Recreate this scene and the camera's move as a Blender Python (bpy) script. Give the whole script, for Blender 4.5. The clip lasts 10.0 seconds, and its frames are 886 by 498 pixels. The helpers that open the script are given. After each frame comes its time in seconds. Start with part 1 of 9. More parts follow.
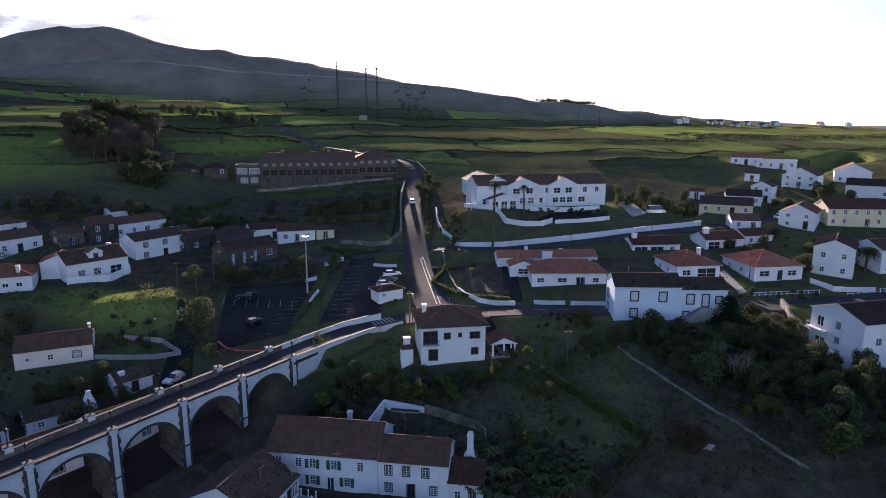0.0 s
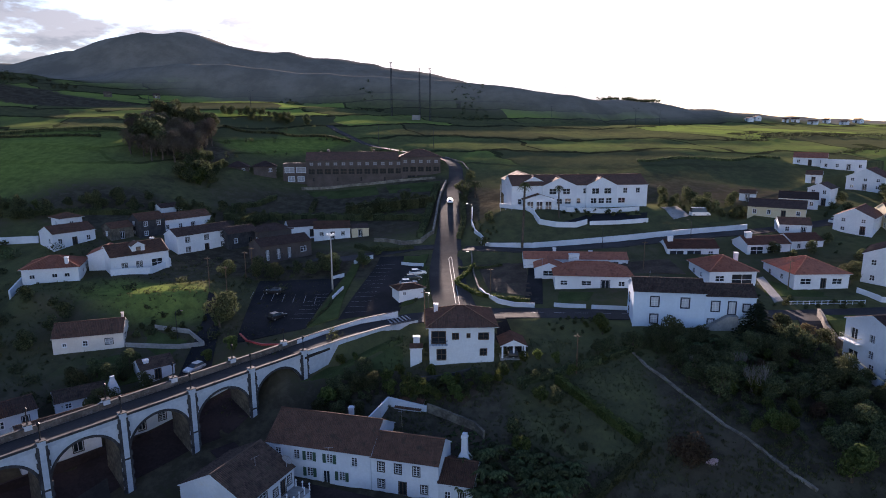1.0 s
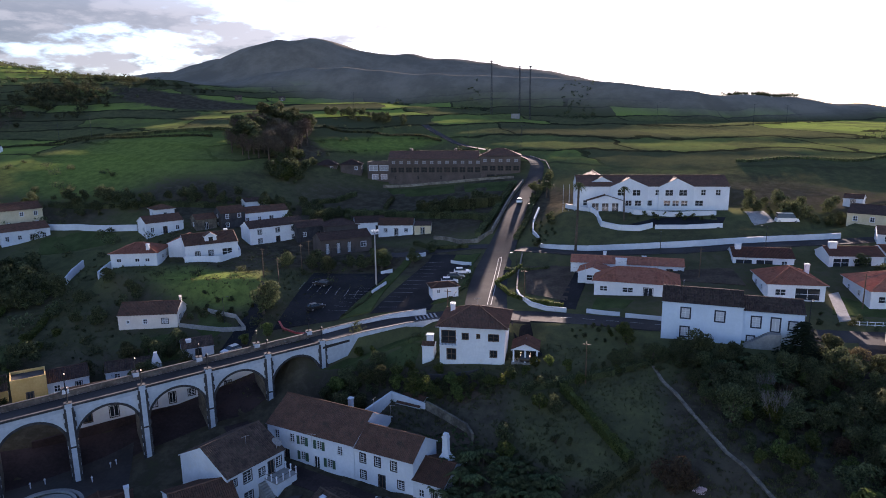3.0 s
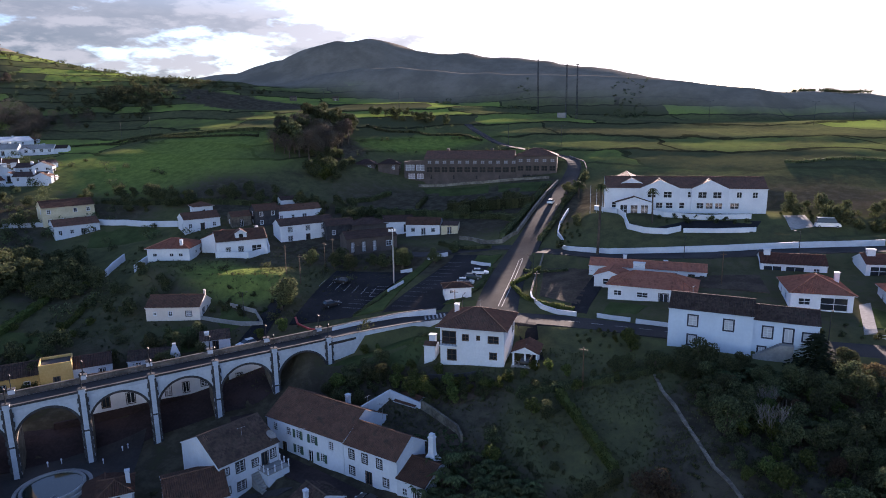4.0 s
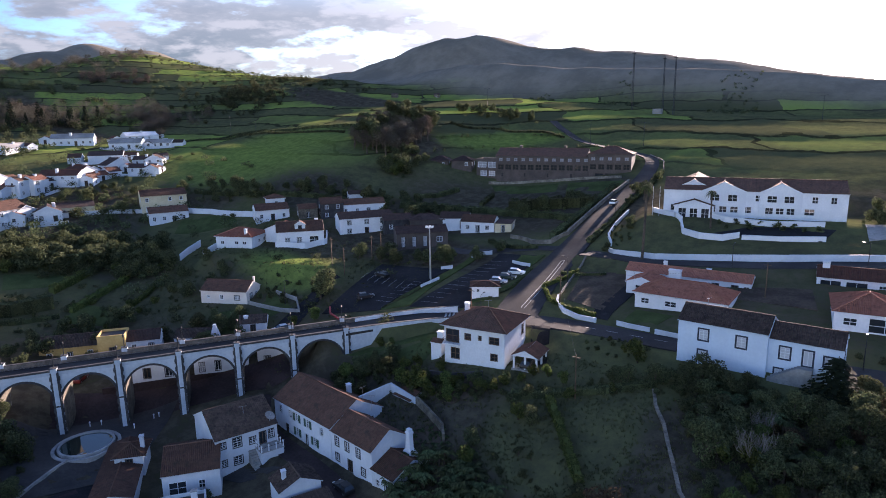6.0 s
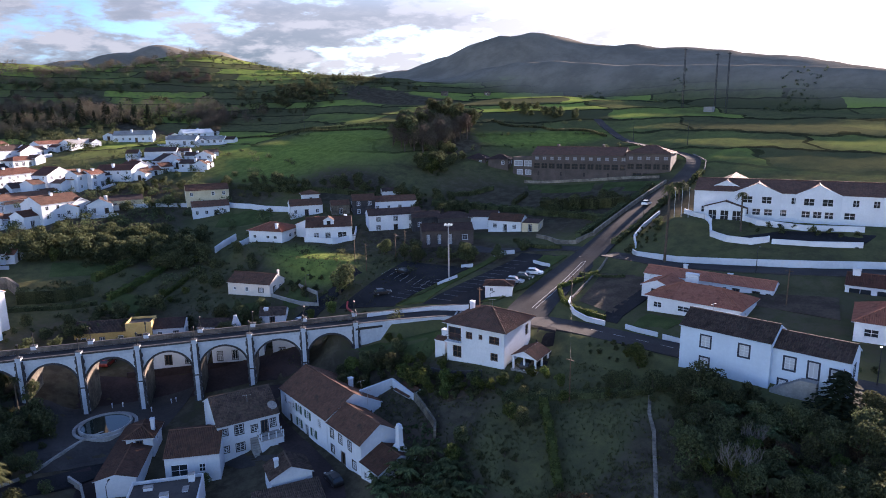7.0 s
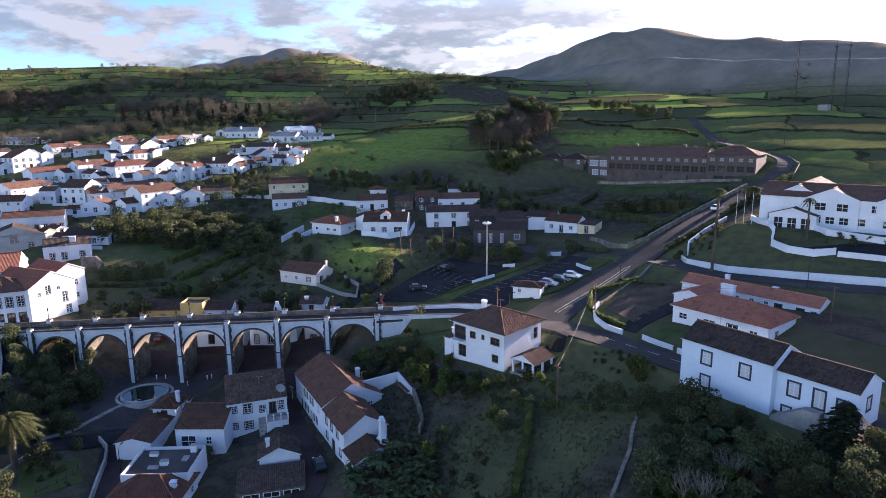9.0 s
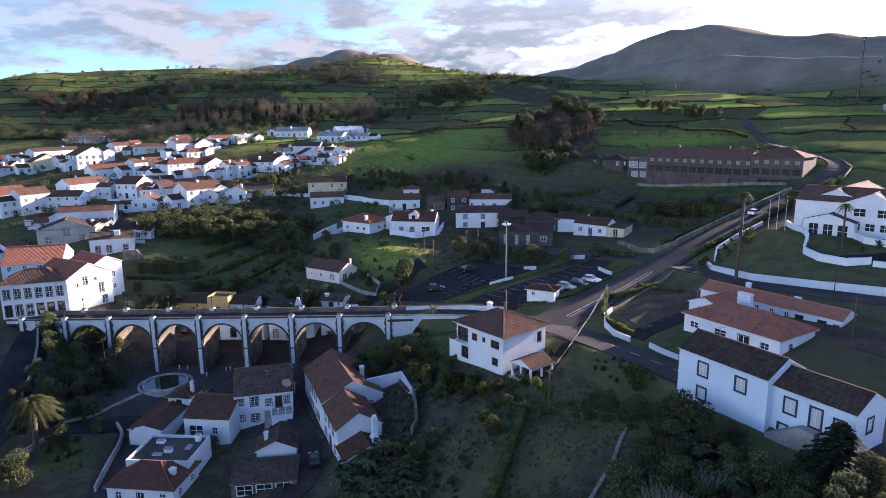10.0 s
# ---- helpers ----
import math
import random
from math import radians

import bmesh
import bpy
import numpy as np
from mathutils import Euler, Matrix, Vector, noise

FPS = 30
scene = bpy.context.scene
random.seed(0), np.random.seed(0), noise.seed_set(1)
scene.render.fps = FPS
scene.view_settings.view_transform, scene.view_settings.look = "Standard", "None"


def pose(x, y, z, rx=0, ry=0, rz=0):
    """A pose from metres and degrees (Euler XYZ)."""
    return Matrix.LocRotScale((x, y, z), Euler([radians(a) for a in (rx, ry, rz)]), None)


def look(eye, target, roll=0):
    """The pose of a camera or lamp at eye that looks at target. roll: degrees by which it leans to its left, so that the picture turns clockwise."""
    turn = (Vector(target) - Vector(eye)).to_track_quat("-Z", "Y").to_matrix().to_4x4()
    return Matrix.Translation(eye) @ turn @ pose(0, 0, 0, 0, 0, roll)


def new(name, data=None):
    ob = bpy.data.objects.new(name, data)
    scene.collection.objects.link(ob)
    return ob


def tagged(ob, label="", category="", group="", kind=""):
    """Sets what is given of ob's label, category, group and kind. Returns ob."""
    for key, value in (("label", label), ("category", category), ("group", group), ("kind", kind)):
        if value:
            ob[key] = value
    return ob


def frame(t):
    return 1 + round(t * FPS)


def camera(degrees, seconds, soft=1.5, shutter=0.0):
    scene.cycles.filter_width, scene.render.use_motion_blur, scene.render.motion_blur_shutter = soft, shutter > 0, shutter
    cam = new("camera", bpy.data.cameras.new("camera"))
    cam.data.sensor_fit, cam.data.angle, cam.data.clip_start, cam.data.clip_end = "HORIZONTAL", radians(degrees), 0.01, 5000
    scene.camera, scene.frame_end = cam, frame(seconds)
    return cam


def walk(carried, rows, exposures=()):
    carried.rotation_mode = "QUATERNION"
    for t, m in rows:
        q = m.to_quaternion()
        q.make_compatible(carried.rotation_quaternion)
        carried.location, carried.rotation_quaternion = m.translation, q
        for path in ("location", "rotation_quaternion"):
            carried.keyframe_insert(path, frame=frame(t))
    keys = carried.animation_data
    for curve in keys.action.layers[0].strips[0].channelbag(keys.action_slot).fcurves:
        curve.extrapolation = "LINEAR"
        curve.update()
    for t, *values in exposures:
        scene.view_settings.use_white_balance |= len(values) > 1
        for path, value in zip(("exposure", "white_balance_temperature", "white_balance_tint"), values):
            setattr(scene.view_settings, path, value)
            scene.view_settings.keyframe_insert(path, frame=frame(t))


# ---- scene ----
EXPO = 1.52
SKY_STRENGTH, SKY_GAIN, CLOUD_GAIN = 1.0, 0.105, 0.21
cam = camera(69.7, 10.0, 0.95)
METRES, EYE, TILT, LEAN, TURN = 110.0, 40.0, -1.2, -4.0, 0.0
ROWS = [
    (0.0, 0.0, 0.0, 0.0, -0.7, -10.28, 3.86),
    (0.5, 0.0521, 0.0002, -0.0021, 2.6, -10.11, 3.87),
    (1.0, 0.1034, 0.0037, -0.0052, 5.85, -9.92, 3.96),
    (1.5, 0.155, 0.0103, -0.0091, 9.08, -9.72, 4.01),
    (2.0, 0.2062, 0.0199, -0.0136, 12.26, -9.49, 4.03),
    (2.5, 0.2564, 0.0328, -0.0175, 15.39, -9.3, 4.04),
    (4.0, 0.4061, 0.0853, -0.0237, 24.42, -8.83, 3.97),
    (4.5, 0.4515, 0.106, -0.0257, 27.28, -8.71, 3.9),
    (5.0, 0.4953, 0.1287, -0.0276, 30.16, -8.58, 3.75),
    (5.5, 0.5375, 0.1542, -0.0292, 33.04, -8.53, 3.61),
    (7.0, 0.6555, 0.2414, -0.0377, 41.62, -8.32, 3.04),
    (7.5, 0.6896, 0.275, -0.0414, 44.46, -8.19, 2.87),
    (8.0, 0.7212, 0.3103, -0.046, 47.28, -8.04, 2.61),
    (8.5, 0.7508, 0.347, -0.0498, 50.09, -7.94, 2.38),
    (9.0, 0.7788, 0.3858, -0.0522, 52.94, -7.84, 2.14),
    (9.5, 0.8044, 0.4262, -0.0541, 55.78, -7.72, 1.94),
    (10.0, 0.827, 0.467, -0.0559, 58.58, -7.62, 1.7),
]
EXPOSURES = [(0.0, EXPO - 0.32, 6500, 31), (2.5, EXPO - 0.16, 6500, 31), (5.0, EXPO + 0.08, 6500, 31), (10.0, EXPO + 0.4, 6500, 31)]
walk(cam, [(t, pose(0, 0, EYE, TILT, LEAN, TURN) @ pose(METRES * x, METRES * y, METRES * z, 90 + pitch, roll, yaw)) for t, x, y, z, yaw, pitch, roll in ROWS], EXPOSURES)

# ---- sky and sun ----
SUN_AZ, SUN_EL = 6.0, 14.3          # degrees: left of +y, above the horizon
SUN_DIR = Vector((-math.sin(radians(SUN_AZ)) * math.cos(radians(SUN_EL)), math.cos(radians(SUN_AZ)) * math.cos(radians(SUN_EL)), math.sin(radians(SUN_EL))))
lamp = bpy.data.lights.new("sun", "SUN")
lamp.energy, lamp.angle, lamp.color = 6.5, radians(0.8), (1.0, 0.88, 0.72)
sun = new("sun", lamp)
sun.matrix_world = look((0, 0, 300), tuple(Vector((0, 0, 300)) - SUN_DIR * 10))

world = bpy.data.worlds.new("sky")
scene.world = world
world.use_nodes = True


class Nodes:
    """Small builder for node trees."""

    def __init__(self, tree):
        self.tree = tree
        tree.nodes.clear()

    def add(self, kind):
        return self.tree.nodes.new(kind)

    def link(self, a, b):
        self.tree.links.new(a, b)

    def put(self, socket, value):
        if isinstance(value, bpy.types.NodeSocket):
            self.link(value, socket)
        else:
            socket.default_value = value

    def math(self, op, a, b=None, c=None, clamp=False):
        node = self.add("ShaderNodeMath")
        node.operation, node.use_clamp = op, clamp
        for i, v in enumerate((a, b, c)):
            if v is not None:
                self.put(node.inputs[i], v)
        return node.outputs[0]

    def mix(self, fac, a, b, blend="MIX"):
        node = self.add("ShaderNodeMix")
        node.data_type, node.blend_type = "RGBA", blend
        self.put(node.inputs[0], fac)
        for i, v in ((6, a), (7, b)):
            self.put(node.inputs[i], (*v, 1) if isinstance(v, tuple) and len(v) == 3 else v)
        return node.outputs[2]

    def noise(self, vector, scale, detail=4, rough=0.55, dims="3D"):
        node = self.add("ShaderNodeTexNoise")
        node.noise_dimensions = dims
        self.put(node.inputs["Vector"], vector)
        node.inputs["Scale"].default_value, node.inputs["Detail"].default_value, node.inputs["Roughness"].default_value = scale, detail, rough
        return node.outputs[0]

    def span(self, value, lo, hi, a=0.0, b=1.0):
        node = self.add("ShaderNodeMapRange")
        node.interpolation_type = "SMOOTHSTEP"
        self.put(node.inputs[0], value)
        for i, v in enumerate((lo, hi, a, b)):
            node.inputs[i + 1].default_value = v
        return node.outputs[0]


def build_sky():
    n = Nodes(world.node_tree)
    air = n.add("ShaderNodeTexSky")
    air.sky_type, air.sun_disc, air.sun_elevation, air.sun_rotation = "NISHITA", False, radians(SUN_EL), radians(-SUN_AZ)
    air.altitude, air.air_density, air.dust_density, air.ozone_density = 150.0, 1.0, 0.15, 2.5
    way = n.add("ShaderNodeTexCoord").outputs["Generated"]
    cut = n.add("ShaderNodeSeparateXYZ")
    n.link(way, cut.inputs[0])
    high = n.math("MAXIMUM", cut.outputs[2], 0.0)
    # clouds lie on a flat layer: directions are spread by their height
    lift = n.math("ADD", high, 0.34)
    flat = n.add("ShaderNodeCombineXYZ")
    n.link(n.math("DIVIDE", cut.outputs[0], lift), flat.inputs[0])
    n.link(n.math("DIVIDE", cut.outputs[1], lift), flat.inputs[1])
    n.link(n.math("MULTIPLY", high, 5.0), flat.inputs[2])
    body = n.noise(flat.outputs[0], 2.6, 8, 0.58)
    fine = n.noise(flat.outputs[0], 9.0, 5, 0.6)
    # the same cloud a step further towards the light: where it thins, the side is lit
    step = n.add("ShaderNodeVectorMath")
    step.operation = "ADD"
    n.link(flat.outputs[0], step.inputs[0])
    step.inputs[1].default_value = (SUN_DIR[0] * 0.05, SUN_DIR[1] * 0.05, 0.11)
    thin = n.math("SUBTRACT", body, n.noise(step.outputs[0], 2.6, 8, 0.58))
    mass = n.math("ADD", body, n.math("MULTIPLY", n.math("SUBTRACT", fine, 0.5), 0.22))
    cover = n.math("MULTIPLY", n.span(mass, 0.40, 0.52), n.math("MULTIPLY", n.span(high, 0.14, 0.30, 1.0, 0.1), n.math("MULTIPLY", n.span(cut.outputs[1], -0.35, 0.2), n.span(cut.outputs[0], 0.1, 0.4, 1.0, 0.15))))
    cover = n.math("MULTIPLY", cover, n.span(n.math("ADD", cut.outputs[2], n.math("MULTIPLY", cut.outputs[0], 0.06)), 0.1, 0.17, 1.0, 0.7))
    shade = n.math("MULTIPLY", n.span(thin, 0.07, -0.04), n.math("MULTIPLY", n.span(mass, 0.42, 0.6, 0.35, 1.0), n.span(high, 0.06, 0.15, 1.0, 0.6)))
    # glow of thin cloud round the sun
    dot = n.add("ShaderNodeVectorMath")
    dot.operation = "DOT_PRODUCT"
    n.link(way, dot.inputs[0])
    dot.inputs[1].default_value = tuple(SUN_DIR)
    near = n.math("MAXIMUM", dot.outputs["Value"], 0.0)
    veil = n.math("ADD", n.math("MULTIPLY", n.math("POWER", near, 9.0), 0.2), n.math("MULTIPLY", n.math("POWER", near, 60.0), 1.2))
    # clear air is deepest at a right angle to the sun
    square = n.math("MULTIPLY", n.span(dot.outputs["Value"], 0.85, 0.4), n.span(dot.outputs["Value"], -0.5, 0.05))
    deep = n.mix(square, (SKY_GAIN * 0.98, SKY_GAIN, SKY_GAIN * 1.02), (SKY_GAIN * 0.42, SKY_GAIN * 0.62, SKY_GAIN * 0.8))
    blue = n.mix(1.0, air.outputs[0], deep, "MULTIPLY")
    cloud = n.mix(shade, (0.84, 0.93, 0.96), (0.24, 0.34, 0.42))
    sky = n.mix(n.math("MULTIPLY", cover, 0.92), blue, n.mix(1.0, cloud, (CLOUD_GAIN, CLOUD_GAIN, CLOUD_GAIN), "MULTIPLY"))
    glow = n.add("ShaderNodeCombineXYZ")
    for i, c in enumerate((1.0, 0.97, 0.92)):
        n.link(n.math("MULTIPLY", veil, c), glow.inputs[i])
    both = n.mix(1.0, sky, glow.outputs[0], "ADD")
    back = n.add("ShaderNodeBackground")
    n.link(both, back.inputs[0])
    back.inputs[1].default_value = SKY_STRENGTH
    out = n.add("ShaderNodeOutputWorld")
    n.link(back.outputs[0], out.inputs[0])


build_sky()

# ---- materials ----
def surface(name, low, high, rough=0.8, fine=3.0, broad=0.25, bump=0.15, metal=0.0, tint=0.0, fleck=None, spec=0.4):
    """A surface whose colour wanders between low and high at two scales, with fine relief. tint: how much single objects differ; fleck: a third colour, in stains."""
    m = bpy.data.materials.new(name)
    m.use_nodes = True
    n = Nodes(m.node_tree)
    where = n.add("ShaderNodeTexCoord").outputs["Object"]
    a = n.noise(where, fine, 6, 0.65)
    b = n.noise(where, broad, 3, 0.5)
    fac = n.span(n.math("ADD", n.math("MULTIPLY", a, 0.45), n.math("MULTIPLY", b, 0.55)), 0.36, 0.66)
    colour = n.mix(fac, low, high)
    if fleck:
        colour = n.mix(n.math("MULTIPLY", n.span(n.noise(where, broad * 3.1, 5, 0.7), 0.54, 0.72), 0.7), colour, fleck)
    if tint:
        one = n.add("ShaderNodeObjectInfo").outputs["Random"]
        hsv = n.add("ShaderNodeHueSaturation")
        n.link(n.math("ADD", n.math("MULTIPLY", one, tint * 2), 1.0 - tint), hsv.inputs["Value"])
        n.link(n.math("ADD", n.math("MULTIPLY", one, tint * 0.12), 0.5 - tint * 0.06), hsv.inputs["Hue"])
        n.link(colour, hsv.inputs["Color"])
        colour = hsv.outputs[0]
    p = n.add("ShaderNodeBsdfPrincipled")
    n.link(colour, p.inputs["Base Color"])
    n.link(n.math("ADD", n.math("MULTIPLY", a, 0.16), rough - 0.08, clamp=True), p.inputs["Roughness"])
    p.inputs["Metallic"].default_value, p.inputs["Specular IOR Level"].default_value = metal, spec
    if bump:
        k = n.add("ShaderNodeBump")
        k.inputs["Strength"].default_value, k.inputs["Distance"].default_value = bump, 0.05
        n.link(a, k.inputs["Height"])
        n.link(k.outputs[0], p.inputs["Normal"])
    out = n.add("ShaderNodeOutputMaterial")
    n.link(p.outputs[0], out.inputs[0])
    return m


def leafage(name, low, high, through_light=0.3):
    """Leaves: colour differs leaf by leaf and tree by tree, some light passes through."""
    m = bpy.data.materials.new(name)
    m.use_nodes = True
    n = Nodes(m.node_tree)
    isle = n.add("ShaderNodeNewGeometry").outputs["Random Per Island"]
    one = n.add("ShaderNodeObjectInfo").outputs["Random"]
    colour = n.mix(isle, low, high)
    hsv = n.add("ShaderNodeHueSaturation")
    n.link(n.math("ADD", n.math("MULTIPLY", one, 0.6), 0.7), hsv.inputs["Value"])
    n.link(n.math("ADD", n.math("MULTIPLY", one, 0.05), 0.475), hsv.inputs["Hue"])
    n.link(colour, hsv.inputs["Color"])
    p = n.add("ShaderNodeBsdfPrincipled")
    n.link(hsv.outputs[0], p.inputs["Base Color"])
    p.inputs["Roughness"].default_value, p.inputs["Specular IOR Level"].default_value = 0.85, 0.08
    t = n.add("ShaderNodeBsdfTranslucent")
    n.link(hsv.outputs[0], t.inputs[0])
    mixed = n.add("ShaderNodeMixShader")
    mixed.inputs[0].default_value = through_light
    n.link(p.outputs[0], mixed.inputs[1])
    n.link(t.outputs[0], mixed.inputs[2])
    out = n.add("ShaderNodeOutputMaterial")
    n.link(mixed.outputs[0], out.inputs[0])
    return m


def roof_tiles(name, low, high, moss, mottle=0.32):
    """Clay tiles: rolls up the slope and courses across it, on the roof's own UV map in metres."""
    m = bpy.data.materials.new(name)
    m.use_nodes = True
    n = Nodes(m.node_tree)
    chart = n.add("ShaderNodeUVMap")
    chart.uv_map = "slope"
    uv = chart.outputs[0]
    cut = n.add("ShaderNodeSeparateXYZ")
    n.link(uv, cut.inputs[0])
    roll = n.math("ABSOLUTE", n.math("SINE", n.math("MULTIPLY", cut.outputs[0], math.pi / 0.3)))
    course = n.math("FRACT", n.math("DIVIDE", cut.outputs[1], 0.38))
    where = n.add("ShaderNodeTexCoord").outputs["Object"]
    cell = n.add("ShaderNodeTexWhiteNoise")
    cell.noise_dimensions = "2D"
    grid = n.add("ShaderNodeCombineXYZ")
    n.link(n.math("FLOOR", n.math("DIVIDE", cut.outputs[0], 0.3)), grid.inputs[0])
    n.link(n.math("FLOOR", n.math("DIVIDE", cut.outputs[1], 0.38)), grid.inputs[1])
    n.link(grid.outputs[0], cell.inputs[0])
    fac = n.math("ADD", n.math("MULTIPLY", cell.outputs[0], mottle), n.math("MULTIPLY", n.math("SUBTRACT", n.math("ADD", n.math("MULTIPLY", n.noise(where, 0.6, 4), 0.5), n.math("MULTIPLY", n.noise(where, 5.0, 4, 0.75), 0.5)), mottle * 0.62), 1.5), clamp=True)
    colour = n.mix(fac, low, high)
    colour = n.mix(n.math("MULTIPLY", n.span(n.noise(where, 0.9, 6, 0.7), 0.5, 0.7), 0.75), colour, moss)
    one = n.add("ShaderNodeObjectInfo").outputs["Random"]
    hsv = n.add("ShaderNodeHueSaturation")
    n.link(n.math("ADD", n.math("MULTIPLY", one, 0.5), 0.7), hsv.inputs["Value"])
    n.link(colour, hsv.inputs["Color"])
    p = n.add("ShaderNodeBsdfPrincipled")
    n.link(hsv.outputs[0], p.inputs["Base Color"])
    p.inputs["Roughness"].default_value, p.inputs["Specular IOR Level"].default_value = 0.85, 0.1
    k = n.add("ShaderNodeBump")
    k.inputs["Strength"].default_value, k.inputs["Distance"].default_value = 0.8, 0.07
    n.link(n.math("ADD", roll, n.math("MULTIPLY", course, -0.35)), k.inputs["Height"])
    n.link(k.outputs[0], p.inputs["Normal"])
    out = n.add("ShaderNodeOutputMaterial")
    n.link(p.outputs[0], out.inputs[0])
    return m


def land_cover(name):
    """Grass, scrub, bare soil and far slopes paled for haze, told apart by the sheet's own cover values."""
    m = bpy.data.materials.new(name)
    m.use_nodes = True
    n = Nodes(m.node_tree)
    where = n.add("ShaderNodeTexCoord").outputs["Object"]
    scrub_node = n.add("ShaderNodeAttribute")
    scrub_node.attribute_name = "scrub"
    scrub = scrub_node.outputs["Fac"]
    hazy_heath_node = n.add("ShaderNodeAttribute")
    hazy_heath_node.attribute_name = "hazy_heath"
    hazy_heath = hazy_heath_node.outputs["Fac"]
    plots = n.add("ShaderNodeTexVoronoi")
    n.link(where, plots.inputs["Vector"])
    plots.inputs["Scale"].default_value = 0.022
    plot = n.add("ShaderNodeSeparateColor")
    n.link(plots.outputs["Color"], plot.inputs[0])
    blades = n.noise(where, 2.2, 8, 0.75)
    tufts = n.noise(where, 0.35, 6, 0.7)
    wide = n.noise(where, 0.035, 4, 0.6)
    grass = n.mix(n.span(n.math("ADD", n.math("MULTIPLY", tufts, 0.6), n.math("MULTIPLY", wide, 0.4)), 0.35, 0.65), (0.056, 0.054, 0.034), (0.118, 0.119, 0.053))
    grass = n.mix(n.math("MULTIPLY", plot.outputs[0], 0.35), grass, (0.10, 0.115, 0.046))
    marks = {}
    for key in ("level", "along", "upland", "meadow"):
        node = n.add("ShaderNodeAttribute")
        node.attribute_name = key
        marks[key] = node.outputs["Fac"]
    # terraced fields: each strip between two levels has its own tone, with a dark bank at its edge
    shaky = n.math("ADD", marks["level"], n.math("MULTIPLY", n.math("SUBTRACT", n.noise(where, 0.03, 4), 0.5), 1.3))
    bank = n.math("FRACT", shaky)
    row = n.add("ShaderNodeTexWhiteNoise")
    row.noise_dimensions = "1D"
    n.link(n.math("FLOOR", shaky), row.inputs["W"])
    sidewise = n.math("ADD", n.math("ADD", n.math("MULTIPLY", marks["along"], 0.8), n.math("MULTIPLY", row.outputs[0], 7.0)), n.math("MULTIPLY", n.noise(where, 0.04, 2), 0.5))
    plot_edge = n.math("FRACT", sidewise)
    cell = n.add("ShaderNodeCombineXYZ")
    n.link(n.math("FLOOR", shaky), cell.inputs[0])
    n.link(n.math("FLOOR", sidewise), cell.inputs[1])
    tone = n.add("ShaderNodeTexWhiteNoise")
    tone.noise_dimensions = "2D"
    n.link(cell.outputs[0], tone.inputs[0])
    strip_tone = tone.outputs[0]
    field = n.mix(n.math("MULTIPLY", n.span(strip_tone, 0.35, 0.95), n.span(wide, 0.38, 0.6, 0.35, 1.0)), grass, (0.19, 0.25, 0.058))
    field = n.mix(n.span(strip_tone, 0.0, 0.4, 0.8, 0.0), field, (0.075, 0.078, 0.04))
    banks = n.math("MAXIMUM", n.span(bank, 0.84, 0.9), n.math("MULTIPLY", n.span(plot_edge, 0.965, 0.975), n.span(strip_tone, 0.3, 0.5)))
    field = n.mix(n.math("MULTIPLY", banks, n.span(tufts, 0.3, 0.5, 0.35, 0.95)), field, (0.024, 0.026, 0.015))
    grass = n.mix(marks["upland"], grass, field)
    grass = n.mix(marks["meadow"], grass, n.mix(n.span(tufts, 0.35, 0.65), (0.11, 0.155, 0.036), (0.19, 0.25, 0.056)))
    grass = n.mix(n.math("MULTIPLY", n.span(blades, 0.45, 0.75), 0.5), grass, (0.055, 0.06, 0.033))
    rough_green = n.mix(n.span(tufts, 0.35, 0.65), (0.046, 0.040, 0.030), (0.090, 0.079, 0.054))
    soil = n.mix(blades, (0.045, 0.033, 0.025), (0.085, 0.062, 0.045))
    rough_green = n.mix(n.math("MULTIPLY", n.span(wide, 0.5, 0.62), 0.22), rough_green, soil)
    # scrub values also carry the shade painted on the left hill and meadow foot
    ground_mix = n.mix(n.span(n.math("ADD", scrub, n.math("MULTIPLY", n.math("SUBTRACT", tufts, 0.5), 0.9)), 0.35, 0.65), grass, rough_green)
    # far slopes: haze is put into the base colour, lifted and greyed
    upland = n.mix(n.span(n.noise(where, 0.028, 9, 0.75), 0.38, 0.62), (0.165, 0.148, 0.118), (0.235, 0.208, 0.165))
    ground_mix = n.mix(hazy_heath, ground_mix, upland)
    p = n.add("ShaderNodeBsdfDiffuse")
    n.link(ground_mix, p.inputs["Color"])
    k = n.add("ShaderNodeBump")
    k.inputs["Strength"].default_value, k.inputs["Distance"].default_value = 0.6, 0.35
    n.link(n.math("ADD", n.math("MULTIPLY", blades, 0.35), tufts), k.inputs["Height"])
    n.link(k.outputs[0], p.inputs["Normal"])
    out = n.add("ShaderNodeOutputMaterial")
    n.link(p.outputs[0], out.inputs[0])
    return m


def glass_pane(name, colour=(0.02, 0.025, 0.03)):
    m = bpy.data.materials.new(name)
    m.use_nodes = True
    n = Nodes(m.node_tree)
    p = n.add("ShaderNodeBsdfPrincipled")
    p.inputs["Base Color"].default_value = (*colour, 1)
    p.inputs["Roughness"].default_value, p.inputs["Specular IOR Level"].default_value = 0.06, 0.6
    where = n.add("ShaderNodeTexCoord").outputs["Object"]
    k = n.add("ShaderNodeBump")
    k.inputs["Strength"].default_value, k.inputs["Distance"].default_value = 0.04, 0.02
    n.link(n.noise(where, 1.5, 2), k.inputs["Height"])
    n.link(k.outputs[0], p.inputs["Normal"])
    out = n.add("ShaderNodeOutputMaterial")
    n.link(p.outputs[0], out.inputs[0])
    return m


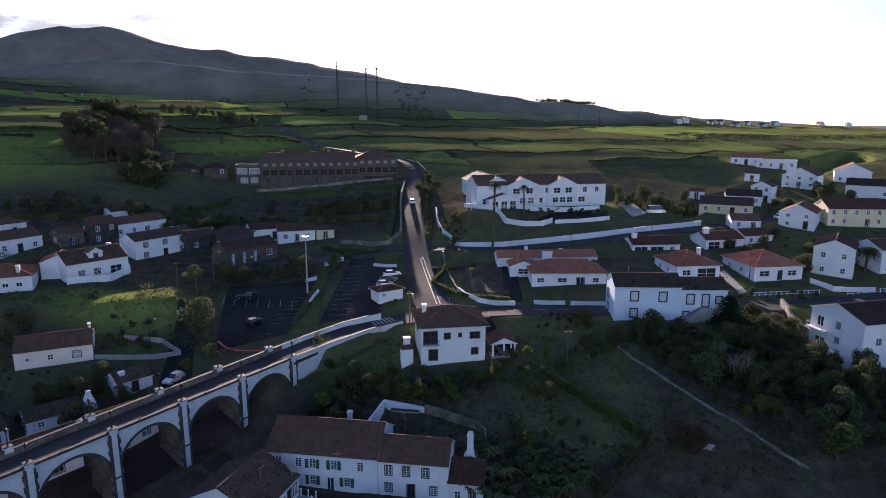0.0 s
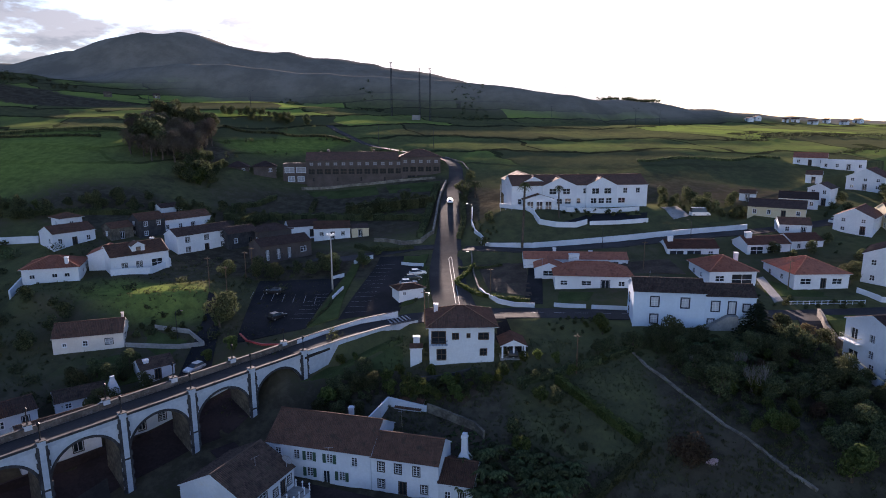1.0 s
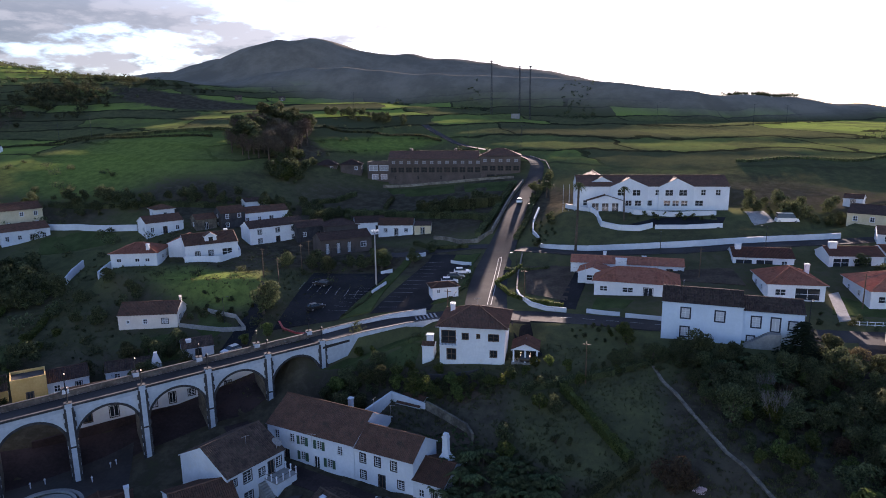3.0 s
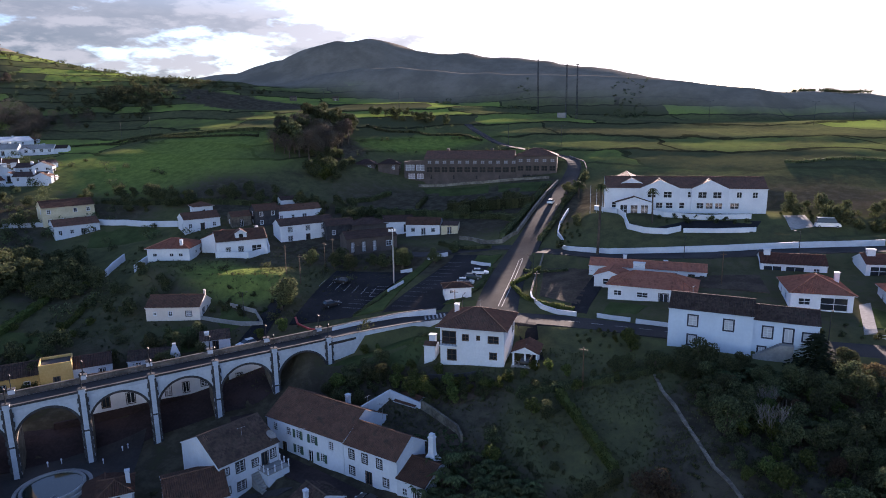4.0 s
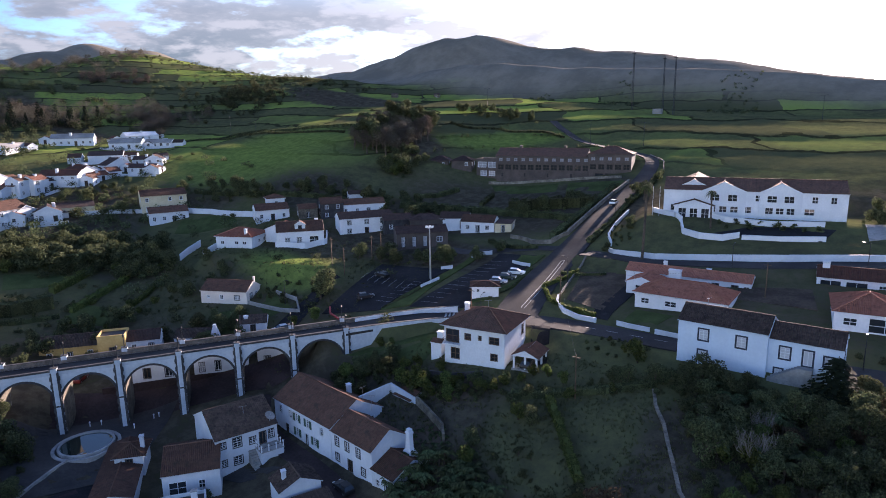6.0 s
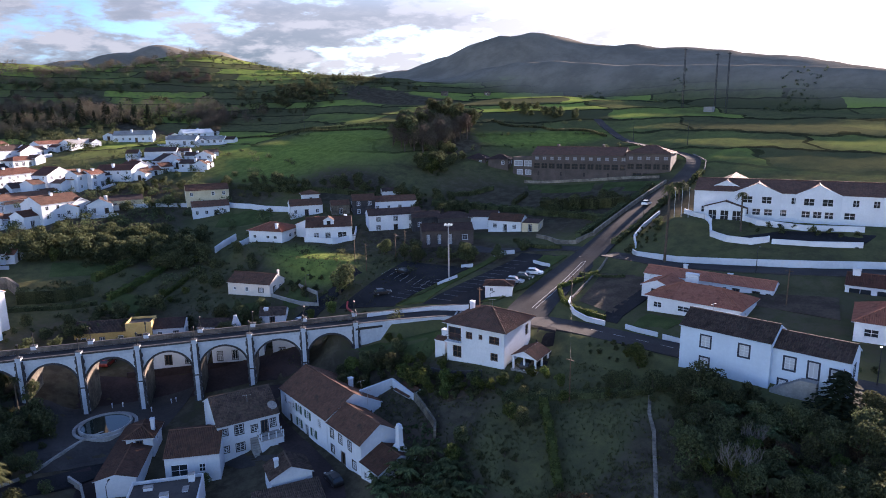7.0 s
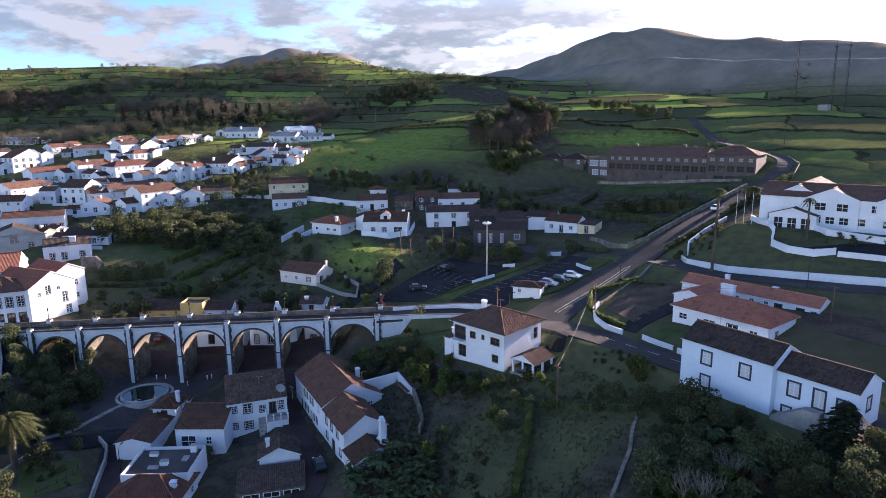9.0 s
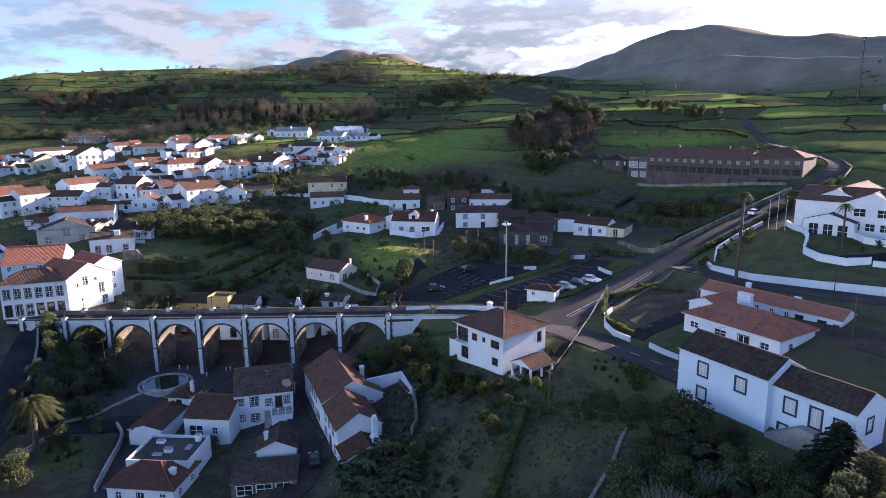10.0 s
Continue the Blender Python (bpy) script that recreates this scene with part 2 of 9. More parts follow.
LIME = surface("limewash", (0.49, 0.535, 0.585), (0.60, 0.64, 0.685), 0.85, 2.0, 0.3, 0.12, tint=0.04, fleck=(0.56, 0.55, 0.52))
WHITE = surface("white_paint", (0.60, 0.63, 0.665), (0.71, 0.735, 0.76), 0.8, 2.5, 0.3, 0.1, tint=0.03, fleck=(0.58, 0.58, 0.57))
BLUE_WASH = surface("pale_blue_limewash", (0.50, 0.60, 0.70), (0.57, 0.67, 0.77), 0.85, 2.0, 0.25, 0.04)
BLUE_STONE = surface("blue_black_trim", (0.018, 0.026, 0.045), (0.035, 0.045, 0.07), 0.7, 4.0, 0.4, 0.1)
BRIDGE_WASH = surface("weathered_bridge_limewash", (0.37, 0.415, 0.47), (0.51, 0.555, 0.605), 0.85, 1.5, 0.25, 0.12, fleck=(0.33, 0.35, 0.37))
WHITE_PANE = glass_pane("lace_curtained_glass", (0.5, 0.52, 0.55))
CREAM = surface("cream_render", (0.55, 0.47, 0.31), (0.68, 0.6, 0.42), 0.85, 2.0, 0.3, 0.1, tint=0.06)
OCHRE = surface("ochre_render", (0.42, 0.28, 0.09), (0.54, 0.38, 0.15), 0.85, 2.0, 0.3, 0.1)
PINK = surface("pink_render", (0.46, 0.27, 0.22), (0.58, 0.36, 0.3), 0.85, 2.0, 0.3, 0.1)
BASALT = surface("dark_stone", (0.022, 0.022, 0.026), (0.07, 0.068, 0.068), 0.8, 2.5, 0.5, 0.5, tint=0.1)
RUBBLE = surface("rubble_stone", (0.06, 0.052, 0.042), (0.19, 0.165, 0.125), 0.9, 1.6, 0.4, 0.8, tint=0.1)
FIELD_STONE = surface("pale_field_stone", (0.09, 0.078, 0.064), (0.27, 0.235, 0.19), 0.9, 1.8, 0.5, 0.9, tint=0.1)
BRICK = surface("dark_brick", (0.062, 0.05, 0.045), (0.12, 0.094, 0.082), 0.85, 3.0, 0.3, 0.3, tint=0.05)
CONCRETE = surface("concrete", (0.2, 0.195, 0.185), (0.34, 0.33, 0.31), 0.85, 2.0, 0.2, 0.2, fleck=(0.12, 0.12, 0.11))
ASPHALT = surface("asphalt", (0.017, 0.017, 0.019), (0.036, 0.035, 0.037), 0.9, 4.0, 0.12, 0.25, fleck=(0.045, 0.043, 0.042), spec=0.04)
TARMAC = surface("worn_tarmac", (0.034, 0.032, 0.032), (0.064, 0.06, 0.058), 0.88, 4.0, 0.12, 0.35, fleck=(0.03, 0.03, 0.032), spec=0.06)
PAVING = surface("paving", (0.024, 0.022, 0.021), (0.056, 0.05, 0.046), 0.8, 2.0, 0.2, 0.3)
BROWN_GREY = surface("brown_grey_parapet", (0.05, 0.045, 0.04), (0.15, 0.13, 0.11), 0.9, 2.0, 0.4, 0.3, fleck=(0.2, 0.19, 0.18))
ROSE = surface("pale_rose_render", (0.58, 0.52, 0.47), (0.68, 0.62, 0.56), 0.85, 2.0, 0.3, 0.1)
LAWN = surface("mown_lawn", (0.046, 0.062, 0.025), (0.084, 0.105, 0.04), 0.95, 5.0, 0.25, 0.5, fleck=(0.055, 0.058, 0.03), spec=0.0)
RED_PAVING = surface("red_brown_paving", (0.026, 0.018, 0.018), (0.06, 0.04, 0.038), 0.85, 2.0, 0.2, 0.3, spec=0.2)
LINE = surface("road_paint", (0.2, 0.2, 0.2), (0.42, 0.42, 0.41), 0.7, 6.0, 0.5, 0.05, fleck=(0.3, 0.3, 0.3))
TILE = roof_tiles("brown_tiles", (0.05, 0.028, 0.022), (0.165, 0.088, 0.062), (0.05, 0.042, 0.032))
TILE_RED = roof_tiles("red_tiles", (0.24, 0.082, 0.054), (0.42, 0.17, 0.11), (0.16, 0.072, 0.05))
TILE_RUSSET = roof_tiles("russet_tiles", (0.066, 0.031, 0.024), (0.16, 0.072, 0.051), (0.06, 0.042, 0.03))
TILE_OLD = roof_tiles("weathered_tiles", (0.02, 0.016, 0.015), (0.12, 0.082, 0.066), (0.066, 0.057, 0.042), 0.5)
TILE_DARK = roof_tiles("dark_tiles", (0.026, 0.018, 0.017), (0.09, 0.058, 0.05), (0.04, 0.035, 0.03))
BLUE_SHEET = surface("pale_blue_sheet", (0.3, 0.38, 0.45), (0.42, 0.5, 0.58), 0.5, 3.0, 0.3, 0.05)
TIMBER = surface("timber", (0.07, 0.04, 0.022), (0.15, 0.09, 0.05), 0.7, 5.0, 0.6, 0.3)
GREEN_PAINT = surface("green_paint", (0.02, 0.06, 0.04), (0.035, 0.09, 0.055), 0.5, 5.0, 0.6, 0.05)
METAL = surface("galvanised_steel", (0.32, 0.33, 0.34), (0.46, 0.47, 0.48), 0.45, 6.0, 0.5, 0.05, metal=0.8)
DARK_METAL = surface("dark_iron", (0.02, 0.02, 0.022), (0.05, 0.05, 0.052), 0.5, 6.0, 0.5, 0.1, metal=0.5)
RUBBER = surface("tyre_rubber", (0.015, 0.015, 0.016), (0.03, 0.03, 0.03), 0.8, 6.0, 0.5, 0.1)
PANE = glass_pane("window_glass")
PALE_PANE = glass_pane("curtained_glass", (0.30, 0.31, 0.33))
WATER = glass_pane("pool_water", (0.010, 0.022, 0.018))
LAMP_GLASS = surface("frosted_glass", (0.7, 0.7, 0.68), (0.8, 0.8, 0.78), 0.3, 5.0, 0.5, 0.0)
LAND = land_cover("grass_and_scrub")
LEAF = leafage("dark_leaves", (0.034, 0.041, 0.021), (0.112, 0.126, 0.058))
LEAF_RED = leafage("russet_leaves", (0.06, 0.04, 0.026), (0.13, 0.095, 0.05))
LEAF_GOLD = leafage("yellow_green_leaves", (0.045, 0.062, 0.019), (0.125, 0.148, 0.045), 0.4)
LEAF_BARE = leafage("bare_brown_twigs", (0.075, 0.06, 0.044), (0.15, 0.122, 0.09), 0.1)
LEAF_PINE = leafage("conifer_needles", (0.012, 0.020, 0.010), (0.032, 0.045, 0.022), 0.1)
LEAF_PALM = leafage("palm_fronds", (0.024, 0.034, 0.014), (0.075, 0.088, 0.036), 0.25)
GRASS_BLADE = leafage("grass_blades", (0.05, 0.056, 0.026), (0.115, 0.122, 0.055), 0.3)
LEAF_BANANA = leafage("banana_leaves", (0.034, 0.048, 0.022), (0.095, 0.12, 0.055), 0.35)
TWIG = surface("pale_grey_twigs", (0.1, 0.09, 0.075), (0.2, 0.18, 0.155), 0.9, 4.0, 0.8, 0.3)
BARK = surface("bark", (0.05, 0.038, 0.028), (0.12, 0.09, 0.065), 0.9, 4.0, 0.8, 0.6)
FLOWER = surface("pale_pink_blossom", (0.5, 0.33, 0.36), (0.7, 0.55, 0.56), 0.8, 4.0, 0.8, 0.1)
SOIL = surface("ploughed_soil", (0.045, 0.034, 0.026), (0.095, 0.072, 0.052), 0.95, 2.0, 0.3, 0.7, fleck=(0.05, 0.055, 0.025), spec=0.1)

# ---- mesh helpers ----
class Shape:
    """Collects faces for one mesh."""

    def __init__(self):
        self.v, self.f, self.m, self.uv = [], [], [], {}

    def face(self, *points, mat=0):
        k = len(self.v)
        self.v.extend(tuple(p) for p in points)
        self.f.append(tuple(range(k, k + len(points))))
        self.m.append(mat)
        return self

    def box(self, x0, y0, z0, x1, y1, z1, mat=0, m=None):
        k = len(self.v)
        corners = [(x, y, z) for z in (z0, z1) for y in (y0, y1) for x in (x0, x1)]
        self.v.extend(corners if m is None else [tuple(m @ Vector(c)) for c in corners])
        for q in ((0, 2, 3, 1), (4, 5, 7, 6), (0, 1, 5, 4), (2, 6, 7, 3), (0, 4, 6, 2), (1, 3, 7, 5)):
            self.f.append(tuple(k + i for i in q))
            self.m.append(mat)
        return self

    def tube(self, x, y, rings, sides=8, mat=0, closed=True):
        """rings: (z, radius) or (z, radius, dx, dy), from below to above."""
        k = len(self.v)
        for ring in rings:
            z, r = ring[0], ring[1]
            dx, dy = (ring[2], ring[3]) if len(ring) > 2 else (0, 0)
            for i in range(sides):
                a = 2 * math.pi * i / sides
                self.v.append((x + dx + r * math.cos(a), y + dy + r * math.sin(a), z))
        for j in range(len(rings) - 1):
            for i in range(sides):
                a, b = k + j * sides + i, k + j * sides + (i + 1) % sides
                self.f.append((a, b, b + sides, a + sides))
                self.m.append(mat)
        if closed:
            self.f.append(tuple(range(k + sides - 1, k - 1, -1)))
            top = k + (len(rings) - 1) * sides
            self.f.append(tuple(range(top, top + sides)))
            self.m += [mat, mat]
        return self

    def rod(self, a, b, r, sides=5, mat=0):
        a, b = Vector(a), Vector(b)
        turn = (b - a).to_track_quat("Z", "Y").to_matrix()
        k = len(self.v)
        for p in (a, b):
            for i in range(sides):
                w = 2 * math.pi * i / sides
                self.v.append(tuple(p + turn @ Vector((r * math.cos(w), r * math.sin(w), 0))))
        for i in range(sides):
            j = (i + 1) % sides
            self.f.append((k + i, k + j, k + sides + j, k + sides + i))
            self.m.append(mat)
        return self

    def weld(self):
        """Joins corners that lie in one place."""
        seen, index, verts = {}, [], []
        for p in self.v:
            key = (round(p[0], 3), round(p[1], 3), round(p[2], 3))
            if key not in seen:
                seen[key] = len(verts)
                verts.append(p)
            index.append(seen[key])
        faces, kept, chart = [], [], []
        for f, m in zip(self.f, self.m):
            g = [index[i] for i in f]
            keep = [k for k in range(len(g)) if g[k] != g[k - 1]]
            if len({g[k] for k in keep}) == len(keep) and len(keep) > 2:
                faces.append(tuple(g[k] for k in keep))
                kept.append(m)
                chart.extend(self.uv.get(f[k], (0.0, 0.0)) for k in keep)
        self.v, self.f, self.m = verts, faces, kept
        return chart

    def mesh(self, name, mats, smooth=False):
        me = bpy.data.meshes.new(name)
        me.from_pydata(self.v, [], self.f)
        for one in mats if isinstance(mats, (list, tuple)) else [mats]:
            me.materials.append(one)
        if any(self.m):
            me.polygons.foreach_set("material_index", self.m)
        if smooth:
            me.polygons.foreach_set("use_smooth", [True] * len(self.f))
        me.update()
        return me


def part(name, data, parent, label="", m=None):
    """Links a mesh as one object under a thing or a part."""
    ob = new(name, data)
    ob.parent = parent
    if m is not None:
        ob.matrix_basis = m
    return tagged(ob, label)


def thing(name, m, label, category, group="", kind=""):
    ob = new(name)
    ob.empty_display_size = 0.3
    ob.matrix_basis = m
    return tagged(ob, label, category, group, kind)


# ---- the lie of the land ----
# heights of three nets of control points, each the broad, the near and the town's own
BROAD = [[-11, 46, 80, 71, 81, 73, 55, 34],
         [-12, 32, 58, 68, 85, 69, 52, 39],
         [-11, 16, 34, 51, 68, 65, 55, 45],
         [-16, 3, 20, 34, 52, 60, 56, 51],
         [-25, -10, 6, 28, 47, 51, 53, 53],
         [-31, -22, -5, 19, 40, 41, 47, 52],
         [-29, -18, -3, 18, 38, 37, 42, 47],
         [-24, -10, 1, 14, 32, 36, 38, 43],
         [-21, -10, -1, 15, 29, 32, 36, 42],
         [-20, -10, 2, 18, 30, 34, 37, 42]]
NEAR = [[-6.3, -2.7, 2.7, -4.1, -11, -2, 6.5, 6.6, 4.8],
         [3, 1.8, -2.7, -5.3, 1.4, 3.2, 4, 5.2, 5.7],
         [7.5, 1, -6.3, -1.5, 3.8, 1, -0.6, 0.3, -1.3],
         [1.2, -6.6, -9.8, -4, 0.3, -0.6, -1.8, -1.6, -2.5],
         [-2.7, -7.6, -10.4, -4.2, 0.9, -2.4, -2.3, -2.4, -1.5],
         [-3, -6.9, -10, -3.1, -0.2, -3.9, -1.1, -2.3, -2.8],
         [-3.1, -6.5, -9, -2.6, 0.9, -2.6, 2.1, -0.4, -2.2],
         [-3, -5.3, -6.1, -2.3, 1.1, -1.7, 0.4, -0.4, -0.4],
         [-1.9, -2.2, -1.6, -0.1, 0.2, -2.1, -1.3, -1.2, -1],
         [-0.2, 1.3, 2.3, 1.6, -0.3, -0.8, 1.1, -0.6, -5]]
TOWN = [[17.8, 35.4, 29.9, 11.7, -2.8, 30.3, 30.3, 2.1],
         [13.8, 3.3, -9.9, 0, 18.8, 27.9, 13.9, 3],
         [7.9, -2.6, -7.6, -4.8, -3.2, -1.2, 5.4, 9.1],
         [5.7, 1.5, 2.7, 0.1, -11.9, -5.5, 7.9, 13.3],
         [4.4, -1, 0.3, -1.6, -11, -6.2, 0.4, 3.4],
         [4.7, 2, -1.7, -4.5, 5.8, 1.2, -1, -4.5],
         [3.3, 4.3, 0.3, -5.1, 2.7, 8.3, 8.8, -0.7],
         [1.8, -1.4, -4.5, -9, -13.2, -4.6, 4.6, 2.1]]


def spline(u):
    return ((1 - u) ** 3 / 6, (3 * u ** 3 - 6 * u ** 2 + 4) / 6, (-3 * u ** 3 + 3 * u ** 2 + 3 * u + 1) / 6, u ** 3 / 6)


def net(x, y, values, x0, y0, step):
    values = np.array(values, dtype=float)
    nx, ny = values.shape
    u, v = (x - x0) / step, (y - y0) / step
    i, j = np.floor(u).astype(int), np.floor(v).astype(int)
    wu, wv = spline(u - i), spline(v - j)
    total = np.zeros_like(u)
    for p in range(4):
        for q in range(4):
            a, b = i + p - 1, j + q - 1
            inside = (a >= 0) & (a < nx) & (b >= 0) & (b < ny)
            total += np.where(inside, wu[p] * wv[q] * values[np.clip(a, 0, nx - 1), np.clip(b, 0, ny - 1)], 0)
    return total


def ramp(v, lo, hi):
    t = np.clip((v - lo) / (hi - lo), 0, 1)
    return t * t * (3 - 2 * t)


def ripple(x, y, size, seed):
    """Gentle unevenness made of a few crossing waves."""
    total = 0
    for k in range(5):
        a = seed * 1.7 + k * 2.399
        total = total + np.sin((x * math.cos(a) + y * math.sin(a)) * (1 + 0.37 * k) / size + seed * 3.1 + k) / (1 + 0.6 * k)
    return total / 2.2


# the mountain's crest: where it runs and how high it is
RIDGE_X = (-900, -560, -450, -412, -384, -361, -345, -331, -313, -295, -276, -269, -258, -248, -239, -228, -215, -200, -184, -174, -164, -150, -137, -117, -106, -99, -61, -41, -10, 34, 73, 200, 400, 900)
RIDGE_Z = (60, 76, 81.7, 86, 85.8, 91, 94, 95.2, 102, 106, 108.8, 107, 107.8, 109.3, 107.5, 103, 99.3, 96.6, 96, 97.2, 94, 92.8, 92.2, 89.5, 88, 85.9, 82, 77, 70.5, 64, 57, 45, 35, 28)
RIDGE_LINE = (-900, -405, -275, -247, -174, -60, 60, 120, 300), (560, 504, 503, 510, 552, 600, 640, 650, 690)
# the lower ridge in front of it
SHOULDER_X = (-420, -330, -270, -246, -221, -194, -167, -141, -111, -92, -62, -25, -5, 12, 25, 41, 65, 94, 118, 124, 143, 167, 192, 244, 300, 355, 600, 900)
SHOULDER_Z = (40, 64, 74, 77, 78.6, 78, 76, 72.2, 70.5, 69, 67.2, 64.6, 62.6, 60.8, 58.6, 56.2, 53, 53, 52, 50.5, 47.7, 46.2, 43.7, 40.8, 38.2, 35.9, 30, 27)
SHOULDER_LINE = (-420, -200, 0, 55, 71, 118, 300, 600), (470, 440, 425, 425, 448, 486, 540, 600)


FAR_HILL = ((-648, 372, 110, 121), (-660, 335, 120, 112), (-672, 291, 130, 102), (-625, 415, 120, 116))


def swell(x, y):
    """The natural ground, without roads."""
    x, y = np.asarray(x, dtype=float), np.asarray(y, dtype=float)
    cx, cy = np.clip(x, -540, 380), np.clip(y, -90, 500)
    z = net(cx, cy, BROAD, -560, -100, 105) + net(cx, cy, NEAR, -128, 26, 26) + net(cx, cy, TOWN, -470, -10, 58)
    z = z + 6 * np.exp(-((x + 428) / 60) ** 2 - ((y - 158) / 75) ** 2)
    for bx, by, r, h in ((-460, 176, 45, 6), (-450, 265, 45, -8), (-438, 324, 40, -4), (-473, 15, 50, 12), (48, 91, 16, 3)):
        z = z + h * np.exp(-((x - bx) ** 2 + (y - by) ** 2) / r ** 2)
    out = np.hypot(x - cx, y - cy)
    z = z * np.exp(-out / 900) + 20 * (1 - np.exp(-out / 900)) - ramp(-y, 60, 400) * 30
    # terraced pastures on the higher ground
    high = ramp(z, 22, 30) * (1 - ramp(y, 430, 470)) * ramp(y - 0.25 * x, 130, 215)
    step = 4.6
    q = (z + 1.6 * ripple(x, y, 34, 2)) / step
    u = q - np.floor(q)
    stair = np.where(u < 0.72, 0.45 * u / 0.72, 0.45 + 0.55 * (u - 0.72) / 0.28)
    z = z + high * (stair - u) * step * 0.8
    # the mountain behind
    top = np.interp(x, RIDGE_X, RIDGE_Z) + 0.5 * ripple(x, x * 0.0, 17, 11) + 0.5 * ripple(x, x * 0.0, 5, 12)
    line = np.interp(x, *RIDGE_LINE)
    rise = ramp(y, 430 + 0.05 * x, line) * (1 - ramp(y, line, line + 420))
    rough_land = 1.6 * ripple(x, y, 17, 3) + 2.5 * ripple(x, y, 41, 4)
    base = z
    z = z + rise * np.maximum(top - z, 0) + rise * (1 - rise) * 4 * rough_land * 0.5
    top = np.interp(x, SHOULDER_X, SHOULDER_Z) + 0.5 * ripple(x, x * 0.0, 6, 13)
    line = np.interp(x, *SHOULDER_LINE)
    rise = ramp(y, line - 48, line) * (1 - 0.3 * ramp(y, line, line + 26)) * (1 - ramp(y, line + 26, line + 120))
    z = np.maximum(z, base + rise * np.maximum(top - base, 0) + rise * (1 - rise) * rough_land)
    # a farther hill behind the terraced one
    for bx, by, r, h in FAR_HILL:
        z = np.where(x < -520, np.maximum(z, h * np.exp(-((x - bx) ** 2 + (y - by) ** 2) / r ** 2)), z)
    return z


# ---- roads: centre line, width ----
ROADS = [
    ("main_road", [(2.5, 127), (0.5, 134), (-1.5, 143), (-3.4, 154), (-4.2, 165), (-5, 178), (-5.8, 190), (-7, 202), (-7.6, 214), (-6.8, 226), (-7.6, 237), (-8.5, 247), (-12, 256), (-21, 263), (-34, 268.5), (-47, 275), (-60, 286), (-72, 297)], [9.4, 9.2, 9, 8.6, 8, 7, 6.2, 6, 5.8, 5.6, 5.4, 5, 4.6, 4, 3.6, 3.6, 3.6, 3.6]),
    ("cross_street", [(-27.9, 110.3), (-22, 117.4), (-16, 123.2), (-9, 127.6), (0, 130), (13.5, 130.7), (27, 129.4), (40, 128.9), (55, 129), (71, 129.6), (99, 132.8), (150, 141)], 6.6),
    ("upper_road", [(0.2, 169.3), (3, 169), (10, 167.3), (20, 165.6), (34, 166.8), (46, 169), (60, 175), (79, 180.2), (104, 187), (135, 204), (180, 226)], 6.2),
    ("side_street", [(-8.4, 171.6), (-16, 171), (-26, 167), (-33, 163.5), (-40, 165)], 6),
    ("west_street", [(-81, 47), (-75.5, 44), (-66, 41.5), (-56, 39), (-47, 37), (-38, 34), (-28, 27)], 8),
    ("low_street", [(-46, 30), (-44, 40), (-41.5, 49), (-39, 57), (-39.5, 63)], 5.4),
    ("low_lane", [(-41, 58.5), (-33, 57.5), (-25, 55), (-17, 52), (-5, 48), (15, 40)], 4),
    ("alley", [(-35, 93.5), (-26.5, 86.8), (-18, 85.6), (-8, 83.7), (0, 81.5), (4.5, 77), (4, 70), (0, 62)], 4.2),
]


def resample(points, widths, step=3.0):
    """A smooth line through the points, with its width at each place."""
    p = np.array(points, dtype=float)
    w = np.array(widths if isinstance(widths, list) else [widths] * len(p), dtype=float)
    for _ in range(2):
        mid = lambda a: np.concatenate([a[:1], np.stack([0.75 * a[:-1] + 0.25 * a[1:], 0.25 * a[:-1] + 0.75 * a[1:]], 1).reshape(-1, *a.shape[1:]), a[-1:]])
        p, w = mid(p), mid(w)
    s = np.concatenate([[0], np.cumsum(np.hypot(*np.diff(p, axis=0).T))])
    keep = np.concatenate([[True], np.diff(s) > 1e-6])
    s, p, w = s[keep], p[keep], w[keep]
    t = np.linspace(0, s[-1], max(2, int(s[-1] / step) + 1))
    return np.stack([np.interp(t, s, p[:, 0]), np.interp(t, s, p[:, 1])], 1), np.interp(t, s, w)


LINES = []
for road_name, pts, wid in ROADS:
    xy, w = resample(pts, wid)
    z = swell(xy[:, 0], xy[:, 1])
    if road_name == "cross_street":
        # carried on the retaining wall from the bridge to the crossing
        z[:13] = np.maximum(z[:13], np.interp(np.arange(13), (0, 2, 4, 6, 9, 12), (-2.85, -2.4, -1.9, -1.4, -0.85, -0.48)))
        z[0] = -2.85
    if road_name == "west_street":
        z[:1] = -6.0
    for _ in range(6):
        z[1:-1] = (z[:-2] + 2 * z[1:-1] + z[2:]) / 4
    LINES.append((road_name, xy, z, w))
BED = np.concatenate([np.column_stack([xy, z, w / 2]) for _, xy, z, w in LINES])

# level places: x, y, half width, half depth, turn, and the height
PADS = [(-50.5, 66.5, 9, 9, 40, -16.6), (4, 119.5, 6.5, 4.5, 8, -3.6), (33, 199, 25, 8, 12, 14.0), (-93, 50, 12, 9, 50, -6.0), (-84, 130, 9, 5, 20, 4.2), (-68, 131, 11, 3.5, 25, 3.0)]


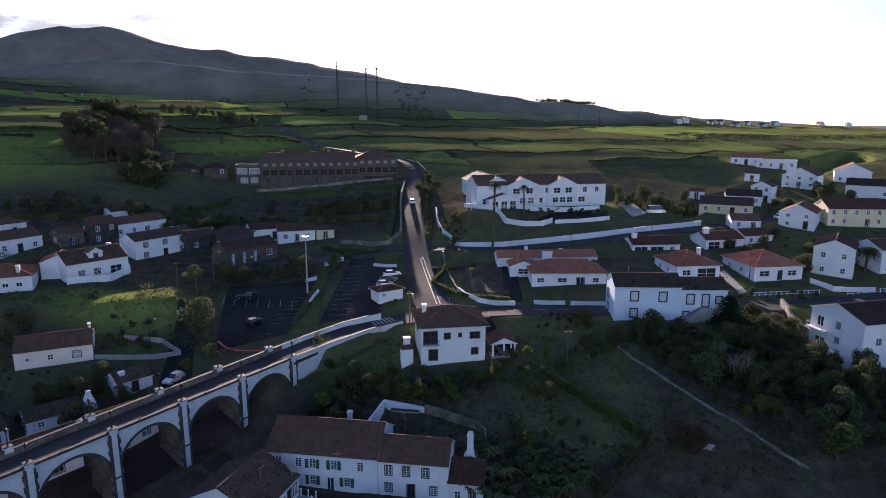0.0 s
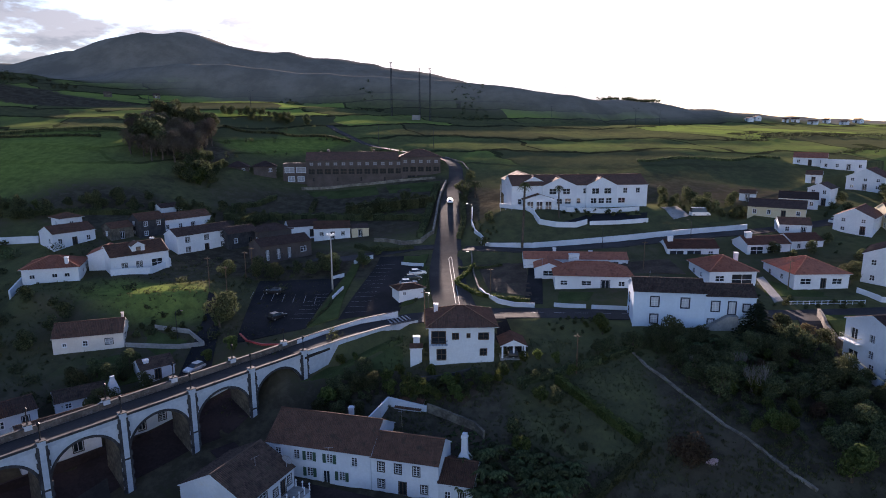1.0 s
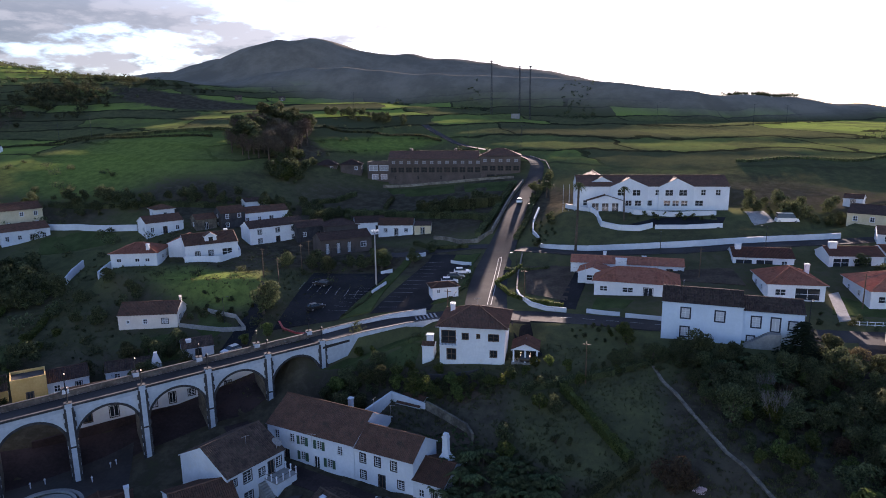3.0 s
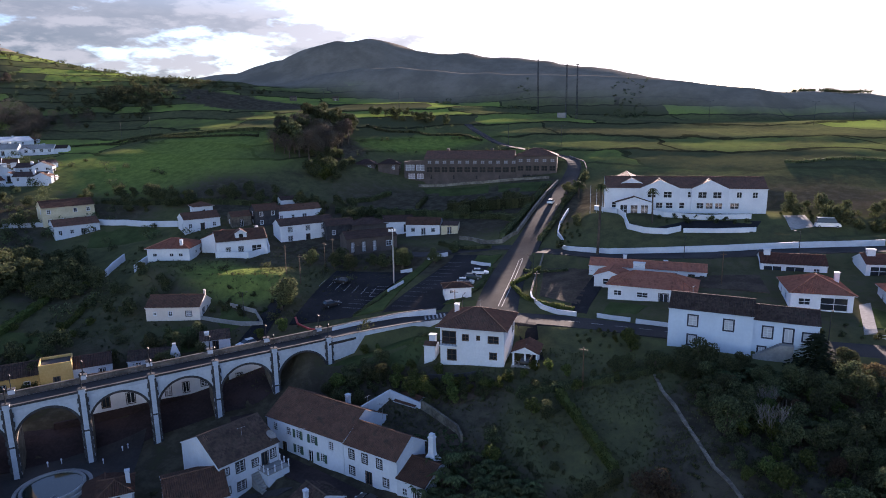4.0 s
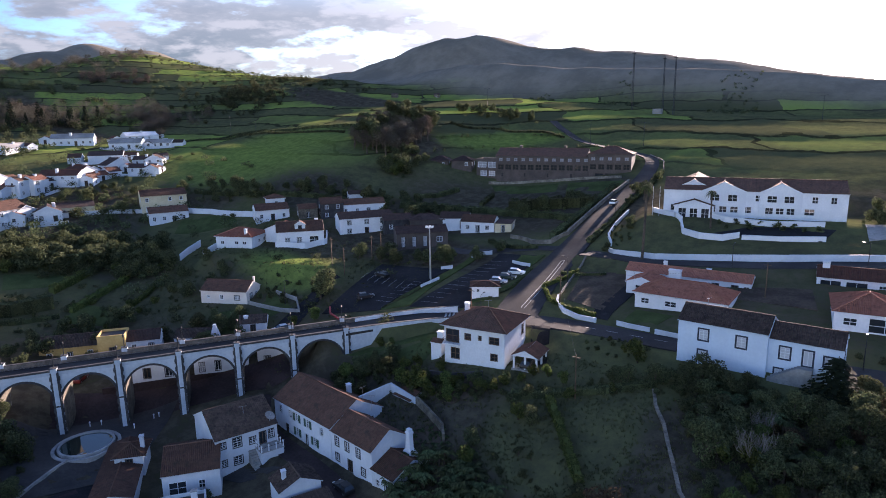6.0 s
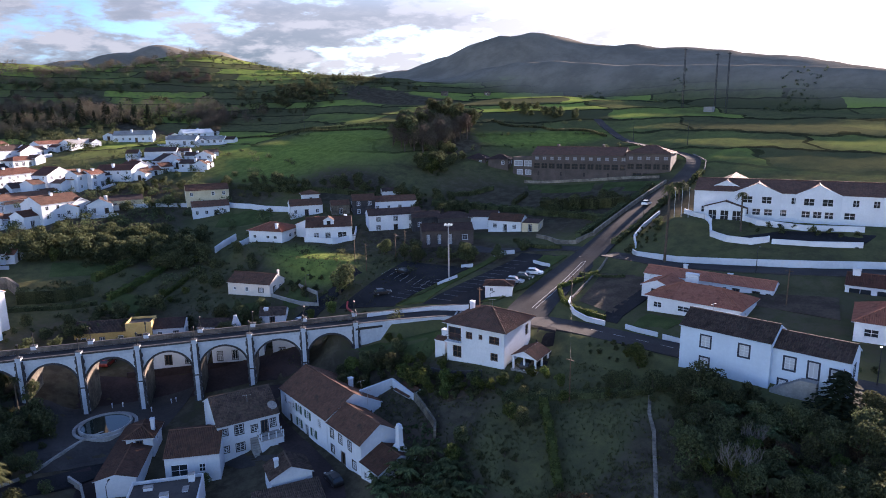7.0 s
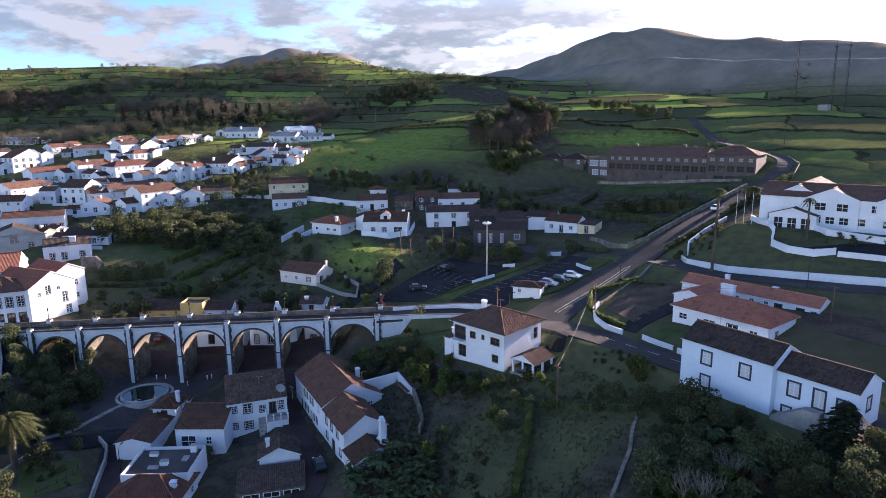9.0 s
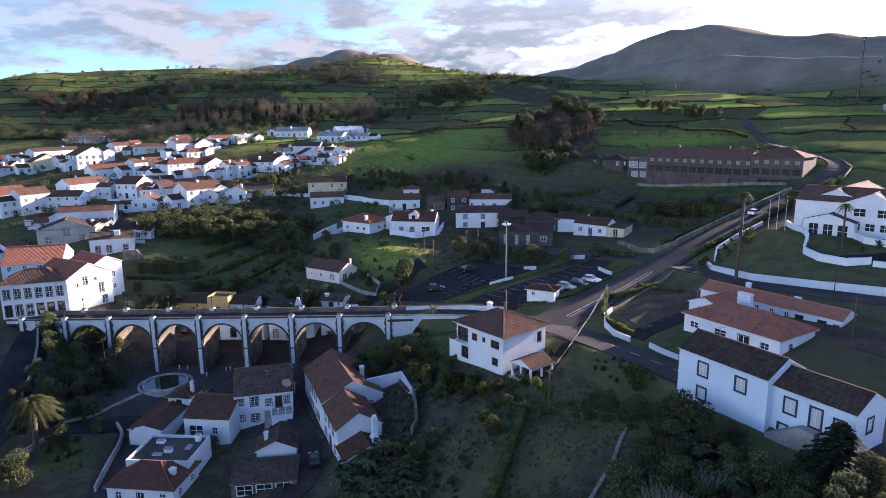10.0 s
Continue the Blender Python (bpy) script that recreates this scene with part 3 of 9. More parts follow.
def ground(x, y, lower=False):
    """The height of the made ground; lower: as the sheet lies under the roads."""
    x, y = np.atleast_1d(np.asarray(x, dtype=float)), np.atleast_1d(np.asarray(y, dtype=float))
    z = swell(x, y)
    for px, py, hw, hd, turn, level in PADS:
        c, s = math.cos(radians(turn)), math.sin(radians(turn))
        u, v = (x - px) * c + (y - py) * s, -(x - px) * s + (y - py) * c
        gap = np.hypot(np.maximum(np.abs(u) - hw, 0), np.maximum(np.abs(v) - hd, 0))
        k = 1 - ramp(gap, 0, 6)
        z = z * (1 - k) + level * k
    near = (x > -110) & (x < 190) & (y > 10) & (y < 310)
    if near.any():
        xn, yn = x[near], y[near]
        zn = z[near]
        for k in range(0, len(xn), 4000):
            dx = xn[k:k + 4000, None] - BED[None, :, 0]
            dy = yn[k:k + 4000, None] - BED[None, :, 1]
            gap = np.hypot(dx, dy) - BED[None, :, 3]
            best = gap.argmin(1)
            g = gap[np.arange(len(best)), best]
            weight = np.exp(-np.maximum(gap, 0) / 1.5 - np.hypot(dx, dy) / 3)
            level = (weight * BED[None, :, 2]).sum(1) / np.maximum(weight.sum(1), 1e-30)
            level = np.where(g < 8, level, 0)
            b = 1 - ramp(g, 0.6, 4.5)
            zn[k:k + 4000] = zn[k:k + 4000] * (1 - b) + (level - (0.3 * (1 - ramp(g, -0.8, 0.2)) if lower else 0)) * b
        # the bank cut away below the street's retaining wall
        along, off = (xn + 25.3) * 0.762 + (yn - 109.2) * 0.648, (xn + 25.3) * 0.648 - (yn - 109.2) * 0.762
        foot = -7.2 + 6.0 * np.clip(along / 25, 0, 1) + 12 * ramp(off, 4.5, 11) + 12 * ramp(-along, 3, 8) + 12 * ramp(along, 24, 27)
        zn = np.where(off > 0.0, np.minimum(zn, foot), zn)
        z[near] = zn
    return z


def gz(x, y):
    return float(ground(x, y)[0])


def scrub_and_shade(x, y):
    """Where the ground is dark undergrowth and garden soil, not pasture; a few ellipses also put shade into the colour.
    """
    c = 0.62 * (1 - ramp(swell(x, y), -9, -1)) * ramp(y, -40, 20) * (x > -140)
    # (-400, 200) darkens the shaded left hill; the last three add shade to bushy ground
    for px, py, rx, ry, k in ((15, 95, 75, 28, 0.5), (-60, 120, 40, 22, 0.55), (-60, 58, 34, 20, 0.8), (-75, 105, 30, 24, 0.4), (-5, 88, 42, 26, 1), (58, 100, 30, 20, 1), (20, 74, 40, 16, 1), (-95, 92, 45, 28, 0.4), (-120, 112, 30, 16, 0.6), (-40, 196, 42, 26, 0.7), (-45, 160, 40, 14, 0.9), (-30, 205, 70, 28, 0.72), (-80, 150, 30, 22, 0.6), (45, 150, 60, 24, 0.5), (-180, 110, 60, 45, 0.75), (-105, 232, 14, 16, 1), (60, 160, 60, 26, 0.45), (80, 215, 50, 20, 0.6), (-20, 224, 18, 16, 0.8), (-240, 330, 60, 20, 0.9), (-330, 190, 70, 14, 0.8), (-70, 180, 20, 30, 0.6), (-400, 200, 140, 220, 0.4), (-105, 176, 42, 17, 0.75), (-150, 160, 30, 16, 0.75), (-62, 186, 26, 16, 0.8)):
        c = np.maximum(c, k * np.exp(-(((x - px) / rx) ** 2 + ((y - py) / ry) ** 2) ** 2))
    lawn = np.exp(-(((x - 25) / 13) ** 2 + ((y - 101) / 11) ** 2) ** 2)
    return c * (1 - 0.8 * lawn)


def spread(lo, hi, a, b, fine, coarse):
    """Grid lines: fine between a and b, coarser outside, widening to the far ends."""
    core = list(np.arange(a, b + 0.1, fine))
    out, step = core[-1], coarse
    while out < hi:
        out += step
        core.append(out)
        step *= 1.006 if out < 640 else 1.2
    out, step = core[0], coarse
    while out > lo:
        out -= step
        core.insert(0, out)
        step *= 1.005 if out > -560 else 1.2
    return np.array(core)


MEADOW = (-160.8, 198.6)


def build_ground():
    gx, gy = spread(-2600, 2600, -112, 106, 2.0, 3.2), spread(-900, 3000, 24, 214, 2.0, 2.6)
    x, y = np.meshgrid(gx, gy, indexing="ij")
    x, y = x.ravel(), y.ravel()
    z = ground(x, y, lower=True) + 0.12 * ripple(x, y, 3.1, 7) * ramp(np.abs(x) + y, 90, 140)
    nx, ny = len(gx), len(gy)
    i, j = np.meshgrid(np.arange(nx - 1), np.arange(ny - 1), indexing="ij")
    a = (i * ny + j).ravel()
    quads = np.stack([a, a + ny, a + ny + 1, a + 1], 1)
    me = bpy.data.meshes.new("ground")
    me.from_pydata(np.stack([x, y, z], 1).tolist(), [], quads.tolist())
    me.materials.append(LAND)
    me.polygons.foreach_set("use_smooth", [True] * len(quads))
    step = 4.6
    q = (swell(x, y) + 1.6 * ripple(x, y, 34, 2)) / step
    u = q - np.floor(q)
    scrub = scrub_and_shade(x, y)
    # the mountain and the far hill take the haze-paled colour
    hazy_heath = ramp(y + 8 * ripple(x, y, 30, 8), np.interp(x, *SHOULDER_LINE) - 44, np.interp(x, *SHOULDER_LINE) - 18) * (1 - ramp(y, 900, 1500) * 0.2)
    hazy_heath = np.maximum(hazy_heath, ramp(-x, 560, 590) * ramp(y, 150, 250))
    along = (x * 0.8 + 0.6 * y + 9 * ripple(x, y, 40, 6)) / 46
    upland = ramp(z, 20, 28)
    meadow = 0.85 * np.exp(-((np.hypot(x - MEADOW[0], y - MEADOW[1]) / 40) ** 4))
    u, v = (x + 79) * 0.74 + (y - 263) * 0.67, -(x + 79) * 0.67 + (y - 263) * 0.74
    meadow = np.maximum(meadow, 0.9 * np.exp(-((u / 30) ** 2 + (v / 9) ** 2) ** 2))
    meadow = np.maximum(meadow, 0.8 * np.exp(-(((x + 67) / 15) ** 2 + ((y - 129) / 8) ** 2) ** 2))
    scrub = scrub * (1 - meadow)
    for key, values in (("scrub", scrub), ("hazy_heath", hazy_heath), ("level", q), ("along", along), ("upland", upland), ("meadow", meadow)):
        layer = me.attributes.new(key, "FLOAT", "POINT")
        layer.data.foreach_set("value", values.astype(np.float32))
    me.update()
    tagged(new("ground", me), "rolling green pasture land with scrub and terraces", "ground", kind="structure")


build_ground()


# ---- roads, kerbs and yards ----
def strip(name, xy, z, w, mat, thick=0.45, lift=0.0):
    """A band of constant thickness along a line, level across."""
    d = np.gradient(xy, axis=0)
    d /= np.hypot(d[:, 0], d[:, 1])[:, None]
    side = np.stack([d[:, 1], -d[:, 0]], 1)
    s = Shape()
    k = len(xy)
    for off, low in ((-0.5, 0), (0.5, 0), (0.5, -thick), (-0.5, -thick)):
        p = xy + side * (w * off)[:, None]
        s.v.extend((float(a), float(b), float(c + lift + low)) for (a, b), c in zip(p, z))
    for i in range(k - 1):
        for a, b in ((0, 1), (1, 2), (3, 0)):
            s.f.append((a * k + i, a * k + i + 1, b * k + i + 1, b * k + i))
            s.m.append(0)
    return s.mesh(name, mat, smooth=False)


ROAD = {}
LABELS = {"main_road": "worn tarmac road climbing the hill between hedges", "cross_street": "tarmac street crossing below the white houses", "upper_road": "narrow tarmac road along the white garden wall", "side_street": "tarmac side street behind the parking place", "west_street": "dark tarmac street running down beside the bridge", "low_street": "dark tarmac street beside the round pool", "low_lane": "narrow tarmac lane between walls", "alley": "narrow dark alley between whitewashed houses"}
for k, (road_name, xy, z, w) in enumerate(LINES):
    ROAD[road_name] = (xy, z, w)
    tagged(new(road_name, strip(road_name, xy, z, w, {"main_road": TARMAC, "cross_street": TARMAC, "side_street": TARMAC, "upper_road": TARMAC, "alley": RED_PAVING, "low_lane": RED_PAVING}.get(road_name, ASPHALT), lift=0.072 - 0.006 * k)), LABELS[road_name], "road", kind="structure")


def patch(name, corners, mat, label, category, lift=0.1, n=14):
    """A paved four-sided yard that follows the ground, with an edge that goes into it."""
    c = [np.array(p, dtype=float) for p in corners]
    s = Shape()
    g = np.linspace(0, 1, n + 1)
    pts = np.array([(1 - u) * (1 - v) * c[0] + u * (1 - v) * c[1] + u * v * c[2] + (1 - u) * v * c[3] for u in g for v in g])
    z = ground(pts[:, 0], pts[:, 1]) + lift
    s.v = [(float(a), float(b), float(h)) for (a, b), h in zip(pts, z)]
    for i in range(n):
        for j in range(n):
            a = i * (n + 1) + j
            s.f.append((a, a + n + 1, a + n + 2, a + 1))
            s.m.append(0)
    rim = [i * (n + 1) for i in range(n + 1)] + [n * (n + 1) + j for j in range(1, n + 1)] + [i * (n + 1) + n for i in range(n - 1, -1, -1)] + [j for j in range(n - 1, 0, -1)]
    base = len(s.v)
    s.v.extend((s.v[i][0], s.v[i][1], s.v[i][2] - 0.5) for i in rim)
    for q in range(len(rim)):
        r = (q + 1) % len(rim)
        s.f.append((rim[q], base + q, base + r, rim[r]))
        s.m.append(0)
    return tagged(new(name, s.mesh(name, mat)), label, category, kind="structure")


patch("parking_place", [(-24, 127.5), (-11.5, 131.5), (-9.5, 165.5), (-22, 164)], ASPHALT, "dark tarmac parking place with white bay lines", "parking lot", n=20)
patch("parking_place", [(-43.0, 118.6), (-30.0, 124.2), (-28.9, 150.5), (-48.5, 146.5)], ASPHALT, "lower tarmac parking place beside a grassy bank", "parking lot", lift=0.2, n=22)
patch("traffic_island", [(-11.9, 133.4), (-8.9, 135.6), (-6.7, 144.2), (-8.2, 146.2)], LAWN, "grass strip between the parked cars and the road", "grass island", lift=0.2, n=8)
patch("traffic_island", [(-8.2, 146.2), (-6.7, 144.2), (-8.2, 156.8), (-9.4, 158.0)], LAWN, "narrow grass strip along the kerb of the road", "grass island", lift=0.2, n=8)
patch("traffic_island", [(-15.5, 160.2), (-9.4, 158.4), (-9.0, 165.2), (-15.6, 164.6)], LAWN, "rounded grass island at the end of the parking place", "grass island", lift=0.2, n=8)
patch("grass_bank", [(-29.8, 124.4), (-24.2, 128.2), (-25.6, 140.0), (-28.3, 139.0)], LAWN, "sloping grass bank between the two parking places", "grass bank", lift=0.24, n=8)
patch("grass_bank", [(-28.3, 139.0), (-25.6, 140.0), (-26.6, 159.6), (-28.6, 159.6)], LAWN, "narrow grass bank below the upper parking place", "grass bank", lift=0.24, n=8)
patch("lawn", [(-55.2, 217.0), (-33.7, 221.8), (-36.7, 230.4), (-60.6, 223.4)], LAWN, "lawn before the brick lodge", "lawn", lift=0.06, n=8)
patch("lawn", [(-30.0, 222.0), (-12.0, 221.5), (-13.0, 231.5), (-33.0, 230.6)], LAWN, "lawn before the tall end of the lodge", "lawn", lift=0.06, n=8)
patch("lawn", [(-96, 83), (-99, 92), (-91, 97), (-86, 90)], LAWN, "small green lawn in a terraced garden", "lawn", lift=0.06, n=6)
patch("lawn", [(-26.0, 107.2), (-22.5, 111.5), (-9.0, 121.5), (-7.5, 111.5)], LAWN, "dark green lawn below the retaining wall", "lawn", lift=0.06, n=12)
patch("lawn", [(-37.5, 44.0), (-34.0, 52.6), (-27.0, 51.8), (-26.5, 42.5)], LAWN, "park lawn with low railings beside the lane", "lawn", lift=0.06, n=10)
patch("lawn", [(-126, 84), (-120, 97), (-113, 92), (-117, 80)], LAWN, "green garden clearing below the wood", "lawn", lift=0.06, n=6)
patch("lane", [(-49.6, 106.6), (-44.6, 110.6), (-47.2, 119.0), (-51.7, 119.5)], ASPHALT, "short tarmac lane beside the cottage lawn", "road", lift=0.14, n=8)
patch("lane", [(-51.7, 119.5), (-47.2, 119.0), (-51.5, 134.0), (-54.8, 132.5)], ASPHALT, "dark lane climbing past the parking place", "road", lift=0.14, n=10)
patch("pavement", [(-68, 57), (-45, 52.5), (-37.5, 69), (-50, 85)], PAVING, "paved square around the pool below the bridge", "pavement", n=16)
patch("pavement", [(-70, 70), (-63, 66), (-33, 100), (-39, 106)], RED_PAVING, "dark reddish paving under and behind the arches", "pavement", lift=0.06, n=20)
patch("driveway", [(17.1, 156.5), (20.4, 156.0), (19.6, 135.6), (15.6, 136.1)], ASPHALT, "tarmac driveway beside the red roofed house", "driveway", n=8)
patch("forecourt", [(34.6, 186.6), (52.6, 190.8), (50.6, 183.2), (25.4, 180.2)], ASPHALT, "tarmac forecourt in front of the long white building", "driveway", n=14)
patch("driveway", [(57.8, 197.1), (63.0, 199.6), (64.8, 191.1), (59.3, 187.3)], CONCRETE, "pale drive leading round the long building", "driveway", n=8)
patch("lawn", [(-131.3, 136.7), (-138.4, 144.6), (-125.0, 152.5), (-107.5, 148.1)], LAWN, "green lawn below the white field wall", "lawn", lift=0.06, n=8)
patch("lawn", [(67.4, 139.0), (70.0, 149.2), (75.0, 144.7), (84.5, 139.1)], LAWN, "mown front lawn of the hipped house", "lawn", lift=0.07, n=8)
patch("driveway", [(68.8, 149.1), (70.9, 150.6), (70.0, 136.8), (67.9, 136.1)], CONCRETE, "pale concrete drive between the garden walls", "driveway", lift=0.12, n=8)
patch("lawn", [(22.7, 135.3), (23.5, 140.9), (31.1, 140.0), (28.8, 134.6)], LAWN, "small front lawn behind a low white wall", "lawn", lift=0.07, n=6)
patch("driveway", [(12.9, 116.0), (16.0, 116.6), (11.1, 127.8), (6.8, 128.3)], ASPHALT, "short tarmac drive up to the carport", "driveway", lift=0.1, n=8)
patch("lawn", [(-62.4, 101.3), (-67.4, 107.9), (-63.6, 111.3), (-55.4, 106.3)], LAWN, "small mown lawn below the cottage", "lawn", lift=0.06, n=8)
patch("lawn", [(-54.8, 111.9), (-62.5, 115.4), (-62.4, 120.1), (-52.8, 117.9)], LAWN, "mown front lawn inside a curved grey wall", "lawn", lift=0.06, n=8)
patch("vegetable_plot", [(4.3, 158.4), (16.2, 159.3), (17.4, 138.4), (7.8, 142.0)], SOIL, "bare brown garden plot inside a white wall", "garden plot", n=10)
patch("vegetable_plot", [(38.9, 157.0), (51.7, 160.1), (53.7, 151.1), (39.7, 151.4)], SOIL, "furrowed brown vegetable plot behind the houses", "garden plot", n=12)
patch("vegetable_plot", [(-2.0, 106.0), (4.3, 109.4), (8.6, 107.3), (4.7, 103.1)], SOIL, "dug soil bed below the white house", "garden plot", n=8)
patch("vegetable_plot", [(-0.6, 96.2), (6.3, 98.5), (8.8, 95.5), (2.8, 93.4)], SOIL, "small kitchen garden behind the long house", "garden plot", n=8)
patch("yard", [(-14.4, 81.3), (-19.1, 76.4), (-29.3, 74.2), (-26.8, 77.4)], PAVING, "paved yard behind the old houses", "yard", n=8)


def painted(name, a, b, width, lift=0.14, dash=None):
    """A painted line lying on the road from a to b."""
    a, b = np.array(a, dtype=float), np.array(b, dtype=float)
    d = (b - a) / np.hypot(*(b - a))
    side = np.array([d[1], -d[0]]) * width / 2
    k = max(2, int(np.hypot(*(b - a)) / 1.5) + 1)
    pts = np.array([a + (b - a) * t for t in np.linspace(0, 1, k)])
    z = ground(pts[:, 0], pts[:, 1]) + lift
    s = Shape()
    for i in range(k - 1):
        s.face((*(pts[i] - side), z[i]), (*(pts[i] + side), z[i]), (*(pts[i + 1] + side), z[i + 1]), (*(pts[i + 1] - side), z[i + 1]))
    return tagged(new(name, s.mesh(name, LINE)), "white line painted on tarmac", "road marking", kind="structure")


for off in (-0.35, 0.45):
    painted("road_marking", (0.9 + off, 135.4), (-3.2 + off, 163.0), 0.16, 0.12)
for at, tip in (((0.9, 135.4), (1.15, 134.3)), ((-3.2, 163.0), (-3.1, 164.2))):
    for off in (-0.35, 0.45):
        painted("road_marking", (at[0] + off, at[1]), tip, 0.16, 0.12)
for k in range(5):
    painted("road_marking", (17 + 4.6 * k, 130.4 - 0.28 * k), (19.4 + 4.6 * k, 130.25 - 0.28 * k), 0.14, 0.12)
for k in range(6):
    painted("road_marking", (-11.8 + 0.72 * k, 124.6 + 0.42 * k), (-13.4 + 0.72 * k, 127.4 + 0.42 * k), 0.4, 0.12)
for k in range(12):      # parking bays along the upper place
    painted("road_marking", (-23.2 + 0.1 * k, 130.4 + 2.65 * k), (-18.6 + 0.1 * k, 131.0 + 2.65 * k), 0.09)
for k in range(7):       # bays of the lower place
    painted("road_marking", (-34.5 + 0.35 * k, 127.5 + 2.0 * k), (-29.5 + 0.1 * k, 127.9 + 2.0 * k), 0.09, 0.24)
    painted("road_marking", (-47.5 + 2.6 * k, 140.2 - 0.3 * k), (-46.8 + 2.6 * k, 136.0 - 0.3 * k), 0.09, 0.24)

# ---- building kit ----
class RoofShape(Shape):
    """A shape that also keeps a chart in metres, for tiles."""

    def sheet(self, poly, o, ux, vx, tiled, thick=0.14):
        """A roof slope. poly: convex outline as (u, v) in metres, the eave at the lowest v; o, ux, vx: its origin and its two directions."""
        o, ux, vx = Vector(o), Vector(ux), Vector(vx)
        nrm = ux.cross(vx).normalized()
        us = [p[0] for p in poly]
        lo, hi = min(us), max(us)

        def span(u):
            hits = []
            for (a, b), (c, e) in zip(poly, poly[1:] + poly[:1]):
                if abs(c - a) < 1e-9:
                    if abs(u - a) < 1e-6:
                        hits += [b, e]
                elif min(a, c) - 1e-9 <= u <= max(a, c) + 1e-9:
                    hits.append(b + (e - b) * (u - a) / (c - a))
            return min(hits), max(hits)

        step = 0.15 if tiled else max((hi - lo) / 4, 0.5)
        k = max(2, int(round((hi - lo) / step)))
        stops = sorted({lo + (hi - lo) * i / k for i in range(k + 1)} | {u for u in us})
        first = len(self.v)
        for i, u in enumerate(stops):
            v0, v1 = span(min(max(u, lo + 1e-7), hi - 1e-7))
            lift = nrm * (0.075 if tiled and i % 2 else 0.0)
            for v in (v0, v1):
                self.uv[len(self.v)] = (u, v)
                self.v.append(tuple(o + ux * u + vx * v + lift))
        for i in range(len(stops) - 1):
            a = first + 2 * i
            self.f.append((a, a + 2, a + 3, a + 1))
            self.m.append(0)
        ring = [o + ux * u + vx * v for u, v in poly]
        low = [p - nrm * thick for p in ring]
        self.face(*reversed(low), mat=1)
        for i in range(len(ring)):
            j = (i + 1) % len(ring)
            self.face(ring[i], low[i], low[j], ring[j], mat=1)

    def mesh(self, name, mats, smooth=False):
        corners = self.weld()
        me = Shape.mesh(self, name, mats)
        chart = me.uv_layers.new(name="slope")
        chart.data.foreach_set("uv", [c for uv in corners for c in uv])
        return me


WINDOW_MESH = {}


def window_meshes(w, h, style):
    """Frame and pane of a window or door, shared by all of one size."""
    key = (round(w, 2), round(h, 2), style)
    if key in WINDOW_MESH:
        return WINDOW_MESH[key]
    b = 0.075
    trim = 0.25 if style.startswith("framed") else 0.14 if style in ("sash", "door", "pale") else 0.07
    us = {-w / 2 - trim, -w / 2, -w / 2 + b, -0.04, 0.04, w / 2 - b, w / 2, w / 2 + trim}
    vs = {-trim, 0.0, b, h - b, h, h + trim}
    bars = []
    if "door" not in style and h > 0.9:
        bars.append((h * 0.5 - 0.035, h * 0.5 + 0.035))
    if style in ("sash", "framed") and h > 1.0:
        bars += [(h * 0.26 - 0.02, h * 0.26 + 0.02), (h * 0.76 - 0.02, h * 0.76 + 0.02)]
    for lo, hi in bars:
        vs |= {lo, hi}
    us, vs = sorted(us), sorted(vs)

    def depth(i, j):
        """Depth and material of one cell of the frame; None outside it."""
        if not (0 <= i < len(us) - 1 and 0 <= j < len(vs) - 1):
            return None
        u, v = (us[i] + us[i + 1]) / 2, (vs[j] + vs[j + 1]) / 2
        if abs(u) > w / 2 or v < 0 or v > h:
            return (-0.035, 0 if style != "plain" else 1)
        if abs(u) > w / 2 - b or v < b or v > h - b or abs(u) < 0.04 or any(lo < v < hi for lo, hi in bars):
            return (0.08, 1)
        return (0.135, 1)

    f = Shape()
    for i in range(len(us) - 1):
        for j in range(len(vs) - 1):
            y, m = depth(i, j)
            q = [(us[i], y, vs[j]), (us[i + 1], y, vs[j]), (us[i + 1], y, vs[j + 1]), (us[i], y, vs[j + 1])]
            if y < 0.13:
                f.face(*q, mat=m)
            for (di, dj), (p0, p1) in (((1, 0), (1, 2)), ((0, 1), (2, 3)), ((-1, 0), (3, 0)), ((0, -1), (0, 1))):
                other = depth(i + di, j + dj)
                far = 0.01 if other is None else other[0]
                if far > y:
                    f.face(q[p0], (q[p0][0], far, q[p0][2]), (q[p1][0], far, q[p1][2]), q[p1], mat=m)
    f.weld()
    p = Shape()
    p.face((-w / 2, 0.14, 0), (w / 2, 0.14, 0), (w / 2, 0.14, h), (-w / 2, 0.14, h))
    WINDOW_MESH[key] = (f, p, {})
    return WINDOW_MESH[key]


def put_window(parent, m, w, h, style, trim, sash, glass):
    f, p, made = window_meshes(w, h, style)
    mats = (trim.name, sash.name, glass.name)
    if mats not in made:
        made[mats] = (f.mesh("window", [trim, sash]), p.mesh("pane", glass))
    frame_mesh, pane_mesh = made[mats]
    name = "door" if "door" in style else "window"
    ob = part(name, frame_mesh, parent, m=m)
    part("pane", pane_mesh, ob)
    return ob


def side_pose(side, u, v, w, d):
    if side == "front":
        return pose(u - w / 2, 0, v)
    if side == "right":
        return pose(w / 2, u, v, 0, 0, 90)
    if side == "back":
        return pose(w / 2 - u, d, v, 0, 0, 180)
    return pose(-w / 2, d - u, v, 0, 0, 270)


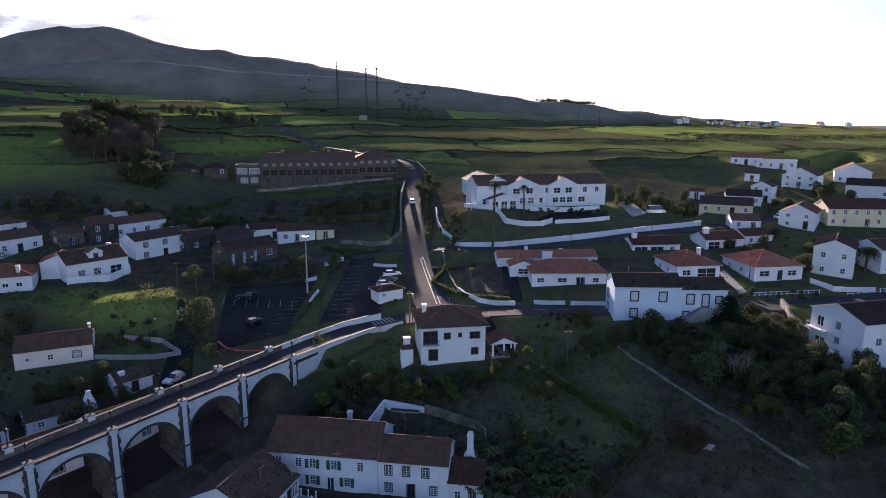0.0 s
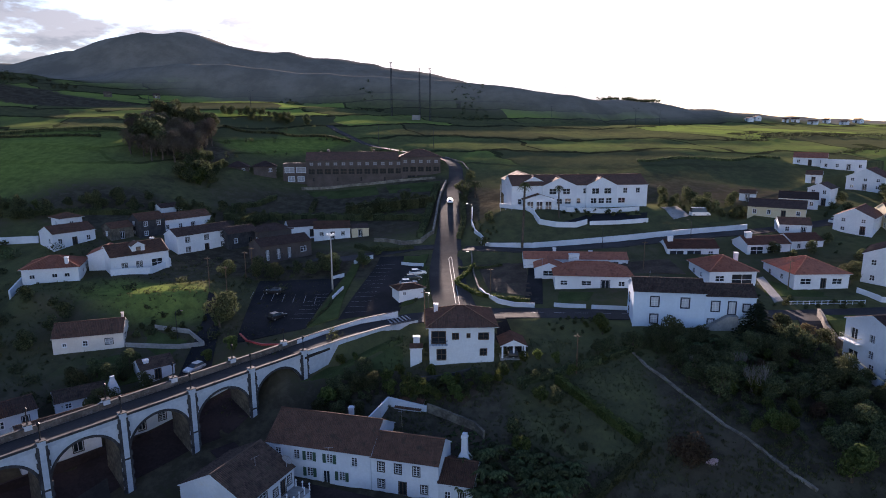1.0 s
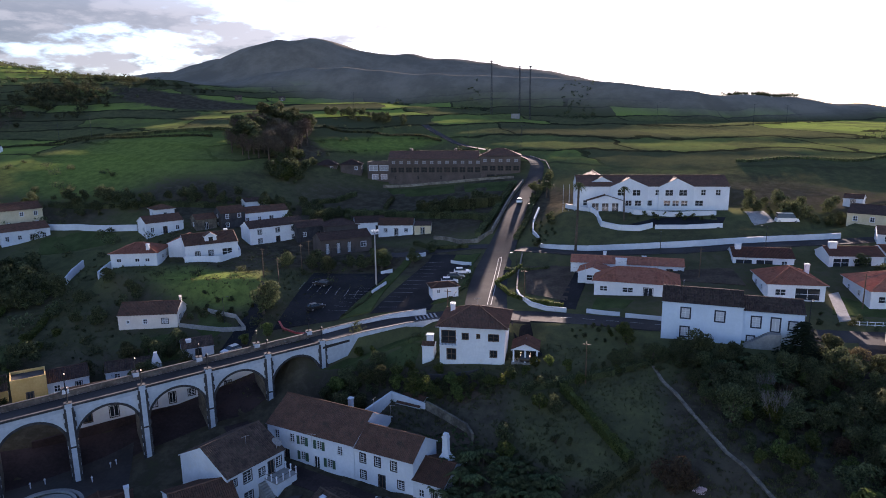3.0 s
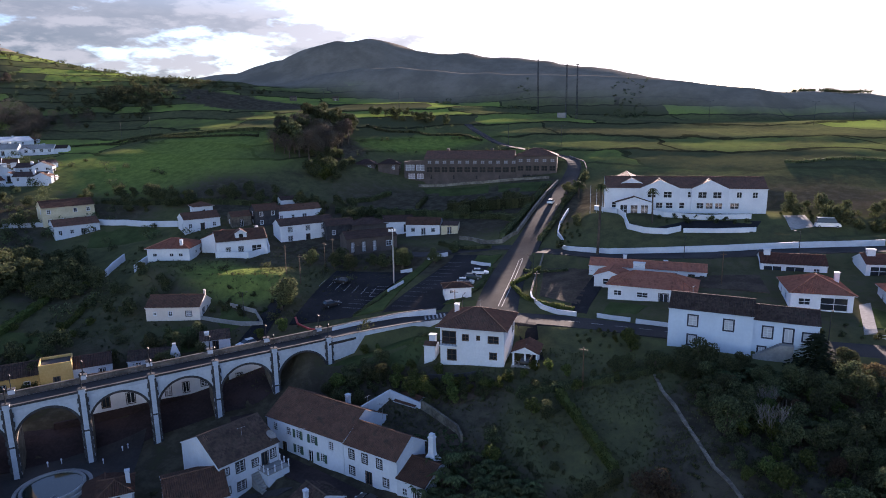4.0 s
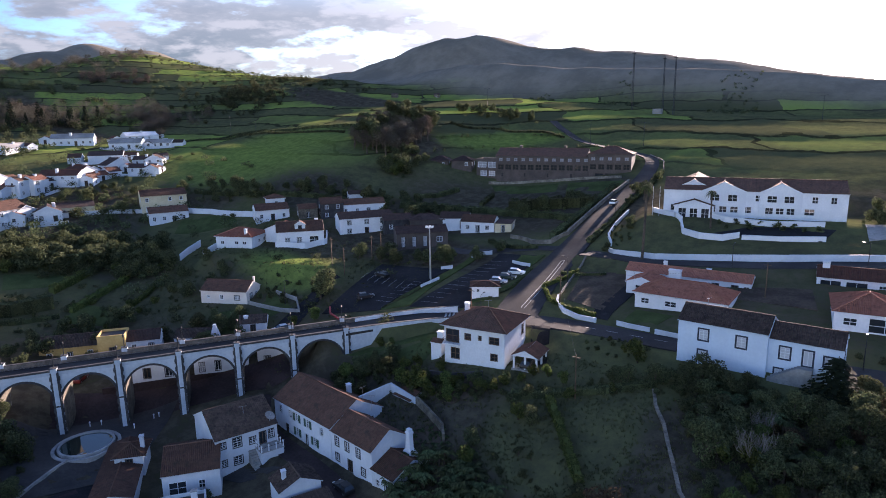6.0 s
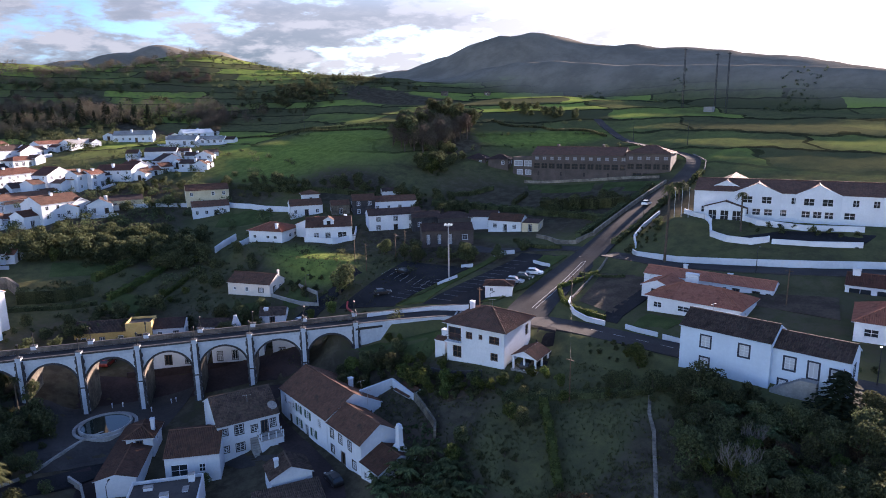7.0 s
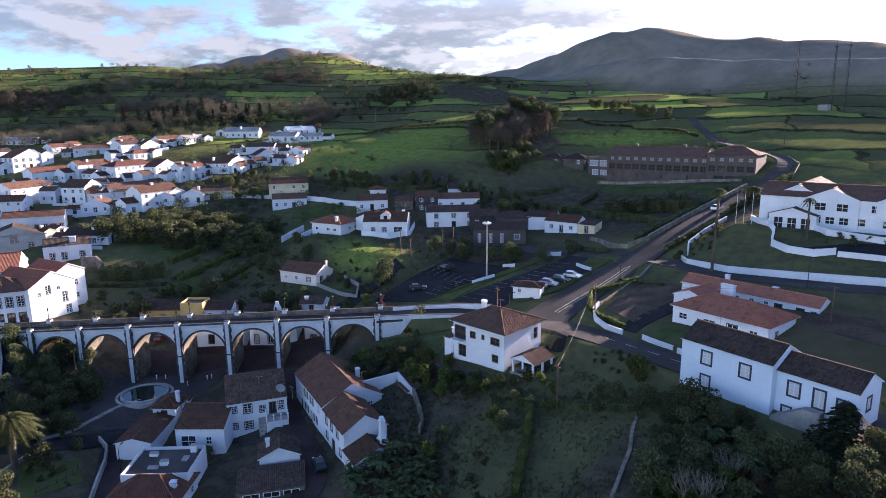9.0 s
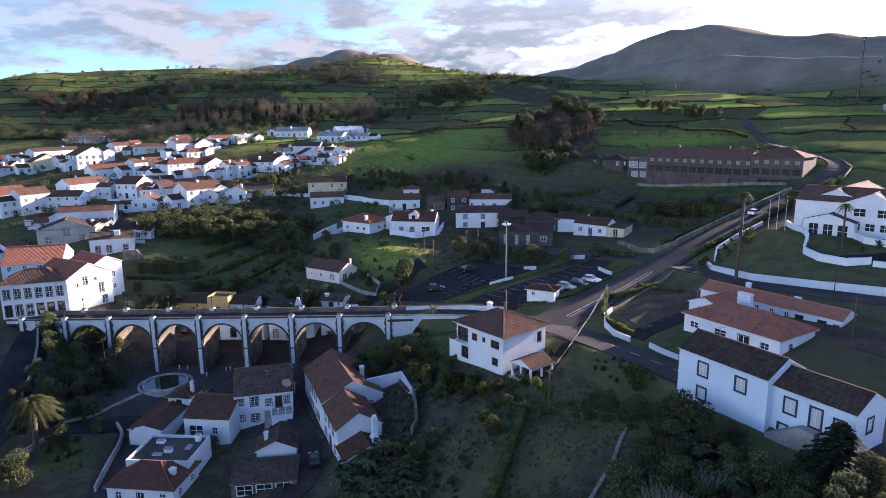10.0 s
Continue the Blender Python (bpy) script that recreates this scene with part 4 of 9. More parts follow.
def pierced(s, side, w, d, z0, z1, holes, peak=None, deep=0.16):
    """One outer wall with its openings and their reveals. peak: (u, height) of a gable's tip."""
    length = w if side in ("front", "back") else d
    m = side_pose(side, 0, 0, w, d)

    def at(u, v, n=0.0):
        return tuple(m @ Vector((u, n, v)))

    us = sorted({0.0, length} | {round(e, 4) for u, v, a, b in holes for e in (u - a / 2, u + a / 2)})
    vs = sorted({z0, z1} | {round(e, 4) for u, v, a, b in holes for e in (v, v + b)})
    for u0, u1 in zip(us, us[1:]):
        for v0, v1 in zip(vs, vs[1:]):
            cu, cv = (u0 + u1) / 2, (v0 + v1) / 2
            if not any(abs(cu - u) < a / 2 and v < cv < v + b for u, v, a, b in holes):
                s.face(at(u0, v0), at(u1, v0), at(u1, v1), at(u0, v1))
    for u, v, a, b in holes:
        l, r, t = u - a / 2, u + a / 2, v + b
        s.face(at(l, v), at(r, v), at(r, v, deep), at(l, v, deep))
        s.face(at(r, v), at(r, t), at(r, t, deep), at(r, v, deep))
        s.face(at(r, t), at(l, t), at(l, t, deep), at(r, t, deep))
        s.face(at(l, t), at(l, v), at(l, v, deep), at(l, t, deep))
    if peak:
        s.face(at(0, z1), at(length, z1), at(peak[0], peak[1]))


def house(x, y, rot, w, d, h, roof="gable", rise=None, wall=None, tiles=None, wins=None, storeys=None, chimneys=(), over=0.3, tiled=True, trim=None, sash=None, style="plain", plinth=None, z=None, deep=2.6, label="whitewashed house with a tiled roof", name="house", category="house", sides=("front", "right", "left"), seed=None, glass=None, group="", rise_x=None):
    """A house. x, y: the middle of its front at the ground; rot: 0 when the front looks along -y; w, d, h: width, depth, height of the eaves.
    wins: (side, u, v, w, h, style) of each opening, or None to spread them by storeys."""
    wall, tiles, trim, sash, glass = wall or LIME, tiles or TILE, trim or BASALT, sash or WHITE, glass or PANE
    rnd = random.Random(seed if seed is not None else int(x * 7 + y * 13))
    base = gz(x, y) if z is None else z
    root = thing(name, pose(x, y, base, 0, 0, rot), label, category, group)
    rise = (rise if rise is not None else 0.24 * (d if roof in ("gable", "hip") else w)) if roof != "flat" else 0
    if wins is None:
        wins = []
        n = storeys or max(1, int(round(h / 3.0)))
        for side in sides:
            length = w if side in ("front", "back") else d
            k = max(1, int(length / 3.1))
            for f in range(n):
                for i in range(k):
                    u = length * (i + 0.5) / k
                    if rnd.random() < 0.14:
                        continue
                    if f == 0 and side == "front" and i == k // 2:
                        wins.append((side, u, 0.08, 1.0, 2.05, "door"))
                    else:
                        wins.append((side, u, f * (h / n) + 0.95 * min(1, h / n / 2.8), 1.0, min(1.25, h / n - 1.3), style))
    s = Shape()
    for side in ("front", "right", "back", "left"):
        length = w if side in ("front", "back") else d
        holes = [(u, v, a, b) for sd, u, v, a, b, _ in wins if sd == side]
        peak = None
        if roof == "gable" and side in ("left", "right"):
            peak = (d / 2, h + rise)
        if roof == "gabley" and side in ("front", "back"):
            peak = (w / 2, h + rise)
        top = h + (0.5 if roof == "flat" else 0)
        pierced(s, side, w, d, -deep, top, holes, peak)
    if roof == "flat":
        for q in ((-w / 2 + 0.18, 0.18, w / 2 - 0.18, 0.2), (-w / 2 + 0.18, d - 0.2, w / 2 - 0.18, d - 0.18), (-w / 2 + 0.18, 0.2, -w / 2 + 0.2, d - 0.2), (w / 2 - 0.2, 0.2, w / 2 - 0.18, d - 0.2)):
            s.box(q[0], q[1], h - 0.1, q[2], q[3], h + 0.5)
        for q in ((-w / 2, 0, w / 2, 0.2), (-w / 2, d - 0.2, w / 2, d), (-w / 2, 0.2, -w / 2 + 0.2, d - 0.2), (w / 2 - 0.2, 0.2, w / 2, d - 0.2)):
            s.face((q[0], q[1], h + 0.5), (q[2], q[1], h + 0.5), (q[2], q[3], h + 0.5), (q[0], q[3], h + 0.5))
    s.weld()
    part("wall", s.mesh("wall", wall), root)
    if roof == "flat":
        part("roof", Shape().box(-w / 2 + 0.2, 0.2, h - 0.2, w / 2 - 0.2, d - 0.2, h).mesh("roof", PAVING), root)
    if plinth:
        b = Shape()
        b.box(-w / 2 - 0.04, -0.04, -deep, w / 2 + 0.04, -0.004, 0.55)
        b.box(w / 2 + 0.004, -0.04, -deep, w / 2 + 0.04, d, 0.55)
        part("plinth", b.mesh("plinth", plinth), root)
    if roof != "flat":
        r = RoofShape()
        caps = []
        o = over
        if roof == "gable":
            run = d / 2
            v = Vector((0, run, rise)).normalized()
            long_run = math.hypot(run, rise) * (run + o) / run
            for flip in (1, -1):
                org = (-flip * (w / 2 + 0.15), d / 2 - flip * (run + o), h - rise * o / run + 0.03)
                r.sheet([(0, 0), (w + 0.3, 0), (w + 0.3, long_run), (0, long_run)], org, (flip, 0, 0), (0, flip * v.y, v.z), tiled)
            caps.append(((-w / 2 - 0.15, d / 2, h + rise + 0.05), (w / 2 + 0.15, d / 2, h + rise + 0.05)))
        elif roof == "gabley":
            run = w / 2
            v = Vector((run, 0, rise)).normalized()
            long_run = math.hypot(run, rise) * (run + o) / run
            for flip in (1, -1):
                org = (flip * (run + o), d / 2 - flip * (d / 2 + 0.15), h - rise * o / run + 0.03)
                r.sheet([(0, 0), (d + 0.3, 0), (d + 0.3, long_run), (0, long_run)], org, (0, flip, 0), (-flip * v.x, 0, v.z), tiled)
            caps.append(((0, -0.15, h + rise + 0.05), (0, d + 0.15, h + rise + 0.05)))
        elif roof == "hip":
            o = max(o, 0.45)
            wide, run = w + 2 * o, d / 2 + o
            if w >= d:
                v = Vector((0, run, rise)).normalized()
                slope = math.hypot(run, rise)
                z0 = h + 0.02
                for flip in (1, -1):
                    r.sheet([(0, 0), (wide, 0), (wide - run, slope), (run, slope)], (-flip * wide / 2, d / 2 - flip * run, z0), (flip, 0, 0), (0, flip * v.y, v.z), tiled)
                    r.sheet([(0, 0), (2 * run, 0), (run, slope)], (flip * wide / 2, d / 2 - flip * run, z0), (0, flip, 0), (-flip * v.y, 0, v.z), tiled)
                ends = ((-wide / 2 + run), (wide / 2 - run))
                caps.append(((ends[0], d / 2, z0 + rise + 0.04), (ends[1], d / 2, z0 + rise + 0.04)))
                for sx, e in ((-1, ends[0]), (1, ends[1])):
                    for sy in (-1, 1):
                        caps.append(((sx * wide / 2, d / 2 + sy * run, z0 + 0.05), (e, d / 2, z0 + rise + 0.05)))
            else:
                run, wide = w / 2 + o, d + 2 * o
                v = Vector((0, run, rise)).normalized()
                slope = math.hypot(run, rise)
                z0 = h + 0.02
                for flip in (1, -1):
                    r.sheet([(0, 0), (wide, 0), (wide - run, slope), (run, slope)], (flip * run, d / 2 - flip * wide / 2, z0), (0, flip, 0), (-flip * v.y, 0, v.z), tiled)
                    r.sheet([(0, 0), (2 * run, 0), (run, slope)], (-flip * run, d / 2 - flip * wide / 2, z0), (flip, 0, 0), (0, flip * v.y, v.z), tiled)
                ends = (d / 2 - wide / 2 + run, d / 2 + wide / 2 - run)
                caps.append(((0, ends[0], z0 + rise + 0.04), (0, ends[1], z0 + rise + 0.04)))
                for sy, e in ((-1, ends[0]), (1, ends[1])):
                    for sx in (-1, 1):
                        caps.append(((sx * run, d / 2 + sy * wide / 2, z0 + 0.05), (0, e, z0 + rise + 0.05)))
        elif roof == "shed":      # high at the back
            v = Vector((0, d, rise)).normalized()
            r.sheet([(0, 0), (w + 0.3, 0), (w + 0.3, math.hypot(d, rise) + 0.3), (0, math.hypot(d, rise) + 0.3)], (-w / 2 - 0.15, -0.25, h), (1, 0, 0), (0, v.y, v.z), tiled)
            back = Shape()
            back.face((-w / 2, 0, h), (-w / 2, d, h + rise), (-w / 2, d, h))
            back.face((w / 2, 0, h), (w / 2, d, h), (w / 2, d, h + rise))
            back.face((-w / 2, d, h), (-w / 2, d, h + rise), (w / 2, d, h + rise), (w / 2, d, h))
            part("wall", back.mesh("wall", wall), root)
        part("roof", r.mesh("roof", [tiles, wall]), root)
        for a, b in caps:
            if (Vector(a) - Vector(b)).length > 0.3:
                part("ridge_cap", RoofShape.rod(RoofShape(), a, b, 0.13, 6).mesh("ridge_cap", tiles), root)
    for side, u, v, a, b, kind in wins:
        put_window(root, side_pose(side, u, v, w, d), a, b, kind, trim, TIMBER if kind == "door" and rnd.random() < 0.5 else sash, PALE_PANE if kind == "pale" else glass)
    for cx, cy, cw, cd, top in chimneys:
        chimney(root, cx, cy, h - 0.3, h + rise + top, cw, cd, wall)
    return root


def chimney(parent, cx, cy, z0, z1, cw, cd, mat):
    """A plastered stack with a collar, upright fins between the smoke slots, and a cap slab."""
    x0, x1, y0, y1 = cx - cw / 2, cx + cw / 2, cy - cd / 2, cy + cd / 2

    def slab(name, under, *box):
        c = Shape()
        c.box(*box)
        return part(name, c.mesh(name, mat), under)

    stack = slab("chimney", parent, x0, y0, z0, x1, y1, z1 - 0.35)
    slab("collar", stack, x0 - 0.07, y0 - 0.07, z1 - 0.35, x1 + 0.07, y1 + 0.07, z1 - 0.25)
    k = max(2, int(cw / 0.28))
    for i in range(k):
        a = x0 + cw * (i + 0.12) / k
        slab("fin", stack, a, y0 + 0.04, z1 - 0.25, a + cw / k * 0.5, y1 - 0.04, z1 - 0.08)
    slab("cap", stack, x0 - 0.09, y0 - 0.09, z1 - 0.08, x1 + 0.09, y1 + 0.09, z1)
    return stack


def wall_line(points, height, thick=0.3, mat=None, coping=None, label="low white garden wall", drop=1.0, name="garden_wall", tops=None, category="wall", step=1.6):
    """A wall along a line on the ground. tops: its height over the sea at each point, instead of over the ground."""
    p = np.array(points, dtype=float)
    s = np.concatenate([[0], np.cumsum(np.hypot(*np.diff(p, axis=0).T))])
    t = np.unique(np.concatenate([s, np.arange(0, s[-1], step)]))
    xy = np.stack([np.interp(t, s, p[:, 0]), np.interp(t, s, p[:, 1])], 1)
    low = ground(xy[:, 0], xy[:, 1])
    top = low + (np.interp(t, s, height) if isinstance(height, (list, tuple)) else height) if tops is None else np.interp(t, s, tops)
    if tops is None:
        for _ in range(3):
            top[1:-1] = (top[:-2] + 2 * top[1:-1] + top[2:]) / 4
    d = np.gradient(xy, axis=0)
    d /= np.maximum(np.hypot(d[:, 0], d[:, 1]), 1e-6)[:, None]
    side = np.stack([d[:, 1], -d[:, 0]], 1) * thick / 2
    w = Shape()
    for i in range(len(t) - 1):
        a, b = xy[i] - side[i], xy[i] + side[i]
        c, e = xy[i + 1] + side[i + 1], xy[i + 1] - side[i + 1]
        la, lb = low[i] - drop, low[i + 1] - drop
        w.face((*a, top[i]), (*b, top[i]), (*c, top[i + 1]), (*e, top[i + 1]))
        w.face((*b, la), (*c, lb), (*c, top[i + 1]), (*b, top[i]))
        w.face((*e, lb), (*a, la), (*a, top[i]), (*e, top[i + 1]))
        if i == 0:
            w.face((*a, la), (*b, la), (*b, top[i]), (*a, top[i]))
        if i == len(t) - 2:
            w.face((*c, lb), (*e, lb), (*e, top[i + 1]), (*c, top[i + 1]))
    root = new(name, w.mesh(name, mat or LIME))
    tagged(root, label, category)
    if coping:
        k = Shape()
        for i in range(len(t) - 1):
            a, b = xy[i] - side[i] * 1.3, xy[i] + side[i] * 1.3
            c, e = xy[i + 1] + side[i + 1] * 1.3, xy[i + 1] - side[i + 1] * 1.3
            h0, h1 = top[i] + 0.004, top[i + 1] + 0.004
            k.face((*a, h0 + 0.08), (*b, h0 + 0.08), (*c, h1 + 0.08), (*e, h1 + 0.08))
            k.face((*b, h0), (*c, h1), (*c, h1 + 0.08), (*b, h0 + 0.08))
            k.face((*e, h1), (*a, h0), (*a, h0 + 0.08), (*e, h1 + 0.08))
        part("coping", k.mesh("coping", coping), root)
    return root


# ---- plants ----
def leaf_cloud(rng, centres, radii, count, size, flat=0.55):
    """Small leaf faces round the given lobes; each is one folded piece of its own."""
    v, f = [], []
    share = np.array(radii) ** 2
    picks = rng.choice(len(radii), count, p=share / share.sum())
    for k in picks:
        d = rng.normal(size=3)
        d /= np.linalg.norm(d)
        c = np.array(centres[k]) + d * radii[k] * rng.uniform(0.72, 1.06) * np.array([1, 1, 0.85])
        n = d + rng.normal(size=3) * 0.7
        n /= np.linalg.norm(n)
        a = np.cross(n, rng.normal(size=3))
        a /= np.linalg.norm(a)
        b = np.cross(n, a)
        s = size * rng.uniform(0.6, 1.4)
        i = len(v)
        v += [tuple(c - a * s), tuple(c - b * s * flat), tuple(c + a * s + n * s * 0.25), tuple(c + b * s * flat)]
        f.append((i, i + 1, i + 2, i + 3))
    return v, f


def shape_of(v, f):
    s = Shape()
    s.v, s.f, s.m = v, f, [0] * len(f)
    return s


TREES = {}


def tree_kind(key, seed, height, width, leaves, size, mat, trunk=0.3, bare=0.25, lobes=11):
    """Trunk and crown meshes of one broadleaf tree."""
    rng = np.random.default_rng(seed)
    r = width / 2
    z0 = height * bare
    cen, rad = [], []
    for i in range(lobes):
        a, q = rng.uniform(0, 2 * math.pi), math.sqrt(rng.uniform(0.0, 1))
        zz = rng.uniform(0, 1)
        reach = r * 0.66 * q * math.sqrt(max(0.08, 1 - (2 * zz - 0.85) ** 2 * 0.9))
        cen.append((reach * math.cos(a), reach * math.sin(a), z0 + r * 0.25 + (height - z0 - r * 0.5) * zz))
        rad.append(r * rng.uniform(0.28, 0.5))
    t = Shape()
    bend = rng.uniform(-0.2, 0.2, 2) * height * 0.3
    t.tube(0, 0, [(-0.6, trunk * 1.4), (0.3, trunk), (z0, trunk * 0.75, bend[0] * 0.4, bend[1] * 0.4), (height * 0.62, trunk * 0.35, bend[0], bend[1])], 7)
    for c in cen[: min(7, lobes)]:
        t.rod((bend[0] * 0.4, bend[1] * 0.4, z0 * 0.9), tuple(np.array(c) * 0.92), trunk * 0.3, 5)
    v, f = leaf_cloud(rng, cen, rad, leaves, size)
    TREES[key] = (t.mesh("trunk", BARK, True), shape_of(v, f).mesh("crown", mat))


def conifer_kind(key, seed, height, width, mat):
    rng = np.random.default_rng(seed)
    t = Shape().tube(0, 0, [(-0.5, 0.35), (height * 0.5, 0.2), (height, 0.04)], 6)
    v, f = [], []
    tiers = 15
    for i in range(tiers):
        z = height * (0.12 + 0.86 * i / tiers)
        reach = width / 2 * (1 - i / tiers) ** 0.8 + 0.15
        for k in range(9):
            a = 2 * math.pi * (k + 0.5 * (i % 2)) / 9 + rng.uniform(-0.2, 0.2)
            for q in np.linspace(0.25, 1, 6):
                c = np.array((math.cos(a) * reach * q, math.sin(a) * reach * q, z - 0.35 * reach * q * q + rng.uniform(-0.15, 0.15)))
                w = rng.uniform(0.28, 0.5)
                side = np.array((-math.sin(a), math.cos(a), rng.uniform(-0.4, 0.4))) * w
                out = np.array((math.cos(a), math.sin(a), -0.4)) * w
                j = len(v)
                v += [tuple(c - side), tuple(c + out), tuple(c + side), tuple(c - out * 0.6)]
                f.append((j, j + 1, j + 2, j + 3))
    TREES[key] = (t.mesh("trunk", BARK, True), shape_of(v, f).mesh("crown", mat))


def palm_kind(key, seed, height, reach, fronds, thick, droop):
    """A palm: ringed trunk and arching feathered fronds."""
    rng = np.random.default_rng(seed)
    rings = [(-0.5, thick * 1.5)]
    k = int(height / 0.5)
    for i in range(k + 1):
        rings.append((height * i / k, thick * (1.12 if i % 2 else 0.95) * (1 - 0.25 * i / k), 0.3 * math.sin(i / k * 1.5), 0))
    t = Shape().tube(0, 0, rings, 8)
    v, f = [], []
    top = np.array((0.3, 0, height))
    for i in range(fronds):
        a = 2.399 * i
        up = 1.25 - 1.7 * (i / fronds)
        pts = []
        for q in np.linspace(0, 1, 9):
            out = reach * q * math.cos(up * (1 - 0.3 * q)) * 0.95
            z = reach * q * math.sin(up) * (1 - 0.45 * q) - droop * reach * q * q
            pts.append(top + np.array((math.cos(a) * out, math.sin(a) * out, z)))
        side = np.array((-math.sin(a), math.cos(a), 0))
        for j in range(8):
            for sgn in (-1, 1):
                for half in (0.2, 0.7):
                    p = pts[j] + (pts[j + 1] - pts[j]) * half
                    along = pts[j + 1] - pts[j]
                    length = reach * 0.2 * math.sin(math.pi * (0.12 + 0.8 * (j + half) / 8)) * rng.uniform(0.8, 1.15)
                    tip = p + side * sgn * length + along * 0.7 + np.array((0, 0, -0.35 * length))
                    n = len(v)
                    v += [tuple(p - along * 0.16), tuple(p + along * 0.22), tuple(tip)]
                    f.append((n, n + 1, n + 2))
    TREES[key] = (t.mesh("trunk", BARK, True), shape_of(v, f).mesh("crown", LEAF_PALM))


for q in range(5):
    tree_kind("broad%d" % q, 11 + q, 6.2, 6.4, 2400, 0.2, LEAF, 0.26, 0.16, 13)
for q in range(3):
    tree_kind("gold%d" % q, 31 + q, 3.6, 3.8, 1100, 0.19, LEAF_GOLD, 0.14, 0.16, 10)
for q in range(2):
    tree_kind("russet%d" % q, 36 + q, 5.0, 6.2, 2000, 0.19, LEAF_RED, 0.2, 0.1, 13)
for q in range(3):
    tree_kind("bare%d" % q, 41 + q, 8.5, 7.5, 2000, 0.15, LEAF_BARE, 0.3, 0.3, 14)
for q in range(4):
    tree_kind("shrub%d" % q, 51 + q, 1.9, 2.4, 800, 0.12, LEAF, 0.1, 0.05, 8)
for q in range(2):
    tree_kind("tall%d" % q, 61 + q, 11, 8, 2600, 0.34, LEAF, 0.4, 0.25, 15)


def twig_kind(key, seed, height, width):
    """A leafless shrub: stems that fork twice into fine twigs, with a few last leaves."""
    rng = np.random.default_rng(seed)
    t = Shape()
    tips = []
    for i in range(9):
        a = 2.399 * i
        lean = rng.uniform(0.25, 1.0)
        mid = np.array((math.cos(a) * width * 0.2 * lean, math.sin(a) * width * 0.2 * lean, height * rng.uniform(0.3, 0.42)))
        t.rod((0, 0, -0.3), tuple(mid), 0.06, 5)
        for _ in range(4):
            b = mid + np.array((math.cos(a) * lean, math.sin(a) * lean, 0)) * width * 0.14 + rng.normal(size=3) * np.array((width * 0.07, width * 0.07, 0.1)) + np.array((0, 0, height * rng.uniform(0.18, 0.32)))
            t.rod(tuple(mid), tuple(b), 0.035, 4)
            for _ in range(4):
                c = b + rng.normal(size=3) * np.array((width * 0.07, width * 0.07, 0.12)) + np.array((0, 0, height * rng.uniform(0.16, 0.34)))
                t.rod(tuple(b), tuple(c), 0.02, 3)
                tips.append(tuple(c))
    picks = [tips[i] for i in rng.choice(len(tips), 26, replace=False)]
    v, f = leaf_cloud(rng, picks, [0.12] * len(picks), 90, 0.09)
    TREES[key] = (t.mesh("trunk", TWIG), shape_of(v, f).mesh("crown", LEAF_GOLD))


twig_kind("twig0", 91, 4.6, 6.0)
twig_kind("twig1", 92, 4.0, 5.0)
conifer_kind("cedar", 74, 9.5, 10, LEAF_PINE)
conifer_kind("pine0", 71, 11, 5, LEAF_PINE)
conifer_kind("pine1", 72, 14, 6, LEAF_PINE)
palm_kind("palm_date", 81, 6.5, 3.9, 56, 0.42, 0.5)
palm_kind("palm_tall", 82, 15.5, 1.9, 34, 0.3, 0.75)
palm_kind("palm_mid", 83, 8.5, 1.8, 30, 0.22, 0.7)

TREE_WORDS = {"russet": ("russet_tree", "rounded leafy tree with dull russet leaves", "tree"), "twig": ("bare_shrub", "leafless pale grey shrub with fine upright twigs", "shrub"), "cedar": ("cedar_tree", "broad dark cedar with layered boughs by the farmhouse", "tree"), "broad": ("leafy_tree", "dark green leafy tree with a dense rounded crown", "tree"), "gold": ("bush", "yellow-green leafy bush catching the light", "bush"), "bare": ("bare_tree", "bare winter tree with a brown twiggy crown", "tree"), "shrub": ("shrub", "low dark green shrub on the slope", "shrub"), "tall_": ("tall_tree", "tall dark evergreen tree on the hillside", "tree"), "pine": ("conifer", "dark pointed conifer behind the village", "tree"), "palm": ("palm_tree", "palm tree with a ringed trunk and arching fronds", "palm tree")}


def plant(key, x, y, scale=1.0, turn=None, sink=0.0, stretch=1.0):
    rnd = random.Random(int(x * 31 + y * 57))
    name, label, category = TREE_WORDS[key.rstrip("0123456789").split("_")[0] + ("_" if key.startswith("tall") else "")]
    root = thing(name, pose(x, y, gz(x, y) - sink, 0, 0, rnd.uniform(0, 360) if turn is None else turn) @ Matrix.Diagonal((scale, scale, scale * stretch, 1)), label, category, "planting")
    trunk, crown = TREES[key]
    part("trunk", trunk, root)
    part("crown", crown, root)
    return root


FAR_PLANTS = {}


def join_far_plants():
    """The trees and bushes of the far slopes, one mesh for each kind of leaf, with fewer and larger leaves than the near ones."""
    for mat, spots in FAR_PLANTS.items():
        out = []
        for key, m in spots:
            me = TREES[key][1]
            co = np.empty(len(me.vertices) * 3)
            me.vertices.foreach_get("co", co)
            leaf = co.reshape(-1, 4, 3)[::3]
            mid = leaf.mean(1, keepdims=True)
            leaf = (mid + (leaf - mid) * 1.6).reshape(-1, 3)
            m = np.array(m)
            out.append(leaf @ m[:3, :3].T + m[:3, 3])
        v = np.concatenate(out)
        me = bpy.data.meshes.new("far_planting")
        me.from_pydata(v.tolist(), [], np.arange(len(v)).reshape(-1, 4).tolist())
        me.materials.append(mat)
        tagged(new("far_planting", me), "dense trees and bushes on the far garden slopes", "trees", kind="stuff")


